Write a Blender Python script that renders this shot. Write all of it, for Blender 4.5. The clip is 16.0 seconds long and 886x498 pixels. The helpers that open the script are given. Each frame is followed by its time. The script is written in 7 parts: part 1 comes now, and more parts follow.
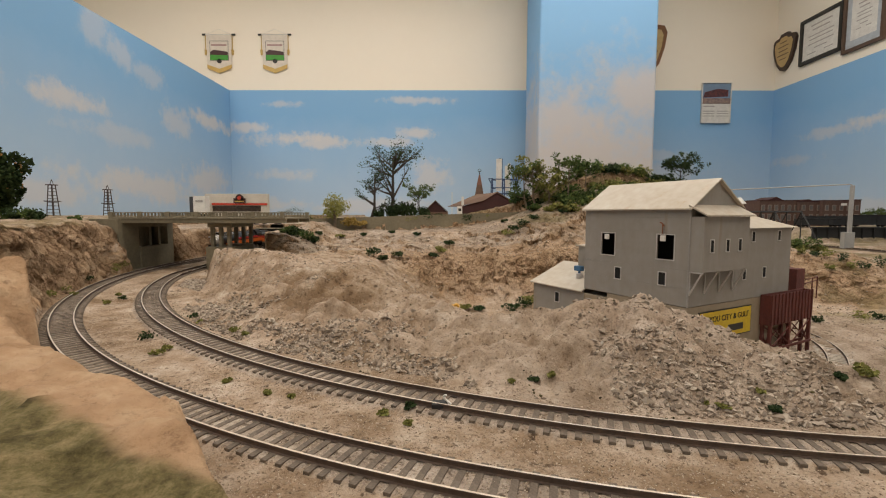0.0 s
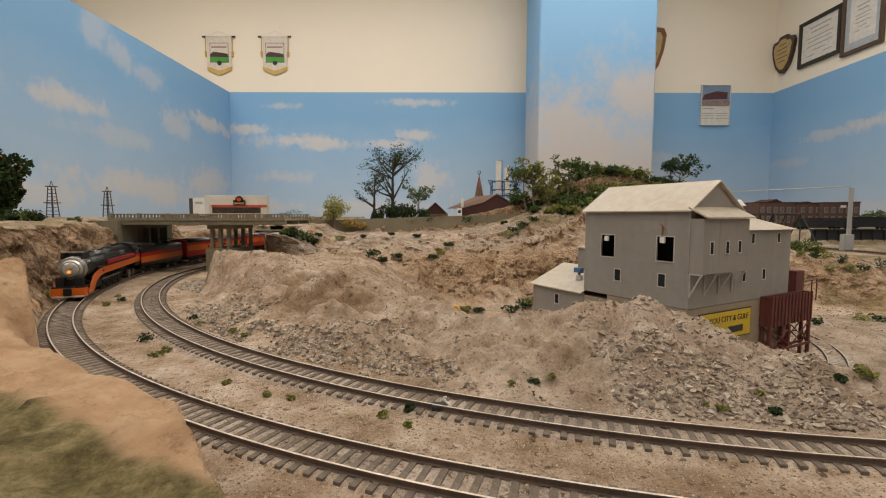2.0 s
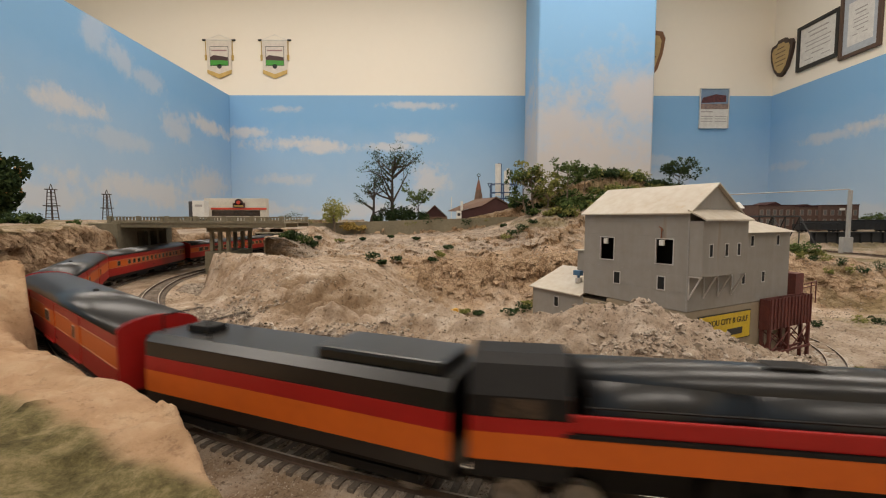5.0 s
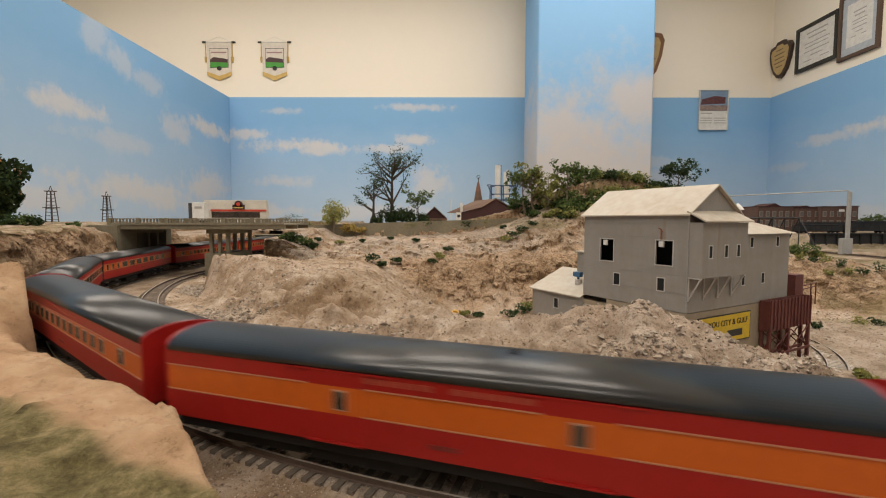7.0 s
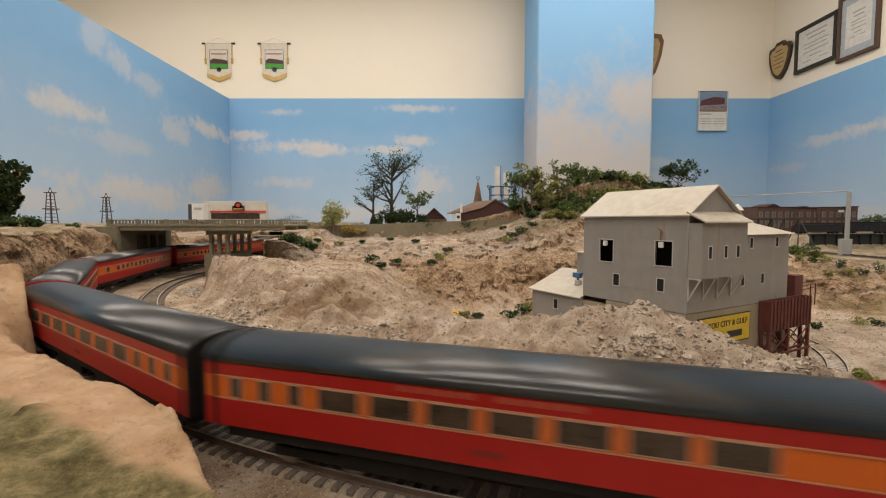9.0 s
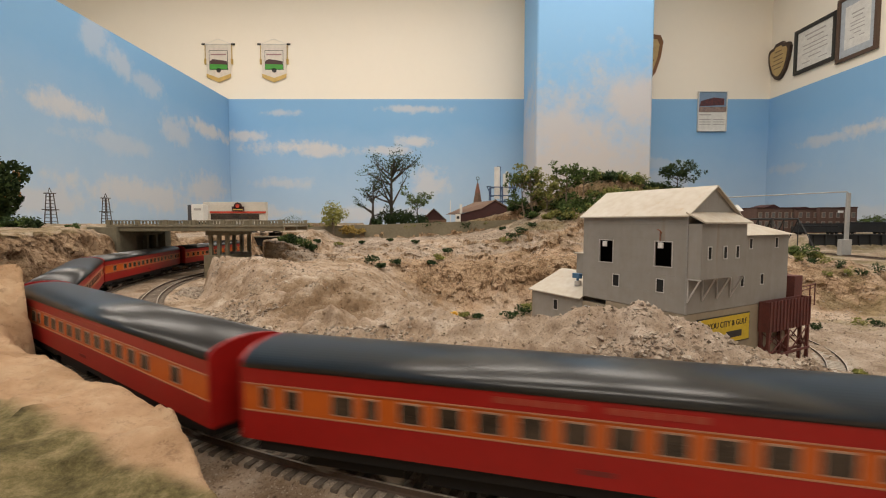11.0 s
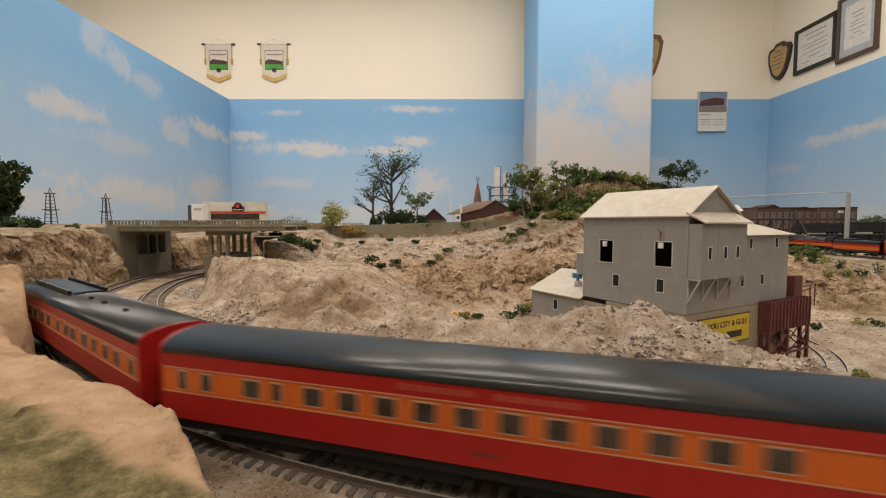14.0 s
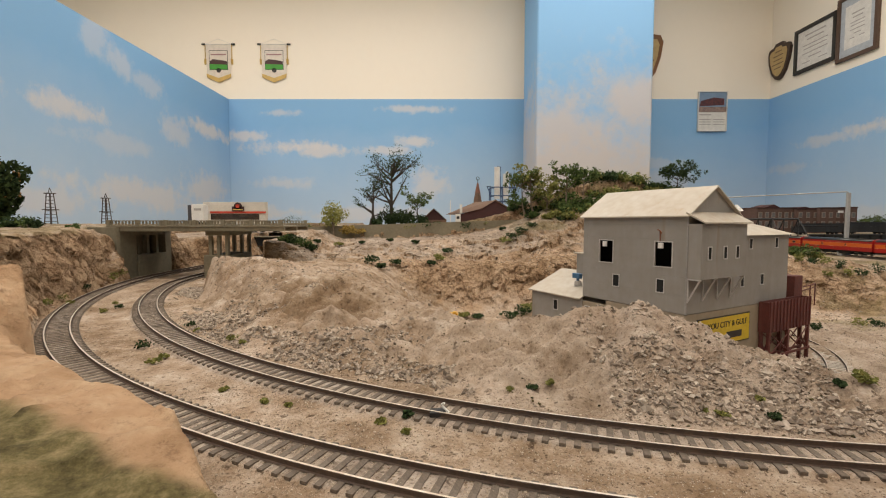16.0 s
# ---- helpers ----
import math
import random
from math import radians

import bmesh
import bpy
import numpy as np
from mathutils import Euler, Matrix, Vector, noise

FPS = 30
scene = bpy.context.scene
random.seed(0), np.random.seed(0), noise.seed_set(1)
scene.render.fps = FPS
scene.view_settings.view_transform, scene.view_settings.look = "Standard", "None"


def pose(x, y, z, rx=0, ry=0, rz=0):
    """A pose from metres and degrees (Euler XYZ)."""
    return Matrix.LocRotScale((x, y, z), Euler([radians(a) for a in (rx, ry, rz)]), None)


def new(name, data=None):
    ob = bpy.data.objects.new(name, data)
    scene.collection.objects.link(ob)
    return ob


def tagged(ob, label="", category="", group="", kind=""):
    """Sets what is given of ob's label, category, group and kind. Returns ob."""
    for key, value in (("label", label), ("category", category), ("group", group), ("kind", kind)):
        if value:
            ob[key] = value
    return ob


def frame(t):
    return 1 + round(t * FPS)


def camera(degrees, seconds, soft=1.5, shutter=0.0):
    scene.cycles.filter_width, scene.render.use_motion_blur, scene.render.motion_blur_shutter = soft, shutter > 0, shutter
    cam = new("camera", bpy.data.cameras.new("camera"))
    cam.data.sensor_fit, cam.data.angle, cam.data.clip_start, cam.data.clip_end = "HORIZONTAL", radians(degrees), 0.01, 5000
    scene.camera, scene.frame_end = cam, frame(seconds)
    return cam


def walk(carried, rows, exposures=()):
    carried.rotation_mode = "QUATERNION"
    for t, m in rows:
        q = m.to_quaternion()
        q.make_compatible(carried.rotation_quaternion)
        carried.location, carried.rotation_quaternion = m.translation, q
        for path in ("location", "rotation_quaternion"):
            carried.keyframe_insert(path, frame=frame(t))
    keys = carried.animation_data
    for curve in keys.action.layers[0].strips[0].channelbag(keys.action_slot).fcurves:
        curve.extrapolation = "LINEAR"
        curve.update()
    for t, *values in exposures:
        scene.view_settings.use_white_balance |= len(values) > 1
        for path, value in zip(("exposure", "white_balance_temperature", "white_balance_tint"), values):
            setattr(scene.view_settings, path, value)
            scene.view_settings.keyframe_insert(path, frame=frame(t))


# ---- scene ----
# HO scale model railway: railhead of the main loop is z = 0, the camera rests on the layout.
EYE = 0.0935
cam = camera(88.84, 16.0, soft=1.1, shutter=0.5)
PATH = [  # seconds, pitch, yaw, roll (degrees), x and z shift (mm)
    (0.0, -4.440, 0.186, 0.090, -0.34, 0.32), (1.0, -4.310, 0.150, 0.125, -0.50, 0.25),
    (2.0, -4.200, 0.140, 0.125, -0.50, 0.20), (3.0, -4.060, 0.119, 0.115, -0.40, 0.05),
    (4.0, -3.952, 0.096, 0.120, -0.32, 0.0), (6.5, -3.675, 0.065, 0.085, -0.24, -0.1),
    (7.5, -3.600, 0.054, 0.055, -0.20, -0.1), (9.0, -3.510, 0.034, 0.010, 0.0, -0.15),
    (11.5, -3.430, -0.008, 0.004, 0.0, -0.1), (14.0, -3.434, 0.0, 0.0, 0.0, 0.0), (16.0, -3.434, 0.0, 0.0, 0.0, 0.0)]
walk(cam, [(t, pose(dx / 1000, 0, EYE + dz / 1000, 90 + p, 0, y) @ pose(0, 0, 0, 0, 0, r))
           for t, p, y, r, dx, dz in PATH],
     exposures=[(0.0, -0.2), (3.6, -0.2), (6.5, 0.0), (16.0, 0.0)])

# ---- light: ceiling troffers of a club room ----
world = bpy.data.worlds.new("room_world")
scene.world = world
world.use_nodes = True
world.node_tree.nodes["Background"].inputs[0].default_value = (1.0, 0.9, 0.78, 1)
world.node_tree.nodes["Background"].inputs[1].default_value = 0.05
CEIL = 1.95
TROFFERS = [(x, y) for x in (-1.75, -0.3, 1.15) for y in (-1.1, 0.55, 2.15)]


def troffer_lamp(x, y):
    data = bpy.data.lights.new("troffer_lamp", "AREA")
    data.shape, data.size, data.size_y, data.energy = "RECTANGLE", 1.15, 0.26, 13
    data.color = (1.0, 0.90, 0.80)
    ob = new("troffer_lamp", data)
    ob.matrix_world = pose(x, y, CEIL - 0.03)


for place in TROFFERS:
    troffer_lamp(*place)


# ---- node materials ----
def material(name, color, rough=0.7, metal=0.0, color2=None, scale=40.0, bump=0.0, bscale=None, spec=0.5, detail=4.0, coat=0.0):
    """Two colours mixed by noise at two scales, with fine relief."""
    m = bpy.data.materials.new(name)
    m.use_nodes = True
    nt = m.node_tree
    b = nt.nodes["Principled BSDF"]
    b.inputs["Roughness"].default_value, b.inputs["Metallic"].default_value = rough, metal
    b.inputs["Specular IOR Level"].default_value = spec
    b.inputs["Coat Weight"].default_value = coat
    c2 = color2 or tuple(c * 0.8 for c in color)
    geo = nt.nodes.new("ShaderNodeTexCoord")
    n1, n2 = nt.nodes.new("ShaderNodeTexNoise"), nt.nodes.new("ShaderNodeTexNoise")
    for n, s in ((n1, scale), (n2, scale * 7.3)):
        n.inputs["Scale"].default_value, n.inputs["Detail"].default_value = s, detail
        nt.links.new(geo.outputs["Object"], n.inputs["Vector"])
    add = nt.nodes.new("ShaderNodeMath")
    add.operation = "MULTIPLY_ADD"
    add.inputs[1].default_value = 0.5
    nt.links.new(n2.outputs["Fac"], add.inputs[0])
    half = nt.nodes.new("ShaderNodeMath")
    half.operation = "MULTIPLY"
    half.inputs[1].default_value = 0.5
    nt.links.new(n1.outputs["Fac"], half.inputs[0])
    nt.links.new(half.outputs[0], add.inputs[2])
    ramp = nt.nodes.new("ShaderNodeValToRGB")
    ramp.color_ramp.elements[0].position, ramp.color_ramp.elements[1].position = 0.36, 0.64
    ramp.color_ramp.elements[0].color, ramp.color_ramp.elements[1].color = (*c2, 1), (*color, 1)
    nt.links.new(add.outputs[0], ramp.inputs[0])
    nt.links.new(ramp.outputs[0], b.inputs["Base Color"])
    if bump:
        bn = nt.nodes.new("ShaderNodeBump")
        bn.inputs["Strength"].default_value, bn.inputs["Distance"].default_value = bump, 0.001
        n3 = nt.nodes.new("ShaderNodeTexNoise")
        n3.inputs["Scale"].default_value, n3.inputs["Detail"].default_value = bscale or scale * 4, 5
        nt.links.new(geo.outputs["Object"], n3.inputs["Vector"])
        nt.links.new(n3.outputs["Fac"], bn.inputs["Height"])
        nt.links.new(bn.outputs[0], b.inputs["Normal"])
    return m


def glow(name, color, strength):
    m = bpy.data.materials.new(name)
    m.use_nodes = True
    b = m.node_tree.nodes["Principled BSDF"]
    b.inputs["Base Color"].default_value = (*color, 1)
    b.inputs["Emission Color"].default_value = (*color, 1)
    b.inputs["Emission Strength"].default_value = strength
    return m


M_RAIL = material("nickel_silver_rail", (0.78, 0.70, 0.60), 0.34, 0.6, (0.58, 0.49, 0.39), 60)
M_RAILSIDE = material("weathered_rail_side", (0.10, 0.065, 0.045), 0.8, 0.0, (0.06, 0.04, 0.03), 90)
M_TIE = material("weathered_tie", (0.175, 0.14, 0.108), 0.9, 0, (0.085, 0.066, 0.05), 120, 0.4)
M_RED = material("red_car_paint", (0.315, 0.012, 0.010), 0.36, 0, (0.27, 0.010, 0.008), 30, spec=0.3)
M_ORANGE = material("orange_car_paint", (0.53, 0.108, 0.012), 0.36, 0, (0.46, 0.092, 0.010), 30, spec=0.3)
M_BLACK = material("black_car_roof", (0.007, 0.0065, 0.007), 0.31, 0, (0.004, 0.004, 0.004), 30, spec=0.60)
M_DULL = material("dull_black_running_gear", (0.010, 0.009, 0.008), 0.65, 0, (0.006, 0.005, 0.005), 60, spec=0.25)
M_SILVER = material("silver_smokebox_paint", (0.62, 0.61, 0.59), 0.3, 0.7, (0.5, 0.49, 0.48), 60)
M_STEEL = material("steel_rods", (0.35, 0.33, 0.30), 0.35, 0.8, (0.2, 0.19, 0.17), 60)
M_GLASS = material("dark_window_glass", (0.075, 0.050, 0.034), 0.22, 0, (0.012, 0.009, 0.007), 130)
M_SASH = material("dull_metal_window_sash", (0.42, 0.25, 0.17), 0.5)
M_BELT = material("thin_silver_belt_line", (0.50, 0.22, 0.12), 0.5)
M_GREY = material("weathered_grey_siding", (0.27, 0.255, 0.235), 0.8, 0, (0.235, 0.215, 0.19), 12, 0.15, 300)


def streak(m, color, scale, low, high, fac):
    """Vertical run-down stains over a material's own colour."""
    nt = m.node_tree
    b = nt.nodes["Principled BSDF"]
    base = b.inputs["Base Color"].links[0].from_socket
    co, mp, n = nt.nodes.new("ShaderNodeTexCoord"), nt.nodes.new("ShaderNodeMapping"), nt.nodes.new("ShaderNodeTexNoise")
    mp.inputs["Scale"].default_value = (scale, scale, scale * 0.07)
    n.inputs["Scale"].default_value, n.inputs["Detail"].default_value, n.inputs["Roughness"].default_value = 1.0, 7, 0.65
    nt.links.new(co.outputs["Object"], mp.inputs[0])
    nt.links.new(mp.outputs[0], n.inputs["Vector"])
    r = nt.nodes.new("ShaderNodeMapRange")
    r.inputs["From Min"].default_value, r.inputs["From Max"].default_value, r.inputs["To Max"].default_value = low, high, fac
    nt.links.new(n.outputs["Fac"], r.inputs["Value"])
    x = nt.nodes.new("ShaderNodeMix")
    x.data_type = "RGBA"
    nt.links.new(r.outputs[0], x.inputs[0])
    nt.links.new(base, x.inputs[6])
    x.inputs[7].default_value = (*color, 1)
    nt.links.new(x.outputs[2], b.inputs["Base Color"])


streak(M_GREY, (0.34, 0.325, 0.30), 60, 0.45, 0.75, 0.3)
streak(M_GREY, (0.20, 0.125, 0.07), 55, 0.61, 0.80, 0.65)
M_GREYTAN = material("tan_grey_foundation", (0.30, 0.25, 0.18), 0.85, 0, (0.25, 0.2, 0.14), 14, 0.2, 300)
M_ROOF = material("pale_tin_roof", (0.50, 0.465, 0.40), 0.55, 0, (0.42, 0.36, 0.28), 14, 0.1, 200)
M_TRIM = material("pale_window_trim", (0.50, 0.48, 0.46), 0.6)
streak(M_ROOF, (0.36, 0.22, 0.11), 60, 0.60, 0.80, 0.6)
# near-black colour that stands in for shade inside windows and the underpass
M_SHADE = material("painted_shade_black", (0.006, 0.006, 0.006), 0.9)
M_YELLOW = material("yellow_sign_paint", (0.62, 0.44, 0.02), 0.5)
M_INK = material("black_sign_paint", (0.02, 0.02, 0.018), 0.5)
M_MAROON = material("maroon_timber", (0.13, 0.032, 0.025), 0.75, 0, (0.085, 0.024, 0.02), 60, 0.3)
streak(M_MAROON, (0.22, 0.09, 0.07), 150, 0.5, 0.75, 0.6)
M_CONC = material("model_concrete", (0.235, 0.205, 0.14), 0.85, 0, (0.17, 0.148, 0.10), 25, 0.2, 200)
M_CREAM = material("cream_wall_paint", (0.80, 0.72, 0.59), 0.8, 0, (0.79, 0.71, 0.58), 3, 0.05, 80)
M_WHITE = material("white_paper", (0.75, 0.74, 0.70), 0.6)


# ---- small builders ----
def mesh_ob(name, bm, mat, parent=None, label="", m=None, smooth=False):
    data = bpy.data.meshes.new(name)
    bm.to_mesh(data)
    bm.free()
    for one in (mat if isinstance(mat, (list, tuple)) else [mat]):
        data.materials.append(one)
    if smooth:
        data.polygons.foreach_set("use_smooth", [True] * len(data.polygons))
    ob = new(name, data)
    if parent is not None:
        ob.parent = parent
    if m is not None:
        ob.matrix_local = m
    if label:
        ob["label"] = label
    return ob


def part(name, bm, mat, parent, label="", m=None, smooth=False):
    return mesh_ob(name, bm, mat, parent, label, m, smooth)


def soften(ob):
    """Smooth shading on all but the end caps."""
    for f in ob.data.polygons:
        f.use_smooth = abs(f.normal.x) < 0.9 and abs(f.normal.z) > -0.5
    return ob


def box(bm, lo, hi, bevel=0.0, mat=0):
    size = [b - a for a, b in zip(lo, hi)]
    mid = [(a + b) / 2 for a, b in zip(lo, hi)]
    made = bmesh.ops.create_cube(bm, size=1, matrix=Matrix.Translation(mid) @ Matrix.Diagonal((*size, 1)))
    faces = list({f for v in made["verts"] for f in v.link_faces})
    for f in faces:
        f.material_index = mat
    if bevel:
        edges = list({e for v in made["verts"] for e in v.link_edges})
        bmesh.ops.bevel(bm, geom=edges, offset=bevel, segments=2, affect="EDGES", profile=0.6)
    return bm


def boxes(*pairs, bevel=0.0):
    bm = bmesh.new()
    for lo, hi in pairs:
        box(bm, lo, hi, bevel)
    return bm


def rod(bm, a, b, r, r2=None, n=8):
    a, b = Vector(a), Vector(b)
    d = b - a
    m = Matrix.Translation((a + b) / 2) @ d.to_track_quat("Z", "Y").to_matrix().to_4x4()
    bmesh.ops.create_cone(bm, cap_ends=True, segments=n, radius1=r, radius2=r if r2 is None else r2, depth=d.length, matrix=m)
    return bm


def rods(*pairs, r=0.001, n=6):
    bm = bmesh.new()
    for a, b in pairs:
        rod(bm, a, b, r, n=n)
    return bm


def prism(points, y0, y1):
    """A closed outline in x, z pushed from y0 to y1."""
    bm = bmesh.new()
    a = [bm.verts.new((x, y0, z)) for x, z in points]
    b = [bm.verts.new((x, y1, z)) for x, z in points]
    bm.faces.new(a)
    bm.faces.new(b[::-1])
    n = len(points)
    for i in range(n):
        bm.faces.new((a[i], b[i], b[(i + 1) % n], a[(i + 1) % n]))
    bmesh.ops.recalc_face_normals(bm, faces=bm.faces[:])
    return bm


def sweep_x(points, x0, x1):
    """A closed outline in y, z pushed along x."""
    bm = prism(points, x0, x1)
    for v in bm.verts:
        v.co = Vector((v.co.y, v.co.x, v.co.z))
    bmesh.ops.recalc_face_normals(bm, faces=bm.faces[:])
    return bm


def thing(name, label, category, m=None, group=""):
    ob = new(name)
    ob.empty_display_size = 0.01
    if m is not None:
        ob.matrix_world = m
    return tagged(ob, label, category, group)


# ---- smooth noise on arrays ----
def lattice(ix, iy, seed):
    h = (ix.astype(np.int64) * 374761393 + iy.astype(np.int64) * 668265263 + seed * 974711) & 0x7FFFFFFF
    h = ((h ^ (h >> 13)) * 1274126177) & 0x7FFFFFFF
    return ((h ^ (h >> 16)) & 0xFFFF) / 65535.0


def vnoise(x, y, seed=0):
    x0, y0 = np.floor(x), np.floor(y)
    u, v = x - x0, y - y0
    u, v = u * u * (3 - 2 * u), v * v * (3 - 2 * v)
    a, b = lattice(x0, y0, seed), lattice(x0 + 1, y0, seed)
    c, d = lattice(x0, y0 + 1, seed), lattice(x0 + 1, y0 + 1, seed)
    return (a + (b - a) * u) * (1 - v) + (c + (d - c) * u) * v


def fbm(x, y, scale, octaves=5, seed=0):
    out, amp, tot = 0, 1.0, 0.0
    for k in range(octaves):
        out = out + amp * vnoise(x * scale + 17.3 * k, y * scale - 9.1 * k, seed + k)
        tot += amp
        amp *= 0.5
        scale *= 2.03
    return out / tot * 2 - 1


def ridged(x, y, scale, seed=0, octaves=4):
    out, amp, tot = 0, 1.0, 0.0
    for k in range(octaves):
        out = out + amp * (1 - np.abs(2 * vnoise(x * scale + 5.7 * k, y * scale + 3.3 * k, seed + k) - 1))
        tot += amp
        amp *= 0.5
        scale *= 2.1
    return out / tot


def cells(x, y, seed=0):
    """Distance to the nearest cell point and that cell's own value: broken, faceted rock."""
    x0, y0 = np.floor(x), np.floor(y)
    best, val = np.full(np.broadcast(x, y).shape, 9.0), np.zeros(np.broadcast(x, y).shape)
    for i in (-1, 0, 1):
        for j in (-1, 0, 1):
            cx, cy = x0 + i, y0 + j
            d = np.hypot(cx + lattice(cx, cy, seed) - x, cy + lattice(cx, cy, seed + 7) - y)
            near = d < best
            best = np.where(near, d, best)
            val = np.where(near, lattice(cx, cy, seed + 13), val)
    return best, val


def step(a, b, v):
    t = np.clip((v - a) / (b - a), 0, 1)
    return t * t * (3 - 2 * t)


# ---- the railway line ----
CX, CY, RA = 0.248, 0.8805, 0.7635
BX, BY, RB = 0.260, 0.876, 0.7015


def arc(cx, cy, r, a0, a1, n):
    return [(cx + r * math.cos(radians(a0 + (a1 - a0) * i / n)), cy + r * math.sin(radians(a0 + (a1 - a0) * i / n))) for i in range(n + 1)]


def bezier(p, q, r, s, n):
    out = []
    for i in range(n + 1):
        t = i / n
        out.append(tuple((1 - t) ** 3 * a + 3 * t * (1 - t) ** 2 * b + 3 * t * t * (1 - t) * c + t ** 3 * d for a, b, c, d in zip(p, q, r, s)))
    return out


XT = CX - RA
LINE_A = ([(0.80, 3.05), (0.80, 2.4)] + arc(0.40, 2.4, 0.40, 0, -90, 30)[1:] + [(0.0, 2.0)] + arc(XT + 0.5, 1.5, 0.5, 90, 180, 40)
          + arc(CX, CY, RA, 180, 270, 180) + bezier((CX + 0.14, CY - RA), (1.76, CY - RA), (1.36, 0.42), (1.148, 1.15), 120) + [(1.158, 1.45), (1.17, 2.9)])
LINE_A = np.array(LINE_A)


class Line:
    def __init__(self, pts):
        d = np.hypot(*np.diff(pts, axis=0).T)
        self.s = np.r_[0, np.cumsum(d)]
        self.p = pts

    def at(self, s):
        return np.array([np.interp(s, self.s, self.p[:, 0]), np.interp(s, self.s, self.p[:, 1])])

    def nearest(self, x, y):
        return self.s[np.argmin((self.p[:, 0] - x) ** 2 + (self.p[:, 1] - y) ** 2)]

    def even(self, gap, a=None, b=None):
        a, b = 0 if a is None else a, self.s[-1] if b is None else b
        return [(self.at(v), self.at(v + 0.004) - self.at(v - 0.004)) for v in np.arange(a, b, gap)]


MAIN = Line(LINE_A)


def bend_b(a):
    return RB - 0.0035 + 0.008 * ((a - 228) / 42.0) ** 2 if a > 195 else RB + 0.0015 - 0.008 * (195 - a) / 15


LINE_B = ([(BX - 0.694, 1.5)] + [(BX + bend_b(a) * math.cos(radians(a)), BY + bend_b(a) * math.sin(radians(a))) for a in range(180, 268)]
          + [(0.40, 0.158), (0.9, 0.150)])
INNER = Line(np.array(LINE_B))
SPUR_Z = -0.066
LINE_C = bezier((0.32, 0.80), (0.575, 0.72), (0.52, 0.50), (0.29, 0.37), 60)
SPUR = Line(np.array(LINE_C))


def track(name, line, label, z=0.0, a=None, b=None, white=None):
    """Rails (railhead at z) and ties of one line."""
    top = tagged(new(name), label, "railway track", kind="structure")
    a, b = 0 if a is None else a, line.s[-1] if b is None else b
    for side in (-1, 1):
        bm = bmesh.new()
        prof = [(-0.0005, 0.0), (0.0005, 0.0), (0.0006, -0.0006), (0.00025, -0.0008), (0.0003, -0.0022), (0.0011, -0.0026), (-0.0011, -0.0026),
                (-0.0003, -0.0022), (-0.00025, -0.0008), (-0.0006, -0.0006)]
        old = None
        for p, d in line.even(0.006, a, b):
            d = d / np.hypot(*d)
            nx, ny = -d[1], d[0]
            off = side * 0.0086
            ring = [bm.verts.new((p[0] + nx * (off + u), p[1] + ny * (off + u), z + w)) for u, w in prof]
            if old:
                for i in range(len(prof)):
                    f = bm.faces.new((old[i], old[(i + 1) % len(prof)], ring[(i + 1) % len(prof)], ring[i]))
                    f.material_index = 0 if i in (0, ) else 1
            old = ring
        bmesh.ops.recalc_face_normals(bm, faces=bm.faces[:])
        part("rail", bm, [M_RAIL, M_RAILSIDE], top)
    bm = box(bmesh.new(), (-0.00145, -0.0150, -0.0019), (0.00145, 0.0150, 0), 0.0002)
    data = bpy.data.meshes.new("tie")
    bm.to_mesh(data)
    bm.free()
    data.materials.append(white or M_TIE)
    rnd = random.Random(4)
    for p, d in line.even(0.0068, a, b):
        t = new("tie", data)
        t.parent = top
        t.matrix_local = pose(p[0], p[1], z - 0.0026 + rnd.uniform(-0.0002, 0.0001), 0, 0, math.degrees(math.atan2(d[1], d[0])) + rnd.uniform(-1.5, 1.5))
    return top


# ---- the scenery: one sheet of plaster hills ----
# crest of the quarry spoil bank inside the curve: x, y, height
CREST = [(-0.33, 0.69, -0.003), (-0.312, 0.62, 0.040), (-0.270, 0.60, 0.047), (-0.215, 0.56, 0.044), (-0.160, 0.51, 0.030), (-0.122, 0.48, 0.037),
         (-0.080, 0.45, 0.030), (-0.044, 0.42, 0.019), (-0.012, 0.40, 0.017), (0.026, 0.36, 0.011), (0.055, 0.345, 0.017), (0.076, 0.33, 0.0225),
         (0.102, 0.32, 0.027), (0.122, 0.31, 0.032), (0.137, 0.30, 0.035), (0.158, 0.30, 0.028), (0.178, 0.30, 0.016), (0.206, 0.30, 0.008),
         (0.243, 0.30, -0.008), (0.292, 0.30, -0.022), (0.50, 0.29, -0.03)]
PIT = -0.069


def crest_table():
    a = np.array([(math.degrees(math.atan2(y - BY, x - BX)) % 360, math.hypot(x - BX, y - BY), z) for x, y, z in CREST])
    return a[np.argsort(a[:, 0])]


CT = crest_table()


def pit_level(x):
    return PIT + (0.020 - PIT) * step(0.03, -0.15, x)


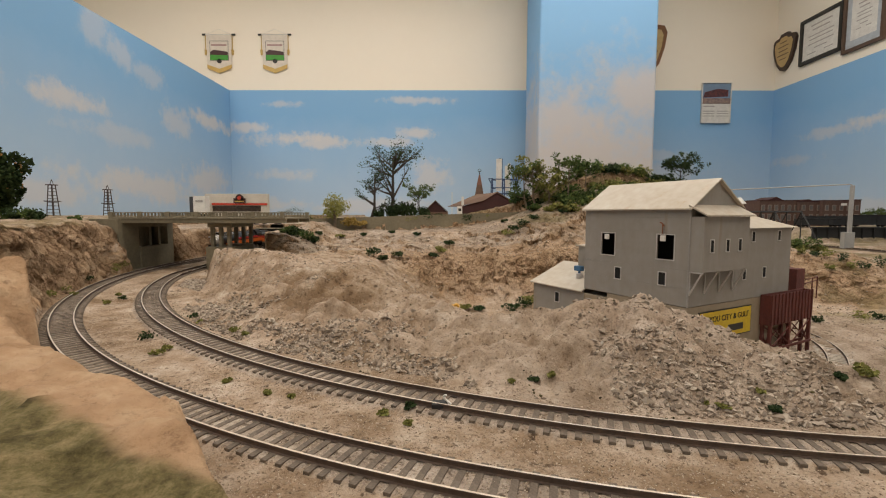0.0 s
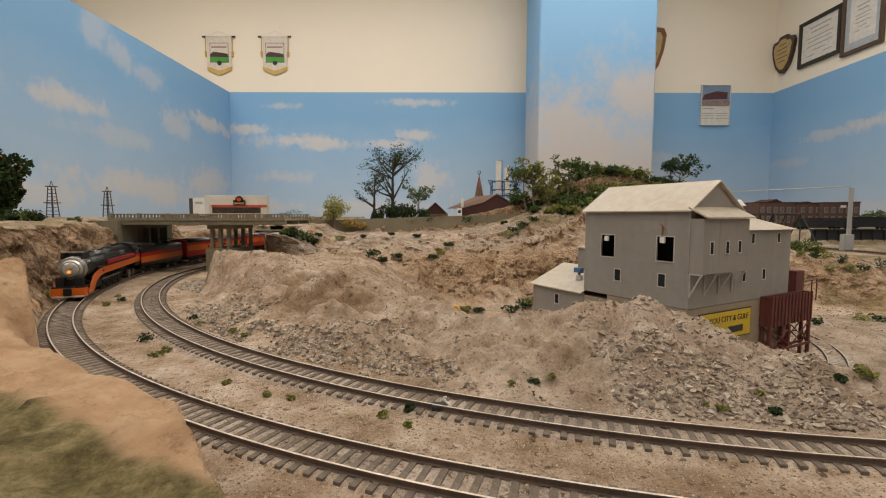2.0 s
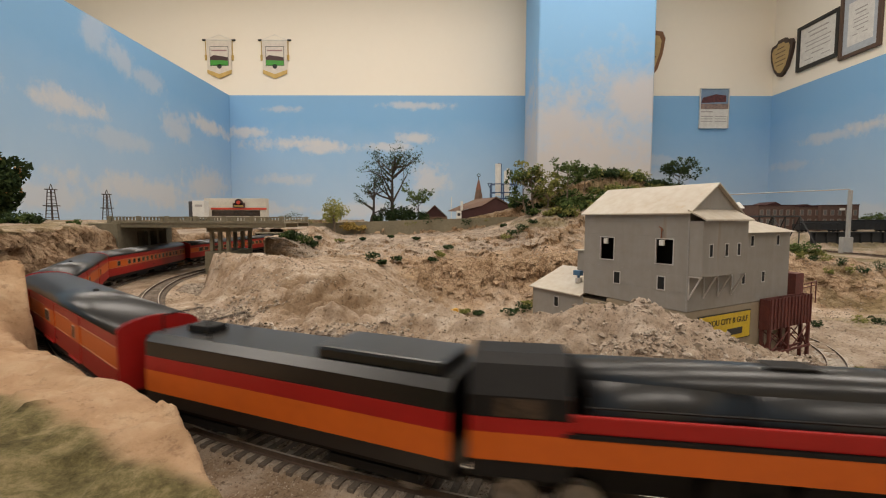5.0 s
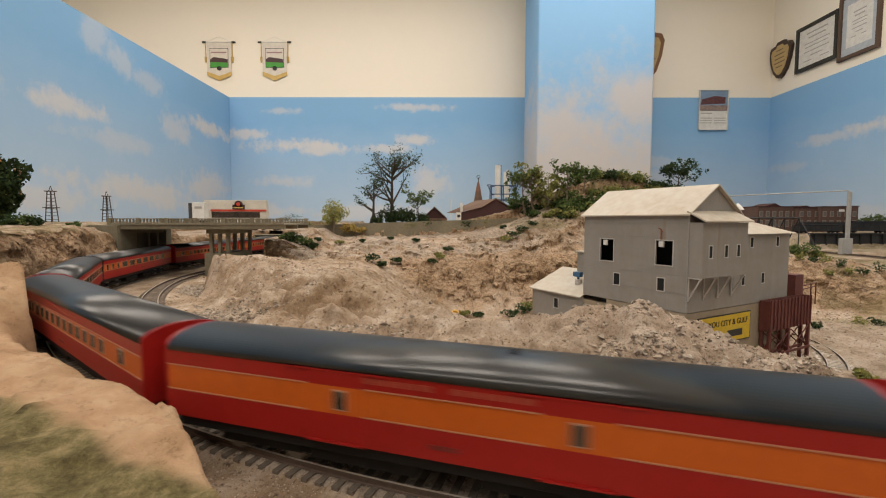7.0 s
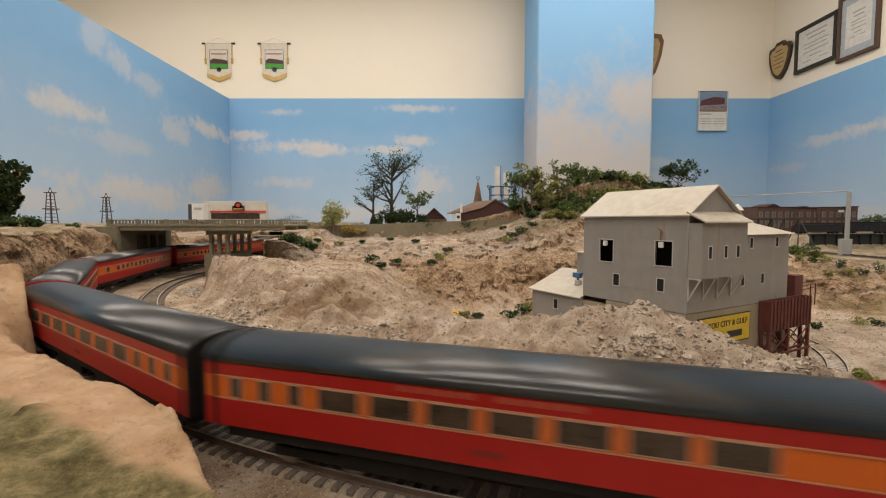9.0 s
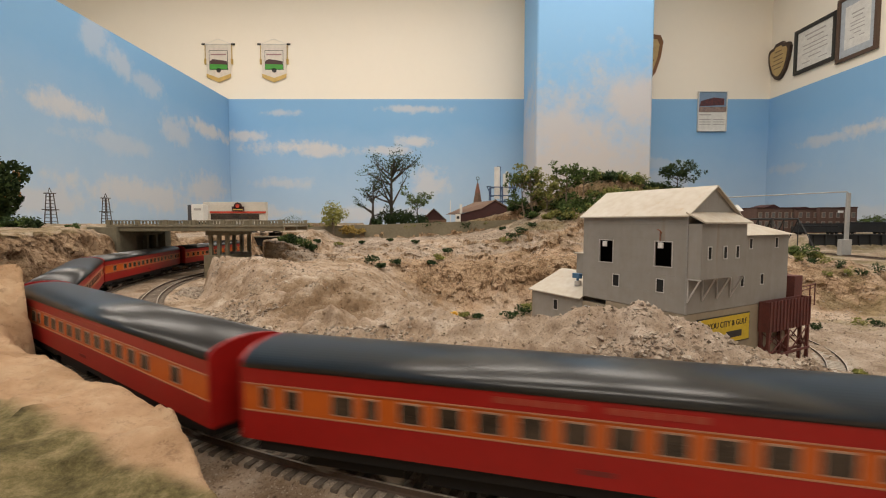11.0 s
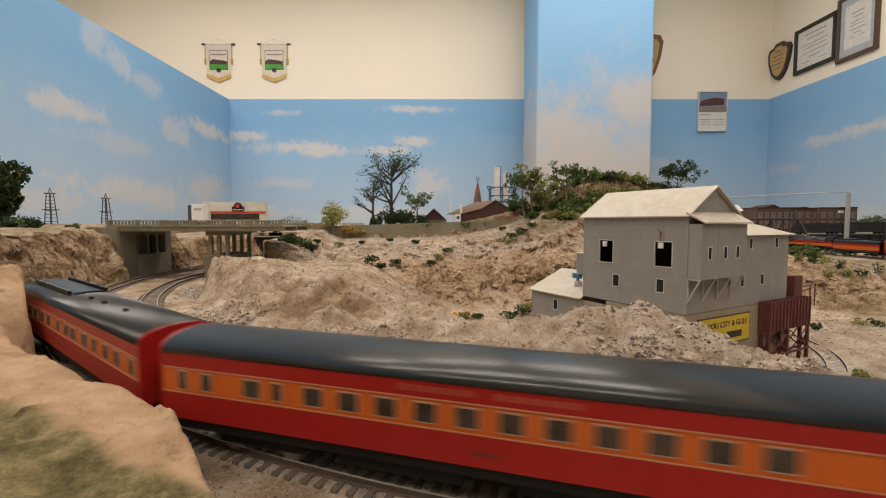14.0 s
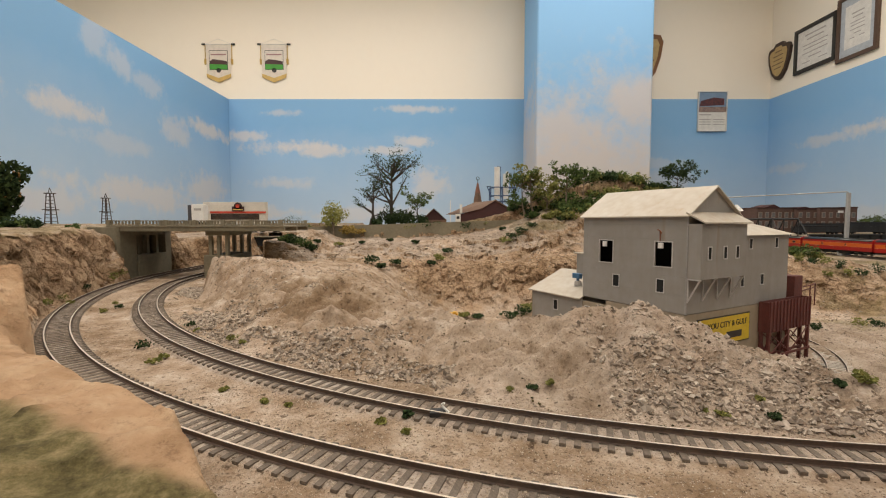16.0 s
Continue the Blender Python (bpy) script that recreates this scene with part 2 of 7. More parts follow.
def far_bank(x, y):
    """Height of the quarry's far side, the town level and the bush hill."""
    wob = 0.035 * fbm(x, y * 0.3, 5.0, 4, 11)
    yy = y + wob
    pit = pit_level(x)
    low = pit + (np.maximum(0.014, pit) - pit) * step(0.765, 0.89, yy)
    up = np.maximum(0.014, pit) + (0.048 - np.maximum(0.014, pit)) * step(0.89, 1.20, yy + 0.01) + 0.026 * step(1.200, 1.212, y)
    z = np.where(yy < 0.89, low, up)
    # left end of the bank stands nearer
    left = step(-0.26, -0.34, x)
    zl = -0.004 + 0.056 * step(0.835, 0.90, y + 0.3 * wob) + 0.032 * step(0.95, 1.05, y) * step(-0.36, -0.30, x)
    z = z * (1 - left) + zl * left
    z = z + 0.018 * np.clip(x + 0.36, 0, 0.7) * step(1.19, 1.212, y)
    # bush hill behind the mill
    hump = np.exp(-((x - 0.46) / 0.25) ** 2 - ((y - 1.22) / 0.19) ** 2)
    hump2 = np.exp(-((x - 0.25) / 0.10) ** 2 - ((y - 1.08) / 0.12) ** 2)
    z = z + 0.120 * hump + 0.03 * hump2
    # right-hand shelf that carries the return line
    right = step(0.66, 0.86, x + 0.05 * fbm(x, y, 6, 3, 5))
    zr = -0.068 + 0.05 * step(0.66, 0.86, y + wob) + 0.0135 * step(0.92, 1.06, y + wob)
    zr = zr + 0.050 * step(1.56, 1.66, y) * step(1.27, 1.33, x)
    zr = zr + 0.022 * np.exp(-((x - 0.90) / 0.16) ** 2 - ((y - 0.88) / 0.07) ** 2)
    broken = step(0.60, 0.70, y) * step(1.0, 0.92, y)
    zr = zr + (0.030 * (0.5 - cells(x * 10 + wob * 6, y * 13, 71)[0]) + 0.012 * (cells(x * 30, y * 34, 72)[1] - 0.5)) * broken
    return z * (1 - right) + zr * right


def height(x, y):
    th = np.degrees(np.arctan2(y - BY, x - BX)) % 360
    r = np.hypot(x - BX, y - BY)
    rA = np.hypot(x - CX, y - CY)
    n = fbm(x, y, 14, 5, 1)
    fine = fbm(x, y, 70, 4, 2)
    grain = fbm(x, y, 190, 3, 4)
    flat = -0.0050 + 0.0010 * fbm(x, y, 30, 4, 3)
    # inside the curve: spoil bank, pit, far side
    rc = np.interp(th, CT[:, 0], CT[:, 1])
    zc = np.interp(th, CT[:, 0], CT[:, 2])
    toe = RB - 0.020 - 0.035 * step(229, 211, th)
    out = np.clip((toe - r) / (toe - rc), 0, 1)
    foot = 0.25 * out + 0.75 * out * out * (3 - 2 * out)
    bank = flat + (zc - flat) * foot + 0.010 * n * np.sin(out * np.pi) + 0.0050 * fine * np.minimum(out * 3, 1) + 0.0022 * grain * np.minimum(out * 4, 1)
    bank = bank + (0.013 * (ridged(x + 0.01 * n, y, 30, 51, 4) - 0.62) + 0.006 * (ridged(x, y, 85, 55, 3) - 0.6)) * np.minimum(out * 2.5, 1) * (1 - 0.5 * out)
    wx, wy = x + 0.012 * n, y + 0.012 * fbm(x, y, 16, 4, 6)
    d1, v1 = cells(wx * 26, wy * 26, 61)
    d2, v2 = cells(wx * 75 + 0.4 * fine, wy * 75, 62)
    d3, v3 = cells(wx * 170, wy * 170, 63)
    lump = 0.013 * (0.45 - d1) + 0.008 * (v1 - 0.5) + 0.0060 * (0.45 - d2) + 0.0040 * (v2 - 0.5) + 0.0022 * (v3 - 0.5) * step(-0.2, 0.3, n)
    bank = bank + lump * np.minimum(out * 2.2, 1) * (1 - 0.45 * step(0.75, 1.0, out))
    inn = step(0, 0.13, rc - r)
    pit = pit_level(x) + 0.004 * n
    bank = np.where(r < rc, zc + (pit - zc) * inn + 0.005 * fine + 0.0022 * grain, bank)
    back = far_bank(x, y) + 0.007 * n + 0.003 * fine
    crag = ridged(x + 0.02 * n, y * 0.6, 16, 21, 5)
    crag2 = ridged(x + 0.01 * fine, y, 45, 23, 4)
    e1, w1 = cells(x * 14 + 0.6 * n, y * 20, 64)
    e2, w2 = cells(x * 42, y * 60 + 0.5 * fine, 65)
    back = back + (0.013 * (crag - 0.6) + 0.006 * (crag2 - 0.6) + 0.010 * (w1 - 0.5) + 0.005 * (w2 - 0.5)) * step(0.78, 0.84, y) * step(1.20, 1.0, y) * (1 - 0.6 * step(-0.26, -0.34, x))
    z = np.where((y < 0.72) | (r > RB - 0.02), bank, np.maximum(back, bank))
    # north of the bend the inside is the gap under the road bridge, then the near end of the bank
    z = np.where(y > 0.72, np.where(x > BX - RB + 0.03, np.maximum(back, bank), z), z)
    # outside the main line on the west: tall cut face
    dW = np.where(y < CY, rA - RA, np.abs(x - XT) * np.sign(XT - x))
    west = (dW > 0.020) & (x < 0.2)
    ang = np.degrees(np.arctan2(y - CY, x - CX)) % 360
    crg = ridged(x, y, 13, 31)
    tall = step(0.024, 0.078, dW + 0.034 * (crg - 0.55) + 0.016 * (ridged(x, y, 40, 35, 4) - 0.5)) ** 0.7
    hi = 0.082 + 0.006 * n + 0.014 * (ridged(x, y, 9, 33) - 0.6) - 0.02 * (ridged(x, y, 26, 36, 4) - 0.5) * step(0.12, 0.04, dW)
    zt = flat + (hi - flat) * tall
    # rounded boulder beside the bend
    cut = step(211.5, 208.5, ang + 2.0 * n)
    bo = np.clip(1 - (((x + 0.310) / 0.052) ** 2 + ((y - 0.315) / 0.052) ** 2), 0, 1) ** 0.5
    # low grassy knoll with a bare rock rim by the camera
    rim = step(0.018, 0.034, dW + 0.004 * n) ** 0.8
    kn = 0.0225 + 0.004 * n + 0.0022 * fine + 0.005 * (0.45 - cells(wx * 34, wy * 34, 66)[0]) + 0.003 * (v2 - 0.5) + 0.004 * (ridged(x, y, 40, 38, 4) - 0.5) * step(0.07, 0.045, dW) + 0.010 * step(236, 214, ang) - 0.004 * step(0.05, 0.11, dW)
    end = step(244.4, 243.5, ang + 0.5 * n - 140 * (dW - 0.029))
    zk = flat + (kn - flat) * rim * end * step(206, 214, ang)
    zw = np.maximum(flat + (zt - flat) * cut, np.maximum(zk, flat + (0.064 + 0.012 * (ridged(x, y, 30, 39, 4) - 0.6) + 0.004 * fine) * bo))
    z = np.where(west & (y > -0.4), np.where(ang < 262, zw, flat), z)
    z = np.where((y > 0.757) & (y < 0.925) & (x > -0.607) & (x < XT), flat, z)
    # lower lorry yard above the tunnel
    yard = ((y > 0.97) & (x < -0.345 - 0.16 * (y - 0.97)) & (x > -0.80)) | ((y > 0.925) & (x < -0.335) & (x > -0.50))
    z = np.where(yard, np.minimum(z, 0.0605 + 0.002 * n - 0.012 * step(1.12, 0.95, y) * (0.3 + v2)), z)
    # corridor behind the bridge for both lines
    lane = (y > CY - 0.1) & (x > XT - 0.02) & ((x < BX - RB + 0.03) | ((x < -0.395 * y) & (y > 0.84) & (y < 1.36)))
    cover = np.where(y > 1.36, 0.062, flat)
    z = np.where(lane, cover, z)
    z = np.where((y > 0.2) & (r > RB - 0.02) & (rA < RA + 0.02) & (y < CY), flat, z)
    z = np.where((y < 0.30) & (r > RB - 0.02) & (x > 0.0) , flat, z)
    off = np.minimum(np.abs(r - np.interp(th, np.arange(180, 275), [bend_b(float(q)) for q in range(180, 275)])), np.abs(rA - RA))
    bed = (off < 0.019) & (y < CY) & (th < 275)
    return np.where(bed, -0.0031 - 0.0020 * step(0.0125, 0.018, off) + 0.0003 * grain, z)


def axis(*runs):
    return np.concatenate([np.arange(a, b, d) for a, b, d in runs])


GX = axis((-2.0, -0.95, 0.03), (-0.95, -0.55, 0.006), (-0.55, 0.40, 0.0019), (0.40, 1.25, 0.0045), (1.25, 2.4, 0.03))
GY = axis((-0.6, 0.05, 0.015), (0.05, 0.62, 0.0019), (0.62, 1.25, 0.0034), (1.25, 1.30, 0.006), (1.30, 1.6, 0.012), (1.6, 3.4, 0.05))


def soil_material():
    m = bpy.data.materials.new("painted_plaster_scenery")
    m.use_nodes = True
    nt = m.node_tree
    b = nt.nodes["Principled BSDF"]
    b.inputs["Roughness"].default_value = 0.95
    b.inputs["Specular IOR Level"].default_value = 0.15
    co = nt.nodes.new("ShaderNodeTexCoord")

    def nz(scale, detail=6.0, rough=0.6):
        n = nt.nodes.new("ShaderNodeTexNoise")
        n.inputs["Scale"].default_value, n.inputs["Detail"].default_value, n.inputs["Roughness"].default_value = scale, detail, rough
        nt.links.new(co.outputs["Object"], n.inputs["Vector"])
        return n.outputs["Fac"]

    def ramp(src, *stops):
        r = nt.nodes.new("ShaderNodeValToRGB")
        while len(r.color_ramp.elements) < len(stops):
            r.color_ramp.elements.new(0.5)
        for e, (p, c) in zip(r.color_ramp.elements, stops):
            e.position, e.color = p, (*c, 1)
        nt.links.new(src, r.inputs[0])
        return r.outputs[0]

    def mix(fac, a, c, mode="MIX"):
        x = nt.nodes.new("ShaderNodeMix")
        x.data_type, x.blend_type = "RGBA", mode
        if isinstance(fac, float):
            x.inputs[0].default_value = fac
        else:
            nt.links.new(fac, x.inputs[0])
        nt.links.new(a, x.inputs[6])
        nt.links.new(c, x.inputs[7])
        return x.outputs[2]

    def attr(name):
        a = nt.nodes.new("ShaderNodeAttribute")
        a.attribute_name = name
        return a.outputs["Fac"]

    sand = ramp(nz(34, 12, 0.74), (0.30, (0.19, 0.135, 0.09)), (0.44, (0.36, 0.27, 0.19)), (0.56, (0.49, 0.40, 0.315)), (0.70, (0.63, 0.56, 0.475)))
    # random soil tone; its dark end also paints in crevice shade
    tone = ramp(nz(11, 4, 0.55), (0.36, (0.56, 0.49, 0.40)), (0.48, (0.88, 0.86, 0.83)), (0.64, (1.0, 0.98, 0.97)))
    grit = ramp(nz(520, 5, 0.8), (0.36, (0.28, 0.24, 0.21)), (0.46, (0.88, 0.86, 0.84)), (0.62, (1.0, 1.0, 1.0)))
    pocks = ramp(nz(190, 3, 0.55), (0.32, (0.20, 0.16, 0.13)), (0.39, (1, 1, 1)))
    sand = mix(0.8, mix(0.7, mix(0.85, sand, tone, "MULTIPLY"), grit, "MULTIPLY"), pocks, "MULTIPLY")
    rock = ramp(nz(30, 12, 0.74), (0.26, (0.22, 0.14, 0.085)), (0.42, (0.43, 0.295, 0.185)), (0.56, (0.55, 0.40, 0.265)), (0.72, (0.66, 0.53, 0.385)))
    crack = ramp(nz(150, 8, 0.75), (0.34, (0.34, 0.28, 0.24)), (0.44, (1, 1, 1)))
    veins = nt.nodes.new("ShaderNodeTexVoronoi")
    veins.feature, veins.inputs["Scale"].default_value = "DISTANCE_TO_EDGE", 48
    bent = nt.nodes.new("ShaderNodeVectorMath")
    bent.operation = "MULTIPLY_ADD"
    bn_ = nt.nodes.new("ShaderNodeTexNoise")
    bn_.inputs["Scale"].default_value, bn_.inputs["Detail"].default_value = 40, 6
    nt.links.new(co.outputs["Object"], bn_.inputs["Vector"])
    nt.links.new(bn_.outputs["Color"], bent.inputs[0])
    bent.inputs[1].default_value = (0.035, 0.035, 0.035)
    nt.links.new(co.outputs["Object"], bent.inputs[2])
    nt.links.new(bent.outputs[0], veins.inputs["Vector"])
    # dark lines along cell edges put the shade of rock cracks into the colour
    seam_shade = ramp(veins.outputs["Distance"], (0.0, (0.30, 0.23, 0.18)), (0.05, (0.85, 0.82, 0.8)), (0.14, (1, 1, 1)))
    rock = mix(0.75, mix(0.8, mix(0.8, rock, tone, "MULTIPLY"), crack, "MULTIPLY"), seam_shade, "MULTIPLY")
    grey = ramp(nz(42, 10, 0.7), (0.3, (0.19, 0.155, 0.125)), (0.48, (0.36, 0.305, 0.255)), (0.68, (0.56, 0.50, 0.43)))
    grey = mix(0.75, mix(0.7, mix(0.6, grey, tone, "MULTIPLY"), grit, "MULTIPLY"), pocks, "MULTIPLY")
    turf = ramp(nz(70, 12, 0.8), (0.36, (0.06, 0.05, 0.02)), (0.5, (0.17, 0.14, 0.062)), (0.64, (0.34, 0.265, 0.14)))
    pale = ramp(nz(30), (0.3, (0.36, 0.215, 0.115)), (0.5, (0.55, 0.36, 0.215)), (0.7, (0.66, 0.48, 0.315)))
    pale = mix(0.4, mix(0.45, pale, crack, "MULTIPLY"), tone, "MULTIPLY")
    c = mix(attr("rock"), sand, rock)
    c = mix(attr("pale"), c, pale)
    c = mix(attr("grey"), c, grey)
    c = mix(attr("turf"), c, turf)
    nt.links.new(c, b.inputs["Base Color"])
    bump = nt.nodes.new("ShaderNodeBump")
    bump.inputs["Strength"].default_value, bump.inputs["Distance"].default_value = 0.9, 0.0016
    nt.links.new(nz(420, 6, 0.7), bump.inputs["Height"])
    crag = nt.nodes.new("ShaderNodeBump")
    crag.inputs["Distance"].default_value = 0.010
    vor = nt.nodes.new("ShaderNodeTexVoronoi")
    vor.feature, vor.inputs["Scale"].default_value = "F1", 55
    warp = nt.nodes.new("ShaderNodeVectorMath")
    warp.operation = "MULTIPLY_ADD"
    wn = nt.nodes.new("ShaderNodeTexNoise")
    wn.inputs["Scale"].default_value, wn.inputs["Detail"].default_value = 60, 5
    nt.links.new(co.outputs["Object"], wn.inputs["Vector"])
    nt.links.new(wn.outputs["Color"], warp.inputs[0])
    warp.inputs[1].default_value = (0.03, 0.03, 0.03)
    nt.links.new(co.outputs["Object"], warp.inputs[2])
    nt.links.new(warp.outputs[0], vor.inputs["Vector"])
    hs = nt.nodes.new("ShaderNodeMath")
    hs.operation = "MULTIPLY_ADD"
    hs.inputs[1].default_value = 0.6
    nt.links.new(vor.outputs["Distance"], hs.inputs[0])
    nt.links.new(nz(90, 8, 0.75), hs.inputs[2])
    nt.links.new(hs.outputs[0], crag.inputs["Height"])
    nt.links.new(attr("rock"), crag.inputs["Strength"])
    nt.links.new(bump.outputs[0], crag.inputs["Normal"])
    nt.links.new(crag.outputs[0], b.inputs["Normal"])
    return m


def scenery():
    X, Y = np.meshgrid(GX, GY)
    xg, yg = X, Y
    Z = height(X, Y)
    ny, nx = X.shape
    idx = np.arange(nx * ny).reshape(ny, nx)
    gy, gx = np.gradient(Z, GY, GX)
    steep = step(0.5, 1.2, np.hypot(gx, gy)) * ((Y > 0.74) | (X < -0.36))
    west_side = X < -0.30
    along = np.where(west_side, Y, X)
    wob = 0.03 * fbm(along, Z, 18, 4, 84)
    h1, q1 = cells((along + wob) * 26, (Z + 0.5 * wob) * 46, 81)
    h2, q2 = cells((along + wob) * 70, (Z + wob) * 110, 82)
    h3, q3 = cells(along * 160, (Z + 0.3 * wob) * 240, 83)
    push = 0.009 * (q1 - 0.5) + 0.0055 * (q2 - 0.5) + 0.0026 * (q3 - 0.5) + 0.006 * (ridged(along + 0.2 * Z, Z * 1.5, 24, 81, 4) - 0.62)
    X = X + np.where(west_side, push * steep, 0)
    Y = Y - np.where(west_side, 0, 1.3 * push * steep)
    jit = np.random.RandomState(3)
    rough = np.where(steep > 0.3, np.where(west_side, 0.0006, 0.0008), np.where((np.hypot(xg - BX, yg - BY) < RB - 0.03) & (yg < 0.75), 0.00045, 0.0)) * (yg < 1.25)
    Z = Z + jit.uniform(-1, 1, Z.shape) * rough
    q = np.stack([idx[:-1, :-1], idx[:-1, 1:], idx[1:, 1:], idx[1:, :-1]], -1)
    xm, ym = (X[:-1, :-1] + X[1:, 1:]) / 2, (Y[:-1, :-1] + Y[1:, 1:]) / 2
    zlo = np.minimum(Z[:-1, :-1], Z[1:, :-1])
    # tunnel mouth where the main line runs in under the town
    mouth = (np.abs(xm - XT) < 0.028) & (np.abs(ym - 1.36) < 0.02) & (zlo < 0.06)
    q = q[~mouth].reshape(-1, 4)
    me = bpy.data.meshes.new("ground")
    me.vertices.add(nx * ny)
    me.vertices.foreach_set("co", np.stack([X, Y, Z], -1).astype(np.float32).ravel())
    me.loops.add(q.size)
    me.loops.foreach_set("vertex_index", q.astype(np.int32).ravel())
    me.polygons.add(len(q))
    me.polygons.foreach_set("loop_start", np.arange(0, q.size, 4, dtype=np.int32))
    keep_smooth = (steep[:-1, :-1] < 0.35)[~mouth]
    me.polygons.foreach_set("use_smooth", keep_smooth)
    gy, gx = np.gradient(Z, GY, GX)
    slope = np.hypot(gx, gy)
    n = fbm(X, Y, 22, 4, 40)
    r, rA = np.hypot(X - BX, Y - BY), np.hypot(X - CX, Y - CY)
    ang = np.degrees(np.arctan2(Y - CY, X - CX)) % 360
    rock = step(0.75, 1.5, slope + 0.5 * n) * (1 - 0.75 * ((r < RB) & (Y < 0.7)))
    near = (rA > RA + 0.016) & (ang > 195) & (ang < 262) & (Y < 0.75)
    rock = np.where(near, np.where(rA - RA < 0.066 + 0.02 * n, 1.0, rock), rock)
    turf = np.where(near & (ang > 214), step(0.055, 0.062, rA - RA + 0.010 * n), 0)
    th = np.degrees(np.arctan2(Y - BY, X - BX)) % 360
    grey = np.where((r < RB) & (Y < 0.72), np.clip(step(228, 262, th + 10 * n) * 0.5, 0, 1), 0)
    grey = np.where(Y > 0.88, 0.75 * step(-0.3, 0.2, n) * step(1.3, 0.7, slope), grey)
    turf = np.maximum(turf, np.where((X > 0.75) & (Y > 0.98), step(-0.1, 0.25, n) * 0.7, 0))
    # right slope: some turf, its dark colour also painting the dimmer shading there
    turf = np.maximum(turf, np.where((X > 0.62) & (Y > 0.66), step(0.05, 0.35, n) * 0.5, 0))
    turf = np.maximum(turf, np.where((Z > 0.075), 0.6 * step(-0.2, 0.3, n), 0))
    pale = np.where(near & (ang > 213) & (Z > 0.002), 0.85, 0.0)
    band = step(0.78, 0.82, Y + 0.03 * n) * step(0.98, 0.88, Y + 0.05 * n) * step(-0.15, 0.0, X) * step(0.9, 0.7, X)
    rock = np.maximum(rock, np.where((Y > 0.76) & (Y < 1.2), np.clip(band + 0.5 * step(0.0, 0.3, n), 0, 1), 0))
    grey = grey * (1 - band)
    offA = np.minimum(np.abs(rA - RA), np.abs(r - RB))
    grey = np.where((offA < 0.014) & (Y < CY), 0.85, grey)
    rock = np.where(near & (ang > 213), 0.5 * (Z > 0.002), rock)
    turf = np.where(near & (Z < 0.002), 0, turf)
    for name, val in (("rock", rock), ("turf", turf), ("grey", grey), ("pale", pale)):
        a = me.attributes.new(name, "FLOAT", "POINT")
        a.data.foreach_set("value", np.clip(val, 0, 1).astype(np.float32).ravel())
    me.update(calc_edges=True)
    me.materials.append(soil_material())
    return tagged(new("ground", me), "tan plaster hills, quarry pit and gravel roadbed of a layout", "ground", kind="structure")


ground = scenery()
track("track_main", MAIN, "weathered nickel rails on brown ties, curving outer line", a=MAIN.nearest(XT, 1.45), b=MAIN.nearest(1.17, 2.85))
track("track_inner", INNER, "weathered nickel rails on brown ties, curving inner line")
track("track_spur", SPUR, "pale dusty rails of the sunken quarry spur", z=SPUR_Z, white=material("whitewashed_tie", (0.62, 0.57, 0.50), 0.9, 0, (0.42, 0.37, 0.31), 120, 0.3))

# ---- the room ----
WALL_Y, WALL_L, WALL_R, BLUE_TOP = 3.30, -1.538, 2.343, EYE + 0.8786
FLOOR = -1.05


